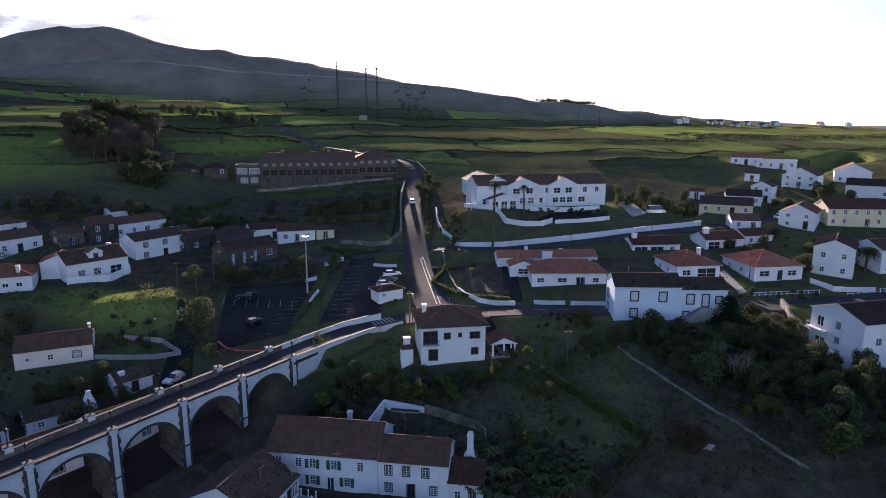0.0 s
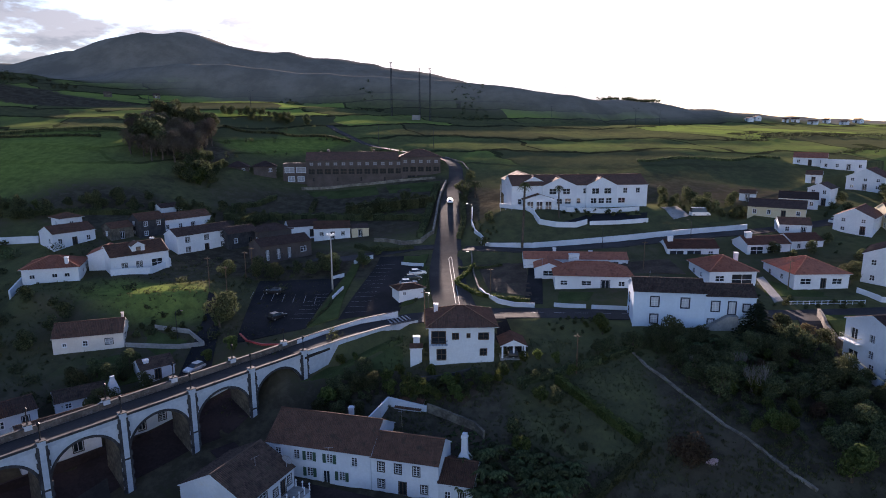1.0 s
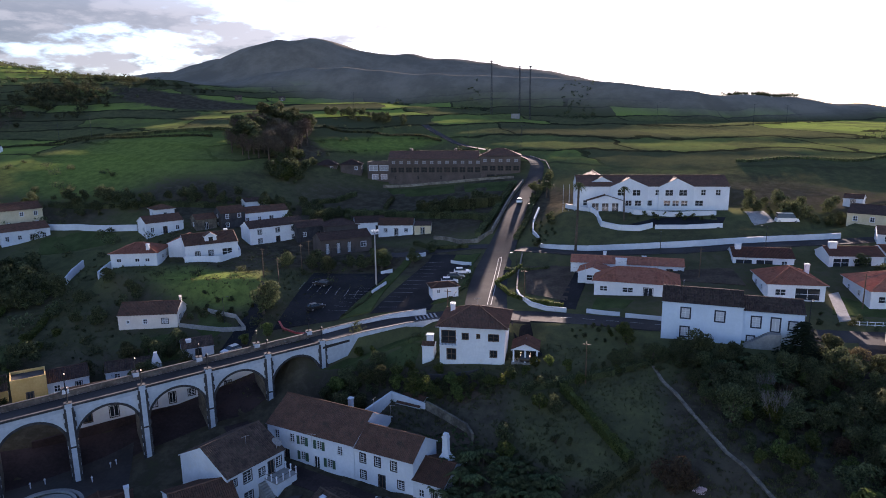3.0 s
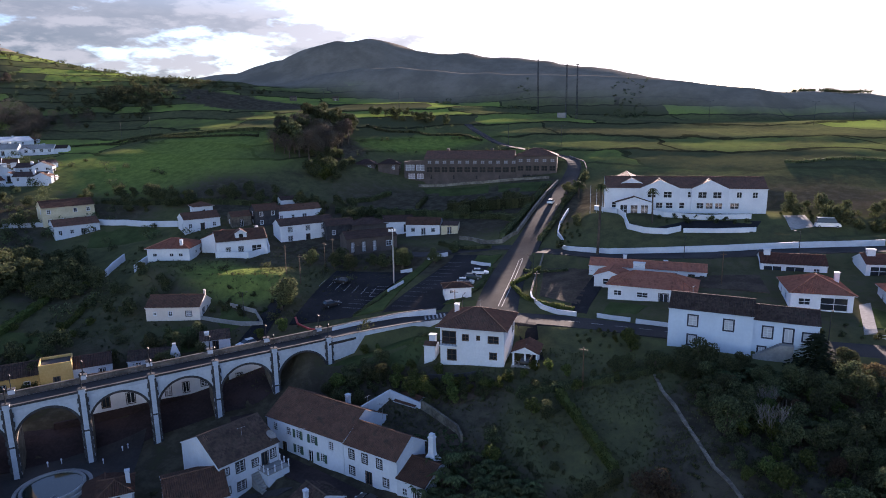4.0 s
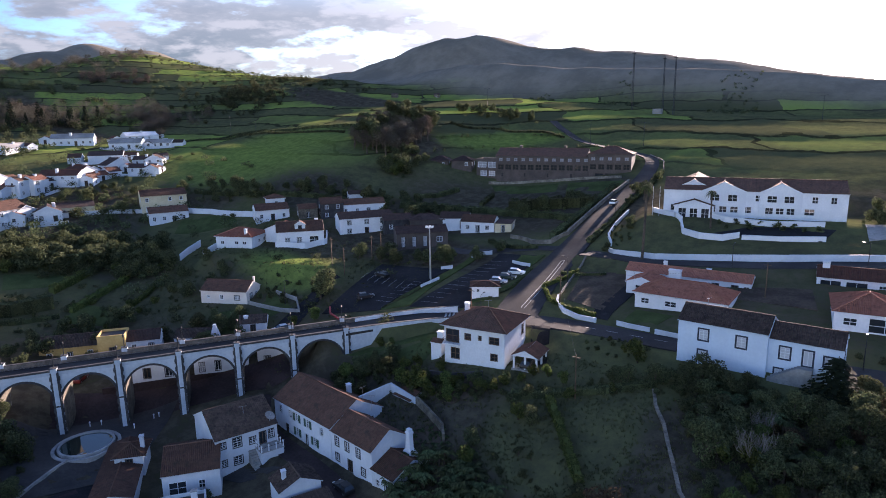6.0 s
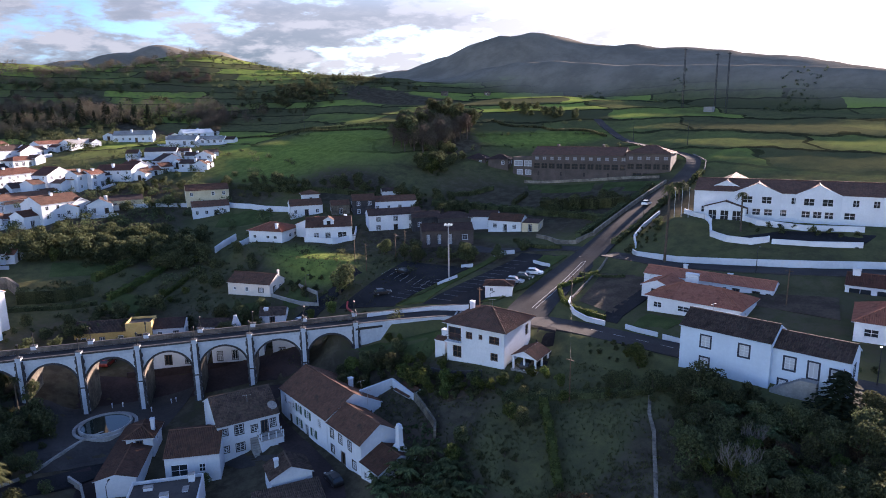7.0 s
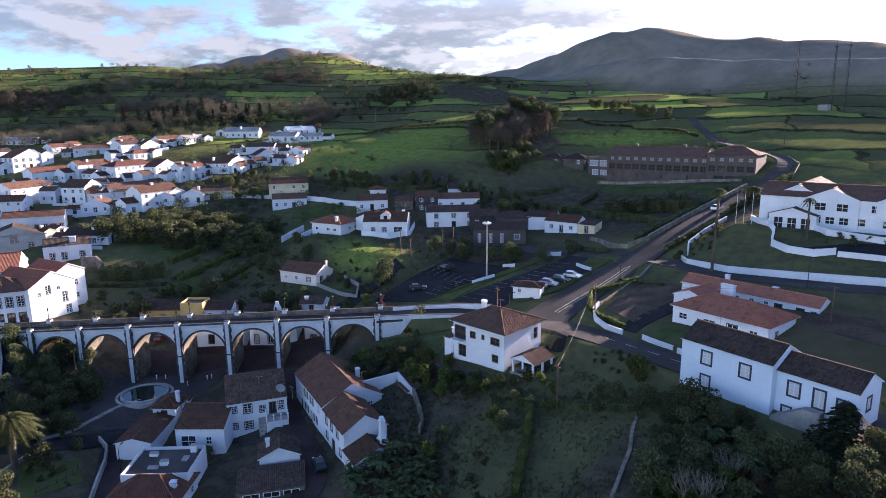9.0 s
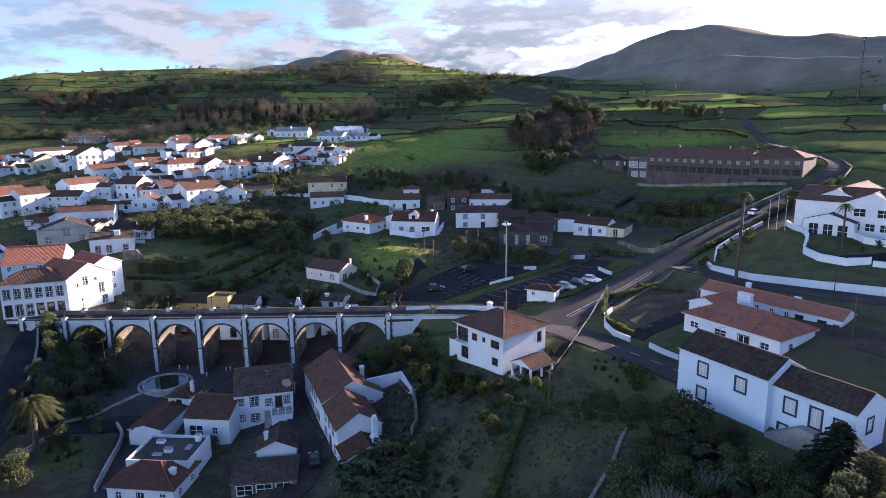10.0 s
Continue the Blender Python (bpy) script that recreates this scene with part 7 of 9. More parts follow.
STREET_EDGE = [
    (-271.9, 171.6, 56, 19.0, 3.6, "gable", "G", "W", 9), (-248.4, 185.4, 44, 15.0, 3.0, "gable", "G", "W", 9),
    (-270.2, 207.4, 84, 17.0, 2.8, "gable", "B", "W", 8), (-241.6, 198.6, 40, 13.0, 2.3, "gable", "G", "W", 7),
    (-223.1, 162.6, 52, 14.0, 3.0, "gable", "D", "L", 7), (-200.8, 168.2, 45, 10.1, 2.9, "gable", "D", "L", 6),
    (-201.5, 157.6, 92, 11.4, 3.1, "gabley", "D", "W", 7), (-191.2, 160.6, 30, 11.6, 2.5, "gable", "D", "L", 6),
    (-203.1, 143.4, 94, 9.6, 3.6, "gabley", "R", "W", 7), (-195.5, 147.2, 93, 11.8, 2.2, "gable", "R", "L", 6),
    (-202.9, 177.2, 69, 5.9, 2.0, "gable", "D", "L", 5)
]
TOWN_TILES = {"R": (TILE_RUSSET, "a red tile roof"), "T": (TILE, "a brown tile roof"), "D": (TILE_DARK, "a dark tile roof"), "G": (CONCRETE, "a pale sheet roof"), "B": (BLUE_SHEET, "a pale blue sheet roof")}
TOWN_WALLS = {"L": (LIME, "whitewashed"), "W": (WHITE, "bright white"), "C": (CREAM, "cream"), "P": (PINK, "pink")}
for x, y, rot, w, h, roof, tl, wl, d in STREET_LOW + STREET_MIDDLE + STREET_HIGH + STREET_UPPER + STREET_EDGE:
    rnd = random.Random(int(x * 3 + y))
    wall, tone = TOWN_WALLS[wl]
    tiles, cover = TOWN_TILES[tl]
    house(x, y, rot, w, d, h, roof, None, wall, tiles, label="%s village house with %s" % (tone, cover), tiled=False, group="village houses", chimneys=[(rnd.uniform(-0.3, 0.3) * w, d * rnd.uniform(0.25, 0.6), 0.9, 0.8, 0.6)] if rnd.random() < 0.7 else (), style="sash" if rnd.random() < 0.4 else "plain")
    a = radians(rot)
    if rnd.random() < 0.55:
        wall_line([(x + u * math.cos(a) + 3.2 * math.sin(a), y + u * math.sin(a) - 3.2 * math.cos(a)) for u in (-w * 0.7, 0, w * 0.7)], rnd.uniform(0.8, 1.6), 0.3, LIME, None, "white garden wall before a village house", 1.5)
    for side in ((-1, 1) if rnd.random() < 0.5 else (rnd.choice((-1, 1)),)):
        back = rnd.uniform(1, 4)
        off = side * (w * 0.5 + 2.4)
        house(x + off * math.cos(a) - back * math.sin(a), y + off * math.sin(a) + back * math.cos(a), rot + rnd.choice((0, 0, 90)), rnd.uniform(4.5, 6.5), rnd.uniform(5, 7), h * rnd.uniform(0.55, 0.85), rnd.choice(("gable", "gabley")), None, rnd.choice((LIME, LIME, WHITE)), rnd.choice((TILE, TILE_RUSSET, TILE_DARK)), label="small whitewashed village house joined to its neighbour", tiled=False, group="village houses")
# long house with a dressed front, old gabled hall and the house with a broad chimney
house(-161, 59.8, 78, 17.8, 8, 5.6, "gable", 1.6, LIME, TILE, wins=rows("front", (1.6, 4.2, 6.8, 9.4, 12, 14.6, 16.6), 0.3, 1.1, 2.6, "sash"), label="white street front with tall dark doorways", tiled=False)
house(-147.2, 53.1, 84, 16.6, 10, 4.6, "gabley", 3.0, surface("grey_plaster", (0.3, 0.29, 0.27), (0.45, 0.44, 0.42), 0.9, 2, 0.3, 0.2), TILE_OLD, wins=[("front", 8.3, 2.6, 1.8, 2.4, "sash"), ("front", 3, 0.4, 1.4, 2.0, "sash"), ("front", 12.5, 0.4, 1.4, 2.0, "sash")], label="grey weathered gabled village hall", tiled=False)
house(-125.3, 64.5, 80, 12.2, 9, 4.6, "gable", 1.6, LIME, TILE_OLD, wins=rows("front", (2.2, 5.2, 9.8), 0.4, 1.3, 2.2, "sash"), chimneys=[(1.5, 2.2, 1.6, 1.2, 0.6)], label="white house with a broad chimney on a stone terrace", tiled=False)
# the large white building at the end of the bridge
house(-83.9, 44.2, 77, 13.5, 9, 7.9, "hip", 2.6, LIME, TILE, z=-6.0, deep=5, trim=BASALT, style="sash", wins=rows("front", (1.3, 3.5, 5.7, 7.9, 10.1, 12.3), 4.4, 1.25, 2.3, "sash") + rows("front", (1.3, 3.5, 5.7, 7.9, 10.1, 12.3), 0.2, 1.35, 2.7, "door"), label="large white two-storey building with dark stone window frames", category="building")
house(-84.4, 56.2, 120, 11.5, 14, 8.2, "gabley", 3.0, LIME, TILE_RED, z=-6.0, deep=5, wins=[("front", 4.6, 6.0, 1.0, 1.9, "sash"), ("front", 2.4, 5.8, 0.8, 1.0, "plain"), ("front", 8.6, 3.2, 1.1, 2.4, "sash"), ("front", 7.2, 6.4, 0.8, 0.9, "plain"), ("front", 9.2, 0.4, 1.1, 1.8, "sash")], label="tall white sunlit house with a red tile roof", category="house")
house(-92.4, 60.7, 115, 8, 12, 9.6, "gabley", 2.0, LIME, TILE_RED, z=-6.6, deep=5, label="white rear house with green balcony", wins=rows("front", (2.2, 5.6), 5.8, 0.9, 1.5, "plain") + rows("front", (2.2, 5.6), 2.6, 0.9, 1.3, "plain"))
house(-104, 44, 77, 14, 14, 8.6, "gable", 3.4, LIME, TILE_RED, z=-5.6, deep=5, label="white hall with a long orange tile roof", tiled=False)

# ---- walls, fences and terraces ----
wall_line([(-25.3, 109.2), (-19.5, 115.2), (-13, 121.2), (-6.5, 125.2)], 0, 0.45, BRIDGE_WASH, BASALT, "white retaining wall carrying the street", 5.0, "retaining_wall", tops=[-1.9, -1.3, -0.8, -0.3])
wall_line([(-30.6, 113.1), (-25, 119.2), (-18.5, 125.0), (-11.2, 128.4)], 0, 0.35, LIME, BASALT, "white parapet wall along the street", 1.2, "parapet_wall", tops=[-1.95, -1.35, -0.55, 0.4])
wall_line([(2.3, 164.8), (3.3, 155.0), (4.8, 146.4), (5.6, 142.6)], 0.5, 0.35, FIELD_STONE, None, "low stone kerb wall along the road", 1.0, "stone_wall")
wall_line([(5.6, 142.6), (6.9, 139.4), (9.6, 136.5), (13.6, 134.8), (17.8, 134.3)], 0.9, 0.3, LIME, LIME, "curved low white wall round a dug garden")
wall_line([(21.9, 134.5), (25.5, 133.8), (28.6, 133.5)], 0.8, 0.25, LIME, LIME)
wall_line([(29.7, 133.1), (33.3, 132.5), (37.4, 131.9)], 0.8, 0.25, LIME, LIME)
wall_line([(4.3, 173.3), (7.2, 170.7), (11.8, 169.4), (18.5, 167.9), (31.7, 169.7), (45.7, 173.2), (57.9, 177.0), (78.4, 183.9)], [0.9, 1.0, 1.2, 1.3, 1.4, 1.4, 1.4, 1.3], 0.35, LIME, LIME, "long white wall along the upper road", 1.2)
wall_line([(0.6, 198.6), (1.1, 186.5), (2.4, 179.0), (5.0, 174.6)], 0.9, 0.3, LIME, LIME, "white wall at the bend of the road")
wall_line([(19.3, 184.6), (20.7, 181.3), (25.2, 178.7), (30.8, 178.2), (33.9, 180.4)], 1.3, 0.35, WHITE, WHITE, "curved white terrace wall below the entrance")
wall_line([(34.6, 179.6), (42.6, 180.7), (51.3, 183.8)], 1.0, 0.35, WHITE, WHITE, "straight white terrace wall")
wall_line([(23.5, 195.2), (25.0, 190.4), (28.9, 187.8), (39.2, 188.2), (50.2, 191.5)], 1.2, 0.35, WHITE, WHITE, "curved white wall before the long building")
wall_line([(9.3, 194.0), (13.1, 190.1), (16.8, 187.6)], 1.1, 0.3, WHITE, WHITE, "white terrace wall with flagpoles")
wall_line([(-140.3, 146.9), (-131.0, 150.8), (-110.8, 153.1)], 1.8, 0.35, LIME, None, "white field wall between the cottages")
wall_line([(-166.1, 113.0), (-156.8, 129.5), (-150.6, 137.3)], 1.4, 0.35, LIME, None, "white field wall between the houses")
wall_line([(-103.8, 121.2), (-106.0, 124.9), (-108.6, 131.2)], 2.0, 0.35, LIME, None, "white garden wall on the bank")
wall_line([(-81.2, 137.5), (-74.4, 142.6), (-73.0, 149.8), (-77.9, 154.8)], 1.6, 0.3, WHITE, None, "white terrace wall under the chalet")
wall_line([(-63.5, 113.6), (-53.8, 115.3), (-49.0, 117.0), (-53.7, 120.4), (-61.0, 120.3)], 0.9, 0.3, CONCRETE, None, "grey curved garden wall round a lawn")
wall_line([(-10.8, 96.5), (-8.6, 102.7), (-1.6, 101.4)], 0, 0.35, LIME, None, "high white garden wall", 1.5, tops=[-8.2, -7.3, -8.1])
wall_line([(-1.6, 101.4), (2.5, 99.6), (6.9, 97.4), (8.4, 95.6)], 1.5, 0.4, RUBBLE, None, "rough stone garden wall", 2.0, "stone_wall")
wall_line([(6.5, 110.4), (1.5, 108.6), (-3.6, 108.0)], 1.2, 0.35, BASALT, None, "dark stone garden wall below the white house", 1.5, "stone_wall")
wall_line([(35.3, 115.5), (36.8, 111.9), (39.3, 108.0), (41.3, 103.6), (43.1, 99.8), (45.3, 95.0), (47.5, 92.2), (49.3, 89.2), (51.3, 86.2), (54.0, 83.0)], 0.22, 0.5, FIELD_STONE, None, "low pale stone edging winding down the slope", 0.5, "field_wall")
wall_line([(-17.7, 51.3), (-24.5, 53.6), (-30.5, 55.9), (-34.9, 57.0), (-38.5, 56.4)], 1.1, 0.35, CONCRETE, None, "curved grey wall beside the lane")
wall_line([(-38.8, 46.4), (-35.7, 42.0), (-31.9, 38.0)], 0.9, 0.35, CONCRETE, None, "low grey wall round the park")
wall_line([(-43.7, 47.6), (-44.7, 52.7), (-47.3, 61.7), (-47.6, 65.6)], 0.45, 0.4, CONCRETE, None, "low kerb wall of the square")
wall_line([(-79.5, 44.5), (-70, 44.2), (-61, 43.2), (-52, 41)], 0.9, 0.4, CONCRETE, None, "grey retaining wall of the descending street", 6)
wall_line([(73.4, 128.6), (72.3, 123.1), (72.0, 118.3), (72.4, 115.6)], 1.7, 0.5, FIELD_STONE, None, "rough stone retaining wall of a drive", 2, "stone_wall")
wall_line([(87.2, 142.0), (89.9, 137.6), (99.0, 137.0)], 1.0, 0.3, WHITE, WHITE, "white garden wall along the street")
wall_line([(-28.1, 159.7), (-26.2, 161.6), (-23.8, 163.3)], 1.0, 0.3, LIME, None, "short white wall at the parking place")
wall_line([(-26.5, 178.0), (-18.1, 175.4), (-12.6, 175.9), (-9.6, 180.0), (-10.2, 192.8), (-10.9, 204.7), (-11.2, 216.0), (-10.6, 229.0)], [0.9, 1.1, 1.2, 1.2, 1.1, 1.1, 1.1, 1.0], 0.55, FIELD_STONE, None, "pale field stone wall along the climbing road", 1, "stone_wall")
wall_line([(-2.0, 231.0), (-3.4, 243.0), (-6.2, 252.0), (-14.0, 260.5)], 0.5, 0.25, FIELD_STONE, None, "pale wall on the outside of the road's bend", 1)
wall_line([(-62.8, 224.6), (-46.0, 231.0), (-30.0, 233.6), (-15.0, 234.2)], 0.9, 0.5, FIELD_STONE, None, "low stone terrace wall before the lodge", 1.5, "stone_wall")
wall_line([(-27.7, 136.8), (-26.8, 143.0)], 0.9, 0.3, LIME, None, "short white wall on the grass bank")
wall_line([(-31.0, 149.6), (-28.8, 151.8)], 0.9, 0.3, LIME, None, "short white wall above the lower parking place")
wall_line([(-15.6, 160.0), (-9.6, 158.1)], 0.7, 0.3, LIME, LIME, "white kerb wall of the grass island")
wall_line([(-117.6, 66.6), (-116.0, 70.4), (-110.0, 71.0)], 3.0, 0.6, FIELD_STONE, None, "round rubble terrace under the village houses", 2, "stone_wall")


wall_line([(-95.3, 123.2), (-97.7, 130.3), (-100.7, 137.9)], 2.0, 0.35, LIME, None, "white garden wall stepping down the bank", 2)
wall_line([(-43.3, 121.5), (-41.2, 119.5), (-37.3, 118.3), (-32.8, 118.6)], 0.3, 0.4, surface("red_kerb_paint", (0.3, 0.03, 0.03), (0.42, 0.06, 0.05), 0.6), None, "curved red painted kerb of the parking place", 0.5, "kerb", category="kerb")


def fence(points, height, gap, label, mat=None):
    """A picket fence: rails and upright pales, each a part."""
    p = np.array(points, dtype=float)
    s = np.concatenate([[0], np.cumsum(np.hypot(*np.diff(p, axis=0).T))])
    root = thing("fence", pose(p[0][0], p[0][1], gz(*p[0])), label, "fence")
    o = Vector((p[0][0], p[0][1], gz(*p[0])))
    pale = Shape().box(-0.05, -0.04, -0.3, 0.05, 0.04, height).mesh("post", mat or WHITE)
    k = int(s[-1] / gap)
    spots = []
    for i in range(k + 1):
        x, y = np.interp(s[-1] * i / k, s, p[:, 0]), np.interp(s[-1] * i / k, s, p[:, 1])
        spots.append(Vector((x, y, gz(x, y))) - o)
        part("post", pale, root, m=pose(*spots[-1]))
    for z in (height * 0.35, height * 0.9):
        r = Shape()
        for a, b in zip(spots, spots[1:]):
            r.rod(a + Vector((0, 0, z)), b + Vector((0, 0, z)), 0.05, 4)
        part("rail", r.mesh("rail", mat or WHITE), root)


fence([(69.7, 135.2), (76.9, 135.8), (86.2, 136.5)], 1.0, 1.2, "white post and rail garden fence")
fence([(91.8, 135.3), (101.1, 136.4)], 1.0, 1.2, "white post and rail garden fence")
fence([(-27.3, 45.3), (-29.2, 50.4), (-31.5, 51.8)], 1.0, 1.5, "dark iron park railing", DARK_METAL)

# ---- carport, terrace and bottle chimney ----
def carport():
    root = thing("carport", pose(10.9, 113.4, -3.6, 0, 0, 8), "open carport with a tiled gable roof on posts", "carport")
    r = RoofShape()
    v = Vector((2.4, 0, 1.1)).normalized()
    for f in (1, -1):
        r.sheet([(0, 0), (5.8, 0), (5.8, 2.9), (0, 2.9)], (2.3 + f * 2.6, 2.8 - f * 2.9, 2.35), (0, f, 0), (-f * v.x, 0, v.z), True)
    part("roof", r.mesh("roof", [TILE, WHITE]), root)
    g = Shape()
    g.face((0, 0, 2.35), (4.6, 0, 2.35), (2.3, 0, 3.45)).face((4.6, 0.12, 2.35), (0, 0.12, 2.35), (2.3, 0.12, 3.45))
    gable_mesh = g.mesh("gable", WHITE)
    for y in (0.0, 5.5):
        part("gable", gable_mesh, root, m=pose(0, y, 0))
    post = Shape().box(-0.15, -0.15, -1, 0.15, 0.15, 2.4).mesh("post", WHITE)
    for x, y in ((0.2, 0.15), (4.4, 0.15), (4.4, 2.8), (4.4, 5.4), (2.3, 0.15)):
        part("post", post, root, m=pose(x, y, 0))
    part("floor_slab", Shape().box(-0.2, -0.2, -2, 4.7, 5.8, 0.02).mesh("floor_slab", CONCRETE), root)
    t = thing("garden_oven", pose(-3.9, 112.2, -3.7, 0, 0, 8), "white garden oven block with a tiled lean-to", "oven")
    part("body", Shape().box(-2.2, 0, -2, 0, 2.6, 2.0).mesh("body", WHITE), t)
    part("chimney", Shape().box(-1.6, 1.4, 2.0, -0.4, 2.4, 3.6).box(-1.7, 1.3, 3.6, -0.3, 2.5, 3.75).mesh("chimney", WHITE), t)
    lid = RoofShape()
    lid.sheet([(0, 0), (2.5, 0), (2.5, 1.5), (0, 1.5)], (-2.35, -0.15, 2.02), (1, 0, 0), (0, 0.94, 0.34), True)
    part("roof", lid.mesh("roof", [TILE, WHITE]), t)
    b = thing("bottle_chimney", pose(5.6, 90.4, -12.6, 0, 0, -9), "tall whitewashed bottle-shaped kitchen chimney", "chimney")
    s = Shape()
    rings = [(-2.5, 1.15, 0.9), (1.4, 1.1, 0.85), (2.4, 0.5, 0.42), (4.8, 0.42, 0.36), (4.85, 0.52, 0.46), (5.1, 0.52, 0.46), (5.15, 0.4, 0.34), (5.6, 0.36, 0.3)]
    for z, a, c in rings:
        s.v += [(-a, -c, z), (a, -c, z), (a, c, z), (-a, c, z)]
    for i in range(len(rings) - 1):
        for k in range(4):
            s.f.append((4 * i + k, 4 * i + (k + 1) % 4, 4 * i + 4 + (k + 1) % 4, 4 * i + 4 + k)); s.m.append(0)
    s.f.append(tuple(range(len(s.v) - 4, len(s.v)))); s.m.append(0)
    part("body", s.mesh("body", LIME), b)


carport()
# outside stair of the long white house
stair = thing("outside_stair", pose(54.4, 121.8, 0.4, 0, 0, -1), "pale stone outside stair rising to the door", "stair")
for k in range(12):
    part("step", Shape().box(-4.3 + 0.34 * k, 0.7, -2.5, -3.96 + 0.34 * k, 2.0, 0.21 * (k + 1)).mesh("step", CONCRETE), stair)
part("landing", Shape().box(-0.22, 0.7, -2.5, 1.6, 2.0, 2.56).mesh("landing", CONCRETE), stair)

# ---- round pool on the square ----
PALE_STONE = surface("pale_worn_stone", (0.24, 0.24, 0.23), (0.42, 0.42, 0.41), 0.85, 2.5, 0.4, 0.2, fleck=(0.14, 0.15, 0.13))
pool = thing("round_pool", pose(-50.2, 67.0, -16.5), "round shallow pool with stepped pale stone rims", "pool")
def ring(r0, r1, z, name, mat):
    s = Shape()
    n = 48
    for i in range(n):
        a, b = 2 * math.pi * i / n, 2 * math.pi * (i + 1) / n
        for ra, za, rb, zb in ((r0, z, r1, z), (r1, z, r1, -0.6), (r0, -0.6, r0, z)):
            s.face((ra * math.cos(a), ra * math.sin(a), za), (rb * math.cos(a), rb * math.sin(a), zb), (rb * math.cos(b), rb * math.sin(b), zb), (ra * math.cos(b), ra * math.sin(b), za))
    part(name, s.mesh(name, mat), pool)
ring(5.05, 5.6, 0.22, "outer_rim", PALE_STONE)
ring(4.25, 4.65, 0.5, "inner_rim", PALE_STONE)
part("water", Shape().tube(0, 0, [(0.2, 4.22), (0.32, 4.22)], 48).mesh("water", WATER), pool)


# ---- lamps, poles and masts ----
def lamp_post(x, y, h, arms=1, turn=0, label="slim dark street lamp", z=None, steel=None):
    steel = steel or DARK_METAL
    root = thing("street_lamp", pose(x, y, gz(x, y) if z is None else z, 0, 0, turn), label, "street lamp", "street lamps")
    part("pole", Shape().tube(0, 0, [(-0.5, 0.1), (0.1, 0.1), (h, 0.05)], 8).mesh("pole", steel), root)
    for k in range(arms):
        a = 2 * math.pi * k / arms
        d = Vector((math.cos(a), math.sin(a), 0))
        arm = Shape().rod((0, 0, h - 0.05), tuple(d * 1.1 + Vector((0, 0, h + 0.2))), 0.035)
        part("arm", arm.mesh("arm", steel), root)
        head = Shape().box(1.0, -0.12, h + 0.14, 1.55, 0.12, h + 0.26, 0, pose(0, 0, 0, 0, 0, math.degrees(a)))
        part("head", head.mesh("head", LAMP_GLASS if steel is METAL else steel), root)


def wood_pole(x, y, h, cross=True, turn=0):
    root = thing("utility_pole", pose(x, y, gz(x, y), 0, 0, turn), "weathered wooden utility pole with a cross arm", "utility pole", "utility poles")
    part("pole", Shape().tube(0, 0, [(-0.5, 0.13), (h, 0.09)], 7).mesh("pole", TIMBER), root)
    if cross:
        part("cross_arm", Shape().box(-0.7, -0.05, h - 0.5, 0.7, 0.05, h - 0.38).mesh("cross_arm", TIMBER), root)
    return Vector((x, y, gz(x, y) + h - 0.35))


def high_mast():
    root = thing("floodlight_mast", pose(-29.3, 142.8, gz(-29.3, 142.8)), "tall steel floodlight mast over the parking place", "floodlight mast")
    part("pole", Shape().tube(0, 0, [(-0.5, 0.26), (0.2, 0.24), (13.2, 0.12)], 10).mesh("pole", METAL), root)
    part("crown_ring", Shape().tube(0, 0, [(13.0, 0.7), (13.12, 0.7)], 12).mesh("crown_ring", METAL), root)
    head = Shape().box(-0.25, -0.2, 13.12, 0.25, 0.2, 13.5).mesh("floodlight", LAMP_GLASS)
    for k in range(6):
        part("floodlight", head, root, m=pose(0.8 * math.cos(k * math.pi / 3), 0.8 * math.sin(k * math.pi / 3), 0, 0, 0, 60 * k))


high_mast()
for x, y, h, arms, turn in ((-24.4, 57.3, 5.5, 1, 140), (-55, 118, 6, 1, 0), (-4.5, 127.2, 5, 1, 90), (3.4, 152, 6, 1, 180), (-45, 150, 6, 1, 0), (1, 187, 5.5, 1, 180), (36, 164, 5, 1, 90), (62, 131.5, 6, 1, 270), (60, 172, 5, 1, 200), (95, 130.5, 6, 1, 270)):
    lamp_post(x, y, h, arms, turn)
for (x, y), h in (((33.3, 338.9), 10), ((51.5, 459.7), 11), ((96.9, 379.6), 9), ((-111.8, 302.6), 9), ((-19.7, 269.7), 9), ((77.2, 346.7), 10), ((-229.9, 233.9), 11), ((-193.0, 354.3), 9), ((-44.5, 276.3), 9), ((-216.5, 239.7), 10)):
    lamp_post(x, y, h, 2, 0, "tall dark double-armed floodlight pole in the fields", steel=DARK_METAL)
A1 = wood_pole(*(24.4, 110.1), 7.5)
wood_pole(*(-5.0, 124.4), 7)
A3 = wood_pole(*(-52.1, 135.7), 7.5)
A4 = wood_pole(*(-55.8, 135.0), 7.5)
A5 = wood_pole(*(8.1, 138.3), 7)
A6 = wood_pole(*(44.4, 153.8), 7)
A7 = wood_pole(*(-51.7, 149.9), 7.5)
A8 = wood_pole(*(-51.9, 146.3), 7.5)
wood_pole(*(73.2, 142.6), 7)


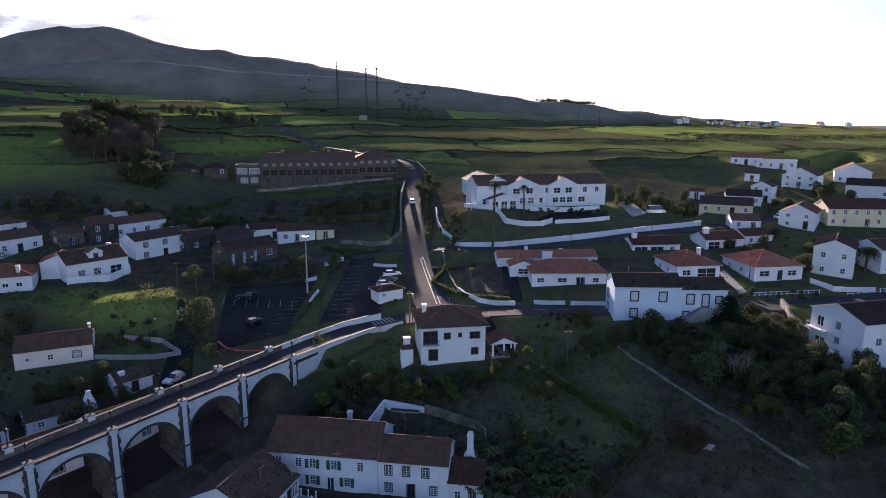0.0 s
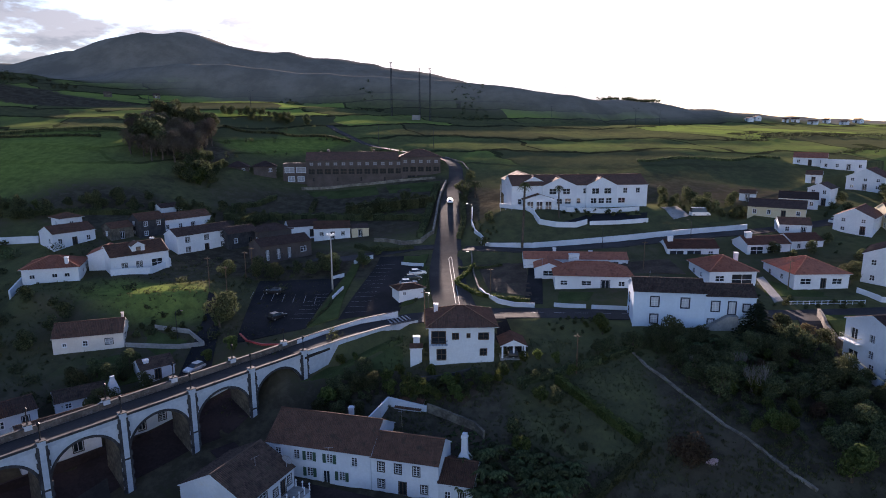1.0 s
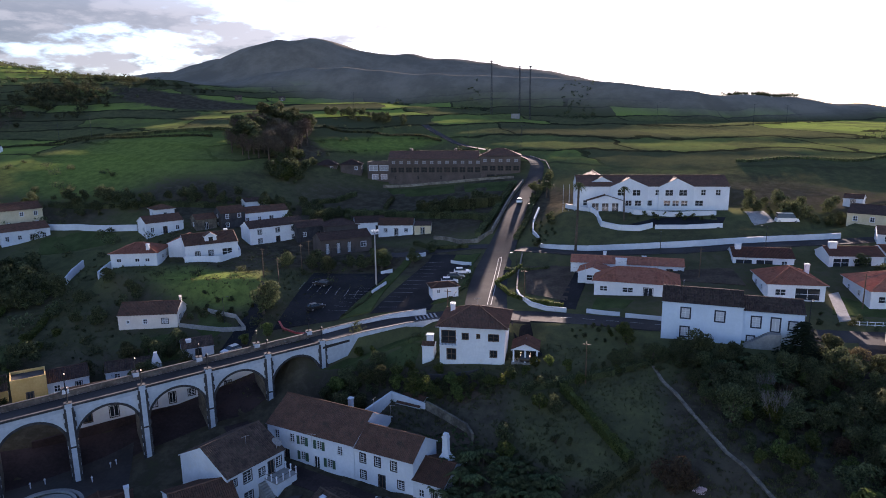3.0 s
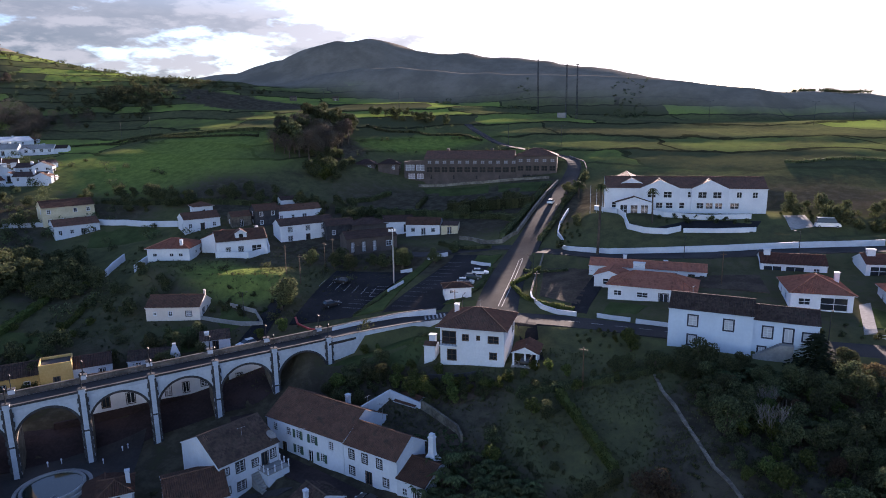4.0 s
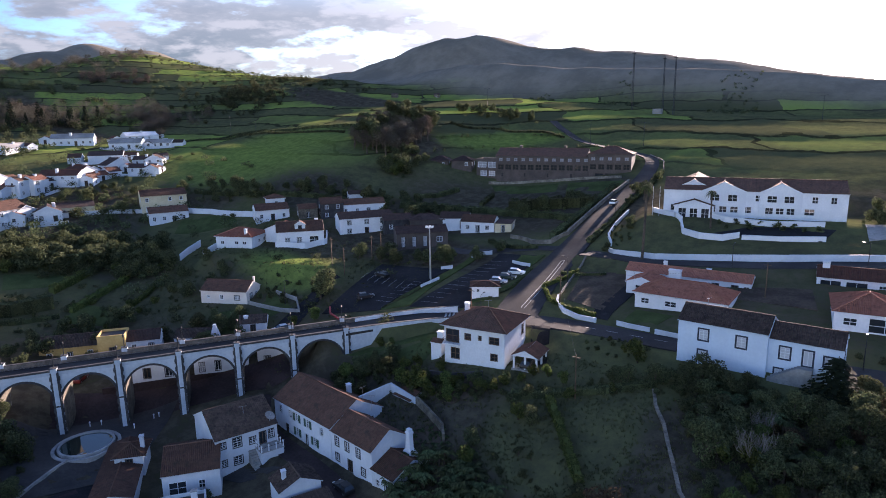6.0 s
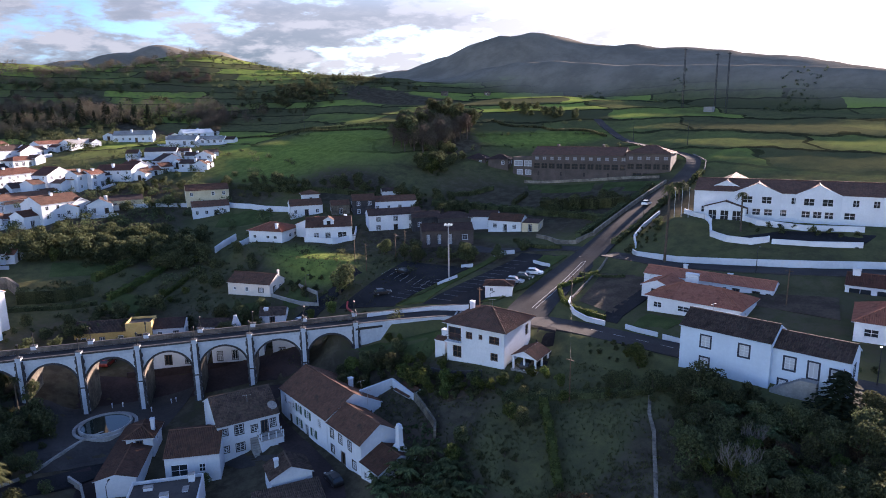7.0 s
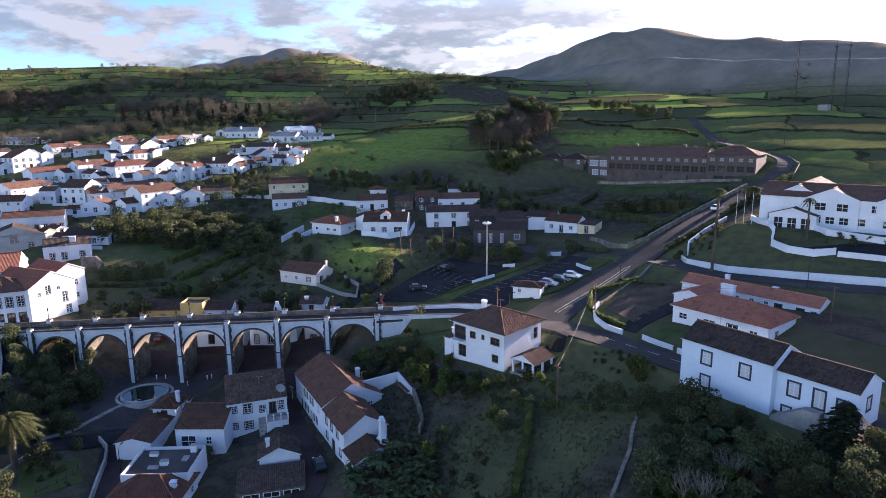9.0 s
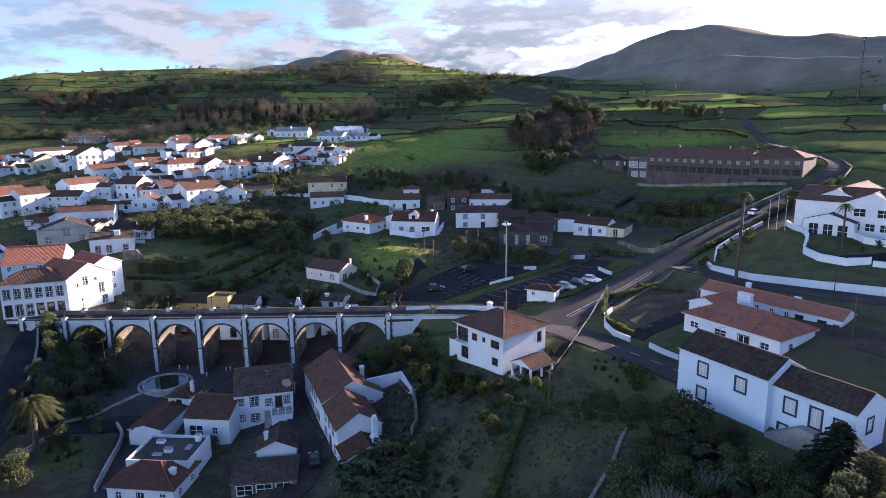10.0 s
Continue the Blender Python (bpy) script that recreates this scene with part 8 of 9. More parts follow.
def wire(a, b, sag=0.8, r=0.012):
    s = Shape()
    pts = [a.lerp(b, t) - Vector((0, 0, 4 * sag * t * (1 - t))) for t in np.linspace(0, 1, 11)]
    side = Vector((b.y - a.y, a.x - b.x, 0)).normalized() * r
    for p in pts:
        s.v += [tuple(p + side), tuple(p - side), tuple(p + Vector((0, 0, 1.6 * r)))]
    for i in range(len(pts) - 1):
        for k in range(3):
            s.f.append((3 * i + k, 3 * i + (k + 1) % 3, 3 * i + 3 + (k + 1) % 3, 3 * i + 3 + k))
            s.m.append(0)
    tagged(new("overhead_wire", s.mesh("overhead_wire", DARK_METAL)), "thin sagging overhead wire between poles", "wire")


wire(A1, A5)
wire(A3, A4)
wire(A5, A6)
wire(A7, A8)
wire(A6, Vector((24, 143, 5)))


def mast(x, y, h, wide, label):
    root = thing("radio_mast", pose(x, y, gz(x, y)), label, "radio mast", "radio masts")
    corners = [(wide * math.cos(a), wide * math.sin(a)) for a in (0.3, 2.39, 4.49)]
    for cx, cy in corners:
        part("leg", Shape().rod((cx, cy, -0.5), (cx * 0.5, cy * 0.5, h), 0.11, 5).mesh("leg", DARK_METAL), root)
    b = Shape()
    k = int(h / 1.6)
    for i in range(k):
        z0, z1 = h * i / k, h * (i + 1) / k
        for (ax, ay), (bx, by) in zip(corners, corners[1:] + corners[:1]):
            f0, f1 = 1 - 0.5 * z0 / h, 1 - 0.5 * z1 / h
            b.rod((ax * f0, ay * f0, z0), (bx * f1, by * f1, z1), 0.05, 3)
            b.rod((ax * f0, ay * f0, z0), (bx * f0, by * f0, z0), 0.05, 3)
    part("bracing", b.mesh("bracing", DARK_METAL), root)
    part("aerial", Shape().rod((0, 0, h), (0, 0, h + 2), 0.06, 4).box(-0.9, -0.1, h - 0.6, 0.9, 0.1, h - 0.3).mesh("aerial", DARK_METAL), root)


mast(-50.2, 340.5, 27.5, 0.55, "dark lattice radio mast on the ridge")
mast(-35.4, 341.5, 26.5, 0.5, "slim lattice radio mast on the ridge")
mast(-29.6, 340, 27, 0.5, "dark lattice radio mast on the ridge")
house(-37, 338, 0, 4, 3, 2.0, "flat", wall=CONCRETE, label="small grey equipment hut by the masts", wins=[], tiled=False)


# ---- vehicles ----
CAR_PAINT = {}
def paint(name, c):
    if name not in CAR_PAINT:
        CAR_PAINT[name] = surface("car_" + name, tuple(v * 0.92 for v in c), c, 0.3, 3, 0.4, 0.0, metal=0.2, spec=0.6)
    return CAR_PAINT[name]


WHEELS = []


def car(x, y, turn, colour, kind="car", z=None):
    """A parked car: body with rounded flanks, glass house, wheels, lights."""
    L, W, H0, H1 = (4.2, 1.75, 0.95, 1.48) if kind == "car" else (5.6, 2.0, 1.25, 2.5)
    root = thing("car" if kind == "car" else "van", pose(x, y, (gz(x, y) + 0.09) if z is None else z, 0, 0, turn), "parked %s %s with dark windows" % (colour[0], "hatchback car" if kind == "car" else "passenger van"), "car" if kind == "car" else "van", "vehicles")
    mat = paint(colour[0], colour[1])
    low = [(-L / 2, 0.45), (-L / 2 + 0.05, 0.75), (-L / 2 + 0.15, H0), (L / 2 - 1.15, H0), (L / 2 - 0.25, H0 - 0.2), (L / 2, 0.6), (L / 2 - 0.02, 0.3), (-L / 2 + 0.05, 0.25)]
    roof_line = [(-L / 2 + 0.2, H0), (-L / 2 + 0.55, H1 - 0.06), (-L / 2 + 0.9, H1), (L / 2 - 2.1, H1), (L / 2 - 1.15, H0)] if kind == "car" else [(-L / 2 + 0.1, H0), (-L / 2 + 0.25, H1 - 0.06), (-L / 2 + 0.6, H1), (L / 2 - 1.6, H1), (L / 2 - 0.75, H0)]

    def loft(line, w0, w1, name, m):
        s = Shape()
        n = len(line)
        zs = [p[1] for p in line]
        for sg in (-1, 1):
            for px, pz in line:
                k = (pz - min(zs)) / (max(zs) - min(zs))
                s.v.append((px, sg * (w0 + (w1 - w0) * k) / 2, pz))
        for i in range(n):
            j = (i + 1) % n
            s.f.append((i, j, n + j, n + i)); s.m.append(0)
        s.f.append(tuple(range(n - 1, -1, -1))); s.m.append(0)
        s.f.append(tuple(range(n, 2 * n))); s.m.append(0)
        return part(name, s.mesh(name, m), root)

    loft(low, W, W * 0.97, "body", mat)
    loft(roof_line, W * 0.95, W * 0.72, "window", PANE)
    top = roof_line[1:4]
    s = Shape()
    s.box(top[0][0] + 0.05, -W * 0.37, H1 - 0.05, top[2][0] + 0.05, W * 0.37, H1 + 0.02)
    part("roof", s.mesh("roof", mat), root)
    if not WHEELS:
        w = Shape()
        w.tube(0, 0, [(-0.11, 0.27), (-0.09, 0.31), (0.09, 0.31), (0.11, 0.27)], 14)
        r = Shape().tube(0, 0, [(-0.115, 0.18), (0.115, 0.18)], 10)
        WHEELS.extend((w.mesh("wheel", RUBBER, True), r.mesh("rim", METAL)))
    for px in (-L / 2 + 0.75, L / 2 - 0.8):
        for sg in (-1, 1):
            wh = part("wheel", WHEELS[0], root, m=pose(px, sg * (W / 2 - 0.1), 0.31, 90, 0, 0))
            part("rim", WHEELS[1], wh)
    for sg in (-1, 1):
        part("headlight", Shape().box(L / 2 - 0.22, sg * W * 0.33 - 0.17, 0.62, L / 2 - 0.02, sg * W * 0.33 + 0.17, 0.76).mesh("headlight", LAMP_GLASS), root)


SILVER, BLACK, WHITE_C, RED_C = ("silver", (0.5, 0.51, 0.53)), ("black", (0.015, 0.015, 0.018)), ("white", (0.75, 0.75, 0.75)), ("red", (0.2, 0.02, 0.015))
car(-10.3, 152.6, 18, WHITE_C)
car(-11.0, 149.4, 18, ("dark green", (0.02, 0.04, 0.03)))
car(-11.6, 146.2, 18, SILVER)
car(-12.2, 143.4, 198, ("grey", (0.1, 0.1, 0.11)))
car(-42.6, 139.6, 175, BLACK)
car(-37.5, 127.8, 60, BLACK)
car(-47.5, 109.8, 250, SILVER)
car(-7.2, 207.5, 95, WHITE_C)
car(12.9, 115.6, 98, BLACK, z=-3.55)
car(-1.5, 82.6, 165, BLACK)
car(102.5, 184.6, 15, WHITE_C)
car(67.5, 191.2, 8, WHITE_C, "van")
car(*(-70.5, 75.9), 130, RED_C)

for x, y in ((-57.3, 71.0), (-56.1, 72.6), (-49.7, 80.6), (-50.0, 79.7), (-54.1, 58.6), (-49.4, 75.4)):
    b = thing("square_post", pose(x, y, gz(x, y)), "small white post on the paved square", "post", "square posts")
    part("shaft", Shape().tube(0, 0, [(-0.2, 0.09), (0.75, 0.07), (0.8, 0.16), (0.95, 0.16), (1.1, 0.05)], 8).mesh("shaft", WHITE), b)
for x, y, z, h, turn in ((-4.6, 93.0, -7.2, 2.2, 30), (-8.5, 95.0, -7.0, 1.8, 80), (-14, 84, -8.5, 1.6, 10), (3.0, 118.0, 5.0, 1.6, 40), (40, 127, 8.8, 1.8, 70), (20, 149, 6.4, 1.6, 0), (-24.5, 82.0, -9.4, 1.5, 60)):
    aerial(x, y, z, h, turn)

# flagpoles by the terrace
for k in range(3):
    px, py = 9.5 + 1.6 * k, 186.5 + 0.5 * k
    f = thing("flagpole", pose(px, py, gz(px, py)), "slim white flagpole on the terrace", "flagpole", "flagpoles")
    part("pole", Shape().tube(0, 0, [(-0.5, 0.06), (7.5, 0.035)], 6).mesh("pole", WHITE), f)
    part("finial", Shape().tube(0, 0, [(7.5, 0.03), (7.58, 0.09), (7.68, 0.03)], 6).mesh("finial", METAL), f)

# stepped entrance wall of the long building
wall_line([(17.2, 187.2), (19.4, 184.8)], 1.4, 0.3, WHITE, WHITE, "short white pier wall at the entrance steps")
# vents and skylights on the flat roof
for dx, dy, w, d, h, name in ((-2.6, 6.6, 1.3, 0.8, 0.5, "roof_vent"), (0.2, 3.6, 1.2, 0.9, 0.7, "roof_vent"), (-1.2, 2.6, 1.6, 0.7, 0.2, "skylight"), (3.0, 5.2, 0.8, 1.4, 0.15, "skylight"), (3.6, 7.6, 0.9, 0.8, 1.2, "roof_vent")):
    m = pose(-14.0, 60.4, -19.4, 0, 0, 55) @ pose(dx, dy, 3.9)
    v = thing(name, m, "pale box-shaped vent on the flat roof" if name == "roof_vent" else "pale skylight on the flat roof", "roof vent" if name == "roof_vent" else "skylight")
    part("box", Shape().box(-w / 2, -d / 2, -0.05, w / 2, d / 2, h).mesh("box", WHITE), v)
    part("lid", Shape().box(-w / 2 - 0.06, -d / 2 - 0.06, h + 0.004, w / 2 + 0.06, d / 2 + 0.06, h + 0.08).mesh("lid", CONCRETE), v)

# ---- hedges ----
# lighter leaf colour stands in for sunlight on this hedge's top
hedge([(20.8, 108.0), (25.5, 102.6), (29.6, 97.3), (32.8, 93.4)], 1.5, 1.1, LEAF_GOLD, label="rough overgrown field hedge")
hedge([(33.6, 92.6), (30.2, 89.6), (27.0, 86.6), (23.5, 83.5)], 1.3, 1.4, label="overgrown hedge at the foot of the field")
hedge([(13.9, 107.5), (20.9, 109.9), (28.4, 113.0), (35.2, 116.6)], 1.0, 1.6, label="overgrown bank at the top of the field")
hedge([(-0.5, 156.8), (5.9, 156.4), (10.5, 157.6)], 0.6, 0.6, LEAF, "low clipped garden hedge")
hedge([(-76.1, 188.2), (-63.6, 195.5), (-48.3, 198.4), (-32.4, 197.2), (-19.4, 194.9), (-12.5, 191.5)], 1.8, 2.2, label="long clipped dark hedge below the lodge")
hedge([(-40.9, 202.5), (-24.4, 205.5), (-12.5, 206.0)], 3.4, 3.0, label="tall clipped dark hedge of the lodge garden", density=20, size=0.2)
hedge([(-53.0, 203.8), (-54.4, 214.0)], 1.2, 1.4, label="clipped garden hedge of the lodge")
hedge([(-76.9, 196.7), (-71.0, 202.9), (-68.1, 212.3)], 1.4, 1.6, label="clipped hedge beside the lodge lawn")
hedge([(-13.2, 178.0), (-12.8, 192.8), (-13.2, 206.0), (-13.6, 226.0)], 1.6, 1.8, label="rough dark hedge behind the roadside wall")
hedge([(-1.8, 176.0), (-1.4, 190.0), (-2.8, 204.0), (-2.4, 222.0), (-3.0, 240.0)], 1.0, 1.4, label="rough hedge along the climbing road")
hedge([(-8.9, 135.9), (-7.0, 143.9), (-8.3, 156.5)], 0.3, 0.5, LEAF, "low planting along the kerb")
hedge([(3.4, 158.2), (-0.4, 147.4), (4.4, 141.0), (9.2, 137.6), (16.8, 136.2)], 0.9, 0.7, LEAF_GOLD, "clipped garden hedge behind the curved white wall")
hedge([(-107.1, 69.7), (-104.0, 77.0), (-103.5, 85.7)], 3.2, 3.0, LEAF, "tall clipped garden hedge with a flat top")
hedge([(-103.5, 65.8), (-99.5, 75.8), (-97.5, 84.5)], 1.0, 1.2, LEAF, "clipped hedge above the garden path")
hedge([(-97.9, 87.4), (-101.4, 95.4), (-105.7, 105.1), (-120.2, 118.6)], 1.4, 1.6, LEAF_GOLD, "terrace hedge winding up the bank")
hedge([(-110.0, 88.6), (-113.8, 96.0), (-119.2, 103.7)], 1.8, 1.8, LEAF_GOLD, "sunlit hedge along a garden terrace")
hedge([(-88.5, 94.1), (-91.9, 103.4), (-96.9, 112.1)], 1.0, 1.2, LEAF_GOLD, "sunlit hedge on the garden bank")
hedge([(-14.0, 170.7), (-19.7, 170.0), (-31.1, 173.5)], 1.0, 1.0, label="dark hedge at the street corner")
hedge([(-29.9, 124.8), (-27.6, 132.9), (-27.4, 143.9)], 0.35, 0.6, LEAF, "low planted strip between the parking places")
for a, b in (((-238.6, 229.2), (-141.4, 229.4)), ((-107.9, 267.7), (-60.1, 279.9)), ((59.0, 252.4), (120.8, 267.0)), ((-263.7, 201.0), (-218.4, 247.3))):
    run = [(a[0] + (b[0] - a[0]) * q + 2.5 * math.sin(9 * q + a[0]), a[1] + (b[1] - a[1]) * q + 4 * q * (1 - q) + 2.2 * math.sin(13 * q + b[1])) for q in np.linspace(0, 1, 13)]
    hedge(run, 0.8, 0.9, label="dark hedgerow between pastures", density=8, size=0.3)

# ---- trees and bushes ----
BROAD_T, GOLD_T, SHRUB_T = ["broad%d" % k for k in range(5)], ["gold%d" % k for k in range(3)], ["shrub%d" % k for k in range(4)]
scatter(BROAD_T + GOLD_T[:2] + ["russet1"], 65, 101, 13, 9, 34, 0.5, 0.85, 1, -30, 2.8)
scatter(BROAD_T + SHRUB_T + SHRUB_T, 46.5, 110, 4.5, 8, 34, 0.5, 0.85, 64, 20, 1.7)
scatter(SHRUB_T + GOLD_T[:1], 51, 97, 4, 8, 26, 0.6, 1.1, 69, 25, 1.6)
scatter(SHRUB_T + SHRUB_T + GOLD_T[:1], 26, 124, 6, 2.2, 18, 0.35, 0.6, 65, 4, 1.3)
scatter(SHRUB_T + BROAD_T[:1], 30, 115, 7, 2, 14, 0.5, 0.8, 66, 25, 1.6)
scatter(SHRUB_T + SHRUB_T + GOLD_T, 3, 106, 8, 3, 26, 0.5, 0.9, 67, 12, 1.3)
scatter(SHRUB_T + BROAD_T[:2], -14, 106.5, 6, 3.5, 22, 0.5, 0.8, 68, 35, 1.5)
plant("broad3", 46.5, 101.5, 1.0)
plant("twig0", 52.3, 102.5, 1.15)
plant("twig1", 44.8, 110.4, 0.7)
plant("russet0", 38.6, 88.4, 1.1)
plant("gold0", 59.0, 84.6, 1.7)
plant("russet1", 66.5, 118.5, 0.8)
plant("twig0", 52.0, 109.5, 0.8)
plant("cedar", 59.2, 121.7, 0.95, stretch=0.72)
plant("gold1", 14.2, 92.8, 0.9)
plant("broad4", -48.6, 123.6, 1.3)
plant("broad1", -32.3, 153.5, 0.9)
plant("shrub2", -23.5, 167.4, 1.9)
plant("gold2", -42.9, 116.1, 0.9)
scatter(BROAD_T + SHRUB_T, 76, 90, 18, 9, 36, 0.6, 1.0, 2, -14, 2.8)
scatter(SHRUB_T + BROAD_T[:1], 45, 117, 9, 3, 16, 0.6, 1.0, 3, -5, 1.8)
scatter(BROAD_T, 82, 72, 20, 9, 10, 0.6, 1.0, 4, 0, 3.2)
scatter(SHRUB_T, 12, 107, 9, 5, 12, 0.6, 1.1, 5, 0, 1.8)
scatter(SHRUB_T + GOLD_T, -3, 106.5, 6, 2.5, 12, 0.6, 1.1, 6, 10, 1.5)
scatter(BROAD_T, -16, 102, 6, 4.5, 7, 0.5, 0.75, 7, 50, 2.6)
for (x, y), key, k in (((-19.8, 101.8), "gold0", 1.25), ((-19.6, 112.4), "gold1", 0.6), ((-16.8, 113.0), "gold2", 0.5), ((-9.9, 108.5), "gold1", 0.7), ((-7.6, 109.8), "gold0", 0.7), ((30.5, 121.7), "gold0", 1.2), ((13.0, 96.6), "shrub0", 1.5), ((14.9, 93.3), "gold2", 0.7), ((20.3, 103.0), "broad1", 0.5), ((17.7, 103.3), "gold1", 0.8), ((62.8, 120.3), "broad3", 0.8), ((-33.6, 107.7), "gold0", 0.8), ((5.6, 171.0), "shrub1", 1.4), ((-25.4, 158.3), "broad0", 0.75), ((-32.6, 153.3), "broad2", 0.7), ((-46.3, 112.6), "gold2", 0.7), ((-23.9, 40.6), "broad1", 1.1), ((-33.6, 47.3), "broad3", 0.85), ((-53.7, 53.4), "broad0", 0.95), ((-54.6, 57.8), "broad2", 0.9), ((-60.5, 49.3), "broad4", 0.7), ((-37.4, 52.7), "shrub2", 1.2), ((-24.8, 72.1), "broad1", 0.62), ((-19.4, 69.9), "broad3", 0.5), ((-73.6, 46.7), "broad1", 0.9), ((-78.5, 75.4), "shrub3", 0.8)):
    plant(key, x, y, k)
plant("palm_date", -36.2, 43.2, 1.3)
for (x, y), key, k in (((-63.6, 51.4), "broad1", 0.8), ((-55.9, 54.5), "broad3", 0.75), ((-59.5, 57.9), "broad0", 0.85), ((-54.5, 48.4), "broad4", 0.8), ((-68.3, 54.4), "broad2", 0.7), ((-58.4, 43.9), "broad0", 0.7), ((-67.6, 46.5), "broad3", 0.75)):
    plant(key, x, y, k)
plant("palm_mid", *(-63.4, 56.5), 0.75)
plant("palm_mid", *(-60.1, 57.2), 0.6)
plant("palm_tall", 15.6, 166.8, 1.12)
plant("palm_mid", 26.4, 184.6, 1.05)
plant("palm_date", *(0.7, 211.6), 0.75)
plant("palm_date", *(104.0, 148.2), 0.8)
# grove below the long house
scatter(BROAD_T[:2] + SHRUB_T + SHRUB_T + GOLD_T[:1] + ["russet0"], 59, 108, 11, 9, 60, 0.5, 0.95, 41, -20, 2.0)
scatter(BROAD_T + SHRUB_T, 47, 115.5, 13, 4, 30, 0.45, 0.75, 42, -4, 1.7)
scatter(SHRUB_T + BROAD_T[:2], 72, 112, 12, 8, 26, 0.5, 0.85, 44, 0, 2.4)
scatter(SHRUB_T, 14, 92, 12, 4, 22, 0.5, 0.9, 45, 15, 1.8)
scatter(SHRUB_T + GOLD_T, 20, 112, 10, 3, 10, 0.4, 0.7, 46, 8, 2.0)
# square and park
scatter(BROAD_T + SHRUB_T, -58, 52, 16, 7, 34, 0.5, 0.85, 47, -12, 2.2)
scatter(SHRUB_T + BROAD_T, -50, 42, 10, 3, 12, 0.5, 0.8, 48, -14, 2.2)
scatter(SHRUB_T + BROAD_T[:2], -82, 72, 14, 8, 26, 0.5, 0.85, 49, 50, 2.2)
scatter(SHRUB_T + BROAD_T, -62, 100, 10, 6, 20, 0.45, 0.8, 50, 45, 2.2)
scatter(SHRUB_T + GOLD_T, -63, 50, 8, 3, 12, 0.6, 1.0, 8, 20, 1.6)
scatter(SHRUB_T, -33, 48, 7, 3, 10, 0.5, 0.9, 9, 20, 1.6)
# gully and gardens behind the bridge
scatter(BROAD_T + BROAD_T + GOLD_T[:1], -131, 99, 30, 11, 62, 0.75, 1.25, 10, 68, 3.2)
scatter(BROAD_T + GOLD_T, -107, 112, 10, 6, 16, 0.6, 1.0, 61, 40, 2.6)
scatter(BROAD_T + SHRUB_T, -84, 86, 9, 5, 18, 0.45, 0.8, 63, 60, 2.0)
scatter(SHRUB_T + GOLD_T, -95, 90, 18, 10, 12, 0.5, 0.9, 11, 40, 3.4)
scatter(SHRUB_T + BROAD_T, -84, 114, 8, 10, 10, 0.5, 0.8, 12, 0, 2.2)
scatter(SHRUB_T, -60, 122, 12, 5, 14, 0.6, 1.1, 13, 20, 2.0)
scatter(BROAD_T + SHRUB_T, -45, 152, 14, 5, 18, 0.5, 0.85, 14, 25, 2.6)
scatter(BROAD_T + SHRUB_T, -85, 186, 22, 5, 26, 0.5, 0.85, 15, 20, 2.8)
scatter(BROAD_T + SHRUB_T, -105, 176, 12, 4, 14, 0.5, 0.8, 16, 15, 2.6)
scatter(BROAD_T + SHRUB_T + GOLD_T[:1], -140, 162, 24, 6, 26, 0.5, 0.9, 71, 12, 2.6)
scatter(BROAD_T + SHRUB_T, -66, 186, 16, 4, 16, 0.45, 0.8, 72, 22, 2.4)
hedge([(-150, 158), (-128, 164), (-108, 170), (-92, 178)], 1.4, 1.6, label="dark hedge along the foot of the meadow")
hedge([(-204, 236), (-176, 238), (-150, 239), (-132, 236)], 1.2, 1.4, label="dark hedge along the top of the meadow")
scatter(["tall0", "tall1", "bare0", "bare1", "bare2", "bare0"], -114, 230, 14, 22, 56, 0.8, 1.25, 17, 12, 3.6, True)
scatter(BROAD_T + SHRUB_T, -96, 215, 8, 14, 22, 0.6, 1.0, 31, 20, 2.6)
scatter(GOLD_T, -94, 208, 4, 5, 7, 1.0, 1.6, 18, 0, 2.4)
scatter(BROAD_T, -100, 290, 22, 5, 20, 0.5, 0.8, 19, 8, 3.0)
scatter(SHRUB_T + BROAD_T, -30, 205, 14, 8, 18, 0.5, 0.9, 20, 30, 3.0)
scatter(SHRUB_T + BROAD_T[:1], -3, 222, 3, 14, 18, 0.45, 0.75, 21, 0, 2.0)
scatter(SHRUB_T + SHRUB_T + BROAD_T[:1], 5, 180, 4, 8, 18, 0.4, 0.65, 22, 0, 1.8)
scatter(SHRUB_T, 40, 188, 14, 2, 12, 0.6, 1.0, 23, 12, 2.0)
scatter(BROAD_T + SHRUB_T, 70, 200, 14, 9, 24, 0.5, 0.8, 24, 0, 2.6)
scatter(SHRUB_T + BROAD_T, 90, 160, 14, 14, 20, 0.5, 0.8, 25, 0, 3.0)
scatter(SHRUB_T, 70, 136, 16, 2.5, 14, 0.5, 0.8, 26, 0, 2.0)
scatter(SHRUB_T + BROAD_T, 125, 200, 25, 14, 24, 0.5, 0.9, 27, 0, 3.5)
scatter(BROAD_T + SHRUB_T, -165, 130, 16, 16, 22, 0.5, 0.9, 29, 0, 3.4)
for k in range(20):
    plant("pine%d" % (k % 2), -352 + 1.9 * k + 5 * math.sin(k * 2.1), 122 + 4.4 * k, 0.75 + 0.35 * abs(math.sin(k * 1.3)))
join_far_plants()


def banana(x, y, k):
    """A banana plant: a short stem and long drooping split leaves."""
    rnd = random.Random(int(x * 17 + y * 29))
    root = thing("banana_plant", pose(x, y, gz(x, y) - 0.1, 0, 0, rnd.uniform(0, 360)) @ Matrix.Diagonal((k, k, k, 1)), "banana plant with long drooping leaves", "banana plant", "banana grove")
    part("stem", BANANA[0], root)
    part("leaves", BANANA[rnd.randint(1, 2)], root)


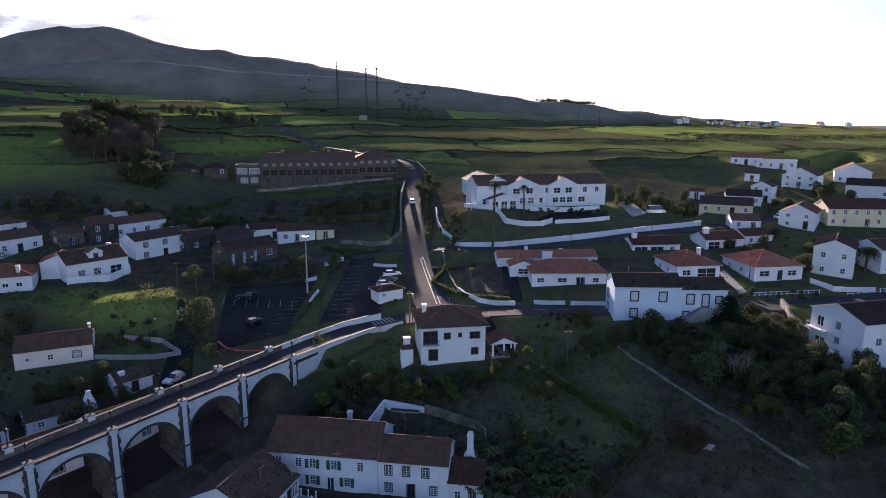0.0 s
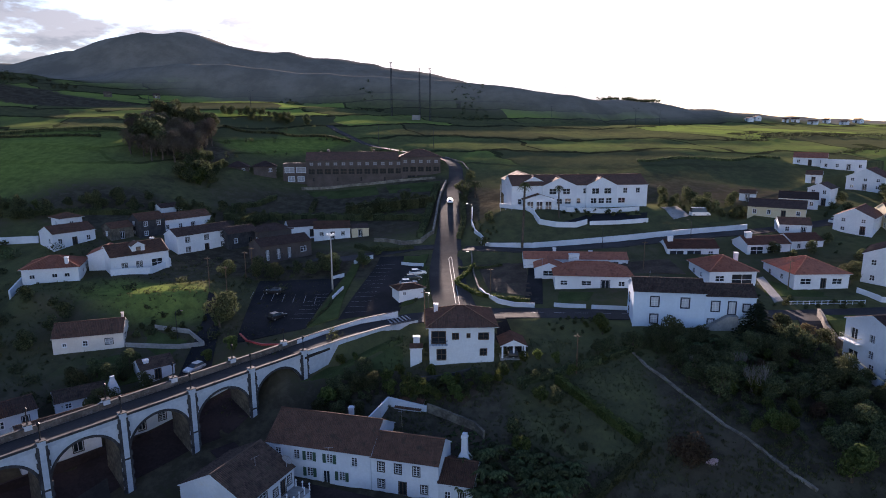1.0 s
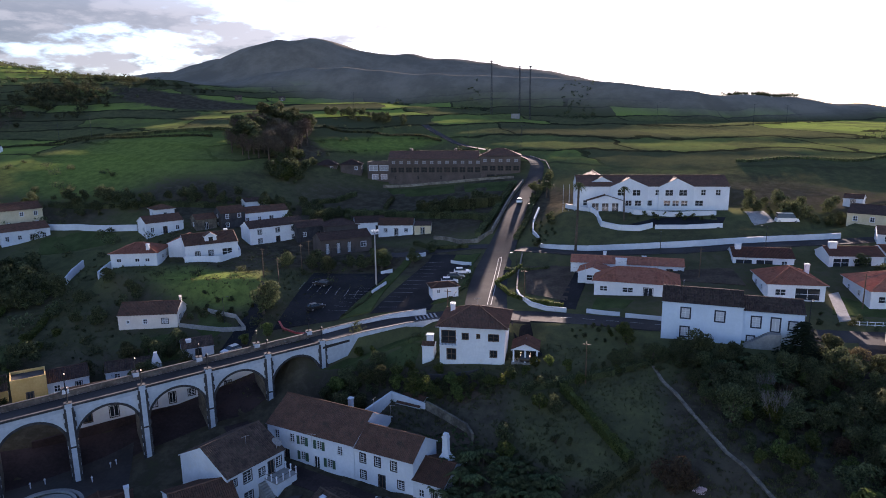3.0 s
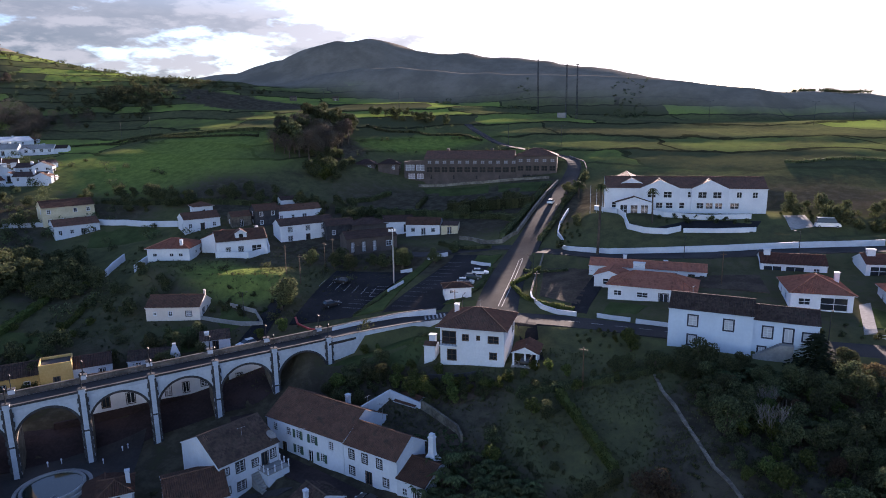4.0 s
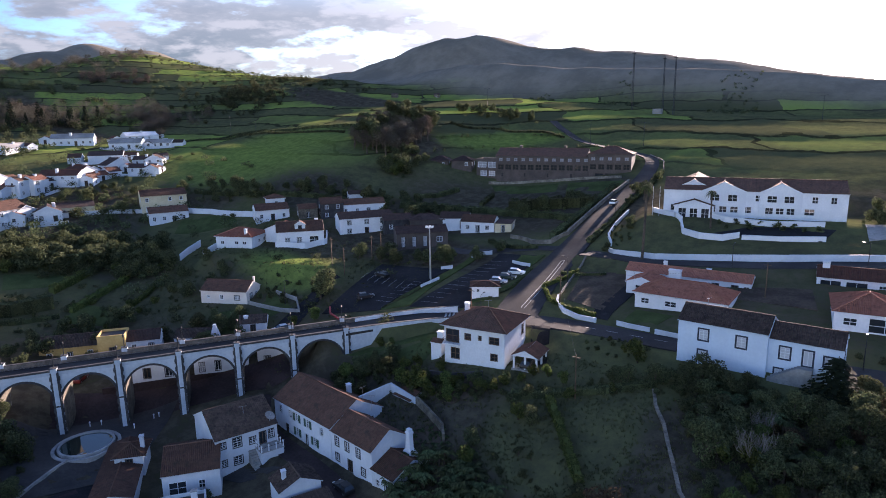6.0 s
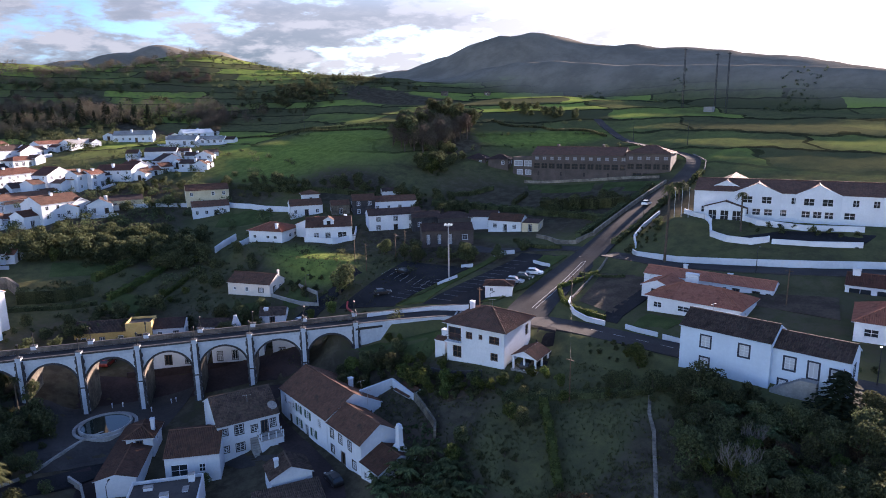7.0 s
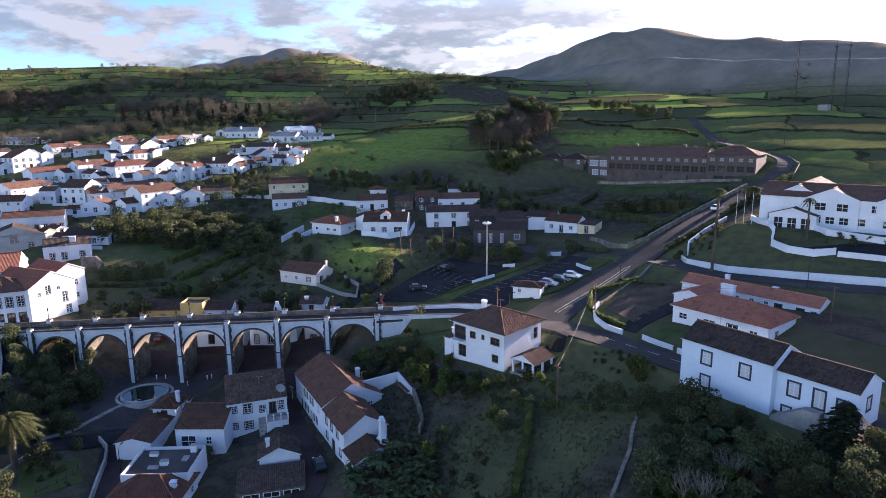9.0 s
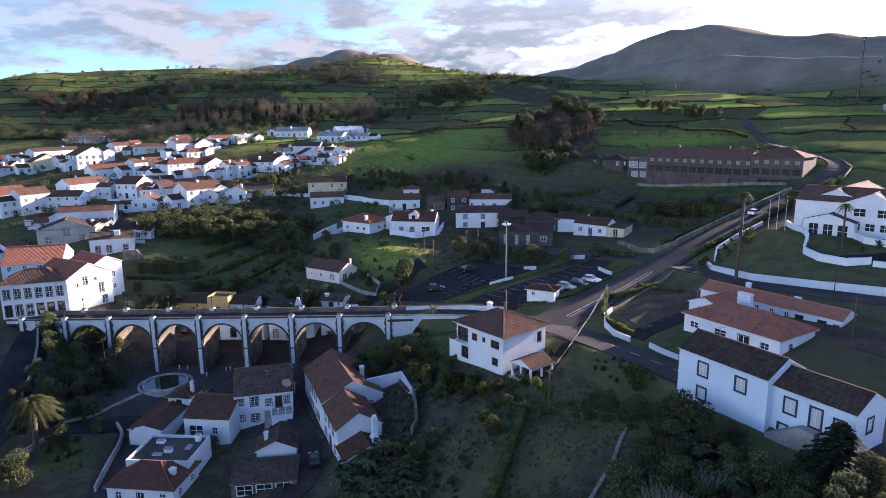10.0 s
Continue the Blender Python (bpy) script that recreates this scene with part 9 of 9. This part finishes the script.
def banana_mesh(seed):
    rng = np.random.default_rng(seed)
    v, f = [], []
    for i in range(11):
        a, up, length = 2.399 * i + rng.uniform(-0.3, 0.3), rng.uniform(0.5, 1.3), rng.uniform(1.5, 2.3)
        side = np.array((-math.sin(a), math.cos(a), 0.0))
        for q in np.linspace(0.12, 1, 9):
            c = np.array((math.cos(a) * length * q * math.cos(up * (1 - q * 0.4)), math.sin(a) * length * q * math.cos(up * (1 - q * 0.4)), 1.9 + length * (q * math.sin(up) - 0.75 * q * q)))
            w = 0.33 * math.sin(math.pi * min(0.98, q * 0.9 + 0.08))
            d = np.array((math.cos(a), math.sin(a), -0.5)) * length / 9
            for sg in (-1, 1):
                k = len(v)
                v += [tuple(c - d * 0.5), tuple(c + d * 0.45), tuple(c + d * 0.5 + side * sg * w + np.array((0, 0, -0.14))), tuple(c - d * 0.25 + side * sg * w + np.array((0, 0, -0.12)))]
                f.append((k, k + 1, k + 2, k + 3))
    return shape_of(v, f).mesh("leaves", LEAF_BANANA)


BANANA = [Shape().tube(0, 0, [(-0.3, 0.16), (2.0, 0.1)], 7).mesh("stem", BARK), banana_mesh(5), banana_mesh(6)]
rnd = random.Random(4)
for k in range(70):
    a, q = rnd.uniform(0, 6.283), math.sqrt(rnd.random())
    banana(13.5 + 9.5 * q * math.cos(a), 87.0 + 5.2 * q * math.sin(a), rnd.uniform(0.8, 1.3))
for k in range(18):
    banana(52 + rnd.uniform(-7, 7), 104 + rnd.uniform(-3, 3), rnd.uniform(0.8, 1.3))
for k in range(26):
    banana(49 + rnd.uniform(-6, 6), 113.5 + rnd.uniform(-3.5, 3.5), rnd.uniform(0.7, 1.1))


# ---- far hedgerows and woods ----
def terrace_spots(count, x0, x1, y0, y1, zmin, zmax, lo, hi, seed):
    rng = np.random.default_rng(seed)
    x, y = rng.uniform(x0, x1, count * 14), rng.uniform(y0, y1, count * 14)
    z = swell(x, y)
    base = net(np.clip(x, -540, 380), np.clip(y, -90, 500), BROAD, -560, -100, 105) + net(x, y, NEAR, -128, 26, 26) + net(x, y, TOWN, -470, -10, 58)
    q = (base + 1.6 * ripple(x, y, 34, 2)) / 4.6
    u = q - np.floor(q)
    ok = (u > 0.76) & (u < 0.96) & (base > zmin) & (base < zmax) & (ripple(x, y, 38, 9) > 0.25)
    pick = np.nonzero(ok)[0][:count]
    return [(float(x[i]), float(y[i]), float(rng.uniform(lo, hi))) for i in pick]


woods("hedgerows", terrace_spots(380, -240, 240, 225, 420, 24, 60, 0.9, 2.2, 1), 0.7, 0.24, LEAF, "far dark hedgerows along the terraces", 34, 1)
woods("hedgerows", terrace_spots(700, -470, -190, 60, 400, 34, 95, 1.4, 3.4, 2), 0.65, 0.36, LEAF, "far dark hedgerows on the terraced hill", 40, 2)
rngw = np.random.default_rng(8)
woods("bare_wood", [(float(-338 + rngw.normal() * 8 + 0.14 * (y - 160)), float(y), float(rngw.uniform(5.5, 9))) for y in rngw.uniform(60, 250, 150)], 0.6, 0.24, LEAF_BARE, "far wood of bare brown winter trees", 420, 3)
woods("bare_wood", [(float(-415 + rngw.normal() * 9), float(y), float(rngw.uniform(5, 8))) for y in rngw.uniform(60, 300, 110)], 0.55, 0.28, LEAF_BARE, "bare brown wood high on the hill", 300, 4)
woods("bare_wood", [(float(-292 + rngw.normal() * 7), float(236 + rngw.normal() * 12), float(rngw.uniform(5, 8))) for _ in range(26)], 0.6, 0.24, LEAF_BARE, "clump of bare brown winter trees", 420, 5)
woods("dark_wood", [(float(-300 + rngw.normal() * 16), float(300 + rngw.normal() * 26), float(rngw.uniform(3, 6))) for _ in range(120)], 0.6, 0.5, LEAF, "dark evergreen wood in a fold of the hill", 90, 6)
woods("dark_wood", [(float(-322 + rngw.normal() * 22), float(y), float(rngw.uniform(2.5, 5))) for y in rngw.uniform(100, 230, 110)], 0.6, 0.5, LEAF, "dark undergrowth behind the village", 90, 7)
woods("ridge_trees", [(float(x), float(352 + 0.25 * (x + 300) + rngw.normal() * 5), float(rngw.uniform(1.8, 3.6))) for x in rngw.uniform(-345, -245, 60)], 0.6, 0.3, LEAF, "row of dark trees along the ridge", 90, 8)
woods("ridge_trees", [(float(-455 + rngw.normal() * 8), float(y), float(rngw.uniform(1.6, 3.4))) for y in rngw.uniform(20, 180, 50)], 0.6, 0.3, LEAF_BARE, "bare trees standing along the skyline", 90, 9)
woods("ridge_trees", [(float(-405 + rngw.normal() * 10 + 0.4 * (y - 300)), float(y), float(rngw.uniform(1.6, 3.2))) for y in rngw.uniform(285, 400, 60)], 0.6, 0.3, LEAF, "dark trees along the hill crest", 80, 10)
woods("ridge_trees", [(float(x), float(449 + 0.78 * (x - 71) + rngw.normal() * 2), float(rngw.uniform(1.2, 2.4))) for x in rngw.uniform(71, 119, 70)], 0.6, 0.4, LEAF, "distant row of trees on the skyline", 50, 11)
woods("gully_scrub", [(float(-150 + rngw.normal() * 40), float(118 + rngw.normal() * 22), float(rngw.uniform(1.5, 3.2))) for _ in range(150)], 0.75, 0.22, LEAF, "dark scrub in the gully below the village", 150, 13)
def within(corners, count, lo, hi):
    """Spots spread over a four-sided stretch of ground."""
    a, b, c, d = [np.array(p) for p in corners]
    out = []
    for _ in range(count):
        u, v = rngw.uniform(), rngw.uniform()
        p = (1 - u) * (1 - v) * a + u * (1 - v) * b + u * v * c + (1 - u) * v * d
        out.append((float(p[0]), float(p[1]), float(rngw.uniform(lo, hi))))
    return out


woods("gully_wood", within([(-158.0, 78.0), (-132.0, 131.5), (-108.0, 122.0), (-124.0, 78.0)], 90, 1.8, 3.4), 0.85, 0.24, LEAF, "dense dark wood in the gully", 210, 21)
woods("garden_scrub", within([(-112.5, 74.2), (-104.3, 98.2), (-82.2, 99.7), (-92.0, 70.6)], 22, 0.6, 1.4), 0.8, 0.18, LEAF, "overgrown terraced gardens above the bridge", 130, 22)
woods("garden_scrub", within([(-68.7, 49.7), (-69.0, 62.3), (-52.1, 59.1), (-53.2, 46.9)], 30, 0.6, 1.3), 0.9, 0.15, LEAF, "planting in the park below the bridge", 130, 23)
woods("bare_wood", within([(-437.7, 70.6), (-383.9, 178.4), (-353.8, 173.5), (-417.6, 65.2)], 60, 3.2, 5.5), 0.6, 0.28, LEAF_BARE, "soft brown wood of bare trees on the slope", 260, 24)
woods("bare_wood", within([(-388.3, 30.2), (-441.5, 147.2), (-423.2, 143.2), (-441.2, 26.7)], 55, 3.2, 5.5), 0.6, 0.28, LEAF_BARE, "band of bare brown trees across the hill", 260, 25)
woods("bare_wood", within([(-390.5, 233.2), (-375.5, 278.9), (-360.0, 266.3), (-379.1, 228.6)], 34, 3.2, 5.5), 0.6, 0.28, LEAF_BARE, "bare brown copse high on the hill", 260, 26)
woods("bare_wood", within([(-327.0, 225.9), (-312.7, 255.2), (-278.7, 237.7), (-299.2, 213.9)], 26, 3.2, 5.0), 0.7, 0.26, LEAF_BARE, "bare brown copse beside the village", 280, 27)
woods("dark_wood", within([(-416.3, 75.3), (-360.2, 163.7), (-316.3, 152.2), (-389.0, 69.5)], 60, 2.0, 3.6), 0.75, 0.26, LEAF, "dark thicket behind the village", 170, 28)
woods("bare_wood", within([(-417.3, 43.8), (-403.1, 109.7), (-416.4, 111.7), (-430.6, 44.5)], 70, 4.0, 7.0), 0.6, 0.3, LEAF_BARE, "bare brown wood along the hill's foot", 240, 31)
woods("dark_wood", within([(-430.4, 59.0), (-414.6, 128.4), (-428.1, 131.1), (-439.5, 59.7)], 60, 3.0, 5.0), 0.7, 0.34, LEAF, "dark wood across the upper hill", 150, 32)
woods("bare_wood", within([(-388.6, 128.7), (-341.0, 188.8), (-356.0, 195.4), (-400.0, 131.9)], 80, 4.5, 7.5), 0.6, 0.3, LEAF_BARE, "bare brown wood behind the conifers", 240, 33)
woods("dark_wood", within([(-415.0, 145.8), (-367.0, 222.6), (-376.1, 226.3), (-422.9, 147.6)], 60, 2.4, 4.0), 0.7, 0.32, LEAF, "dark tree line high on the slope", 130, 34)
woods("dark_wood", within([(-379.4, 27.0), (-368.8, 74.4), (-386.6, 75.9), (-398.2, 26.8)], 50, 3.0, 5.0), 0.75, 0.32, LEAF, "dark trees at the village's far edge", 150, 35)
woods("kitchen_garden", within([(-0.6, 96.2), (5.9, 98.7), (9.9, 95.4), (3.5, 93.0)], 46, 0.2, 0.5), 0.9, 0.12, LEAF_BANANA, "rows of leafy vegetables in the garden bed", 60, 29)
woods("flowering_bush", within([(41.0, 88.4), (42.3, 89.1), (42.5, 88.1), (41.3, 87.8)], 5, 0.4, 0.7), 0.9, 0.12, FLOWER, "pale pink flowering garden bush", 90, 30)
woods("gully_trees", [(float(-150 + rngw.normal() * 24), float(112 + rngw.normal() * 16), float(rngw.uniform(2.0, 3.8))) for _ in range(80)], 0.8, 0.28, LEAF, "dark broadleaf trees filling the gully", 190, 16)
woods("village_trees", [(float(rngw.uniform(-290, -165)), float(rngw.uniform(40, 170)), float(rngw.uniform(2.0, 3.6))) for _ in range(50)], 0.85, 0.32, LEAF, "dark rounded trees among the village gardens", 130, 17)
woods("village_bushes", [(float(rngw.uniform(-320, -150)), float(rngw.uniform(30, 190)), float(rngw.uniform(1.2, 3.4))) for _ in range(240)], 0.75, 0.24, LEAF, "dark garden bushes between the village houses", 130, 14)
woods("slope_brambles", [(float(20 + rngw.normal() * 26), float(90 + rngw.normal() * 9), float(rngw.uniform(0.4, 1.0))) for _ in range(60)], 1.0, 0.13, LEAF, "low brambles and weeds on the slope", 60, 15)


def rough_grass(name, corners, count, lo, hi, label, seed):
    """Tufts of upright blades spread over a four-sided stretch of ground."""
    rng = np.random.default_rng(seed)
    a, b, c, d = [np.array(q, dtype=float) for q in corners]
    u, v = rng.uniform(size=(count, 1)), rng.uniform(size=(count, 1))
    at = (1 - u) * (1 - v) * a + u * (1 - v) * b + u * v * c + (1 - u) * v * d
    at = at[ripple(at[:, 0], at[:, 1], 2.6, seed) + 0.6 * rng.normal(size=count) > -0.1]
    z = ground(at[:, 0], at[:, 1])
    s = Shape()
    for (x, y), h in zip(at, z):
        tall = rng.uniform(lo, hi)
        for _ in range(5):
            w = rng.uniform(0, 6.283)
            ox, oy = rng.normal(size=2) * 0.16
            dx, dy = math.cos(w) * 0.09, math.sin(w) * 0.09
            lx, ly = rng.normal(size=2) * 0.22 * tall
            s.face((x + ox - dx, y + oy - dy, h - 0.05), (x + ox + dx, y + oy + dy, h - 0.05), (x + ox + lx, y + oy + ly, h + tall))
    return tagged(new(name, s.mesh(name, GRASS_BLADE)), label, "grass", kind="stuff")


rough_grass("rough_grass", [(-12, 92), (62, 84), (62, 119), (-12, 121)], 9000, 0.12, 0.38, "rough tufted grass on the slope", 18)
rough_grass("rough_grass", [(-110, 95), (-36, 100), (-30, 160), (-105, 160)], 5000, 0.15, 0.45, "rough tufted grass on the garden banks", 20)
rough_grass("rough_grass", [(10, 76), (70, 70), (62, 90), (12, 94)], 3000, 0.15, 0.45, "rough tufted grass below the field wall", 22)
woods("bank_weeds", [(float(rngw.uniform(-110, -35)), float(rngw.uniform(95, 160)), float(rngw.uniform(0.2, 0.5))) for _ in range(180)], 1.0, 0.17, LEAF, "tussocks on the grassy banks", 24, 19)
# far white houses along the coast
for k, (x, y) in enumerate(((205, 478), (214, 484), (222, 476), (238, 492), (247, 486), (263, 500), (176, 470), (183, 476), (310, 520), (325, 508))):
    house(x, y, -20 - 9 * k, 4 + k % 3, 4, 1.8 + 0.2 * (k % 2), "gable", 1.1, WHITE, TILE, label="small far white house near the coast", tiled=False)
for x, y in ((-221.3, 359.9), (-210.1, 393.0)):
    house(x, y, 25, 4, 3.5, 2.2, "gable", 0.9, RUBBLE, TILE_OLD, label="small stone farm building among pastures", tiled=False)
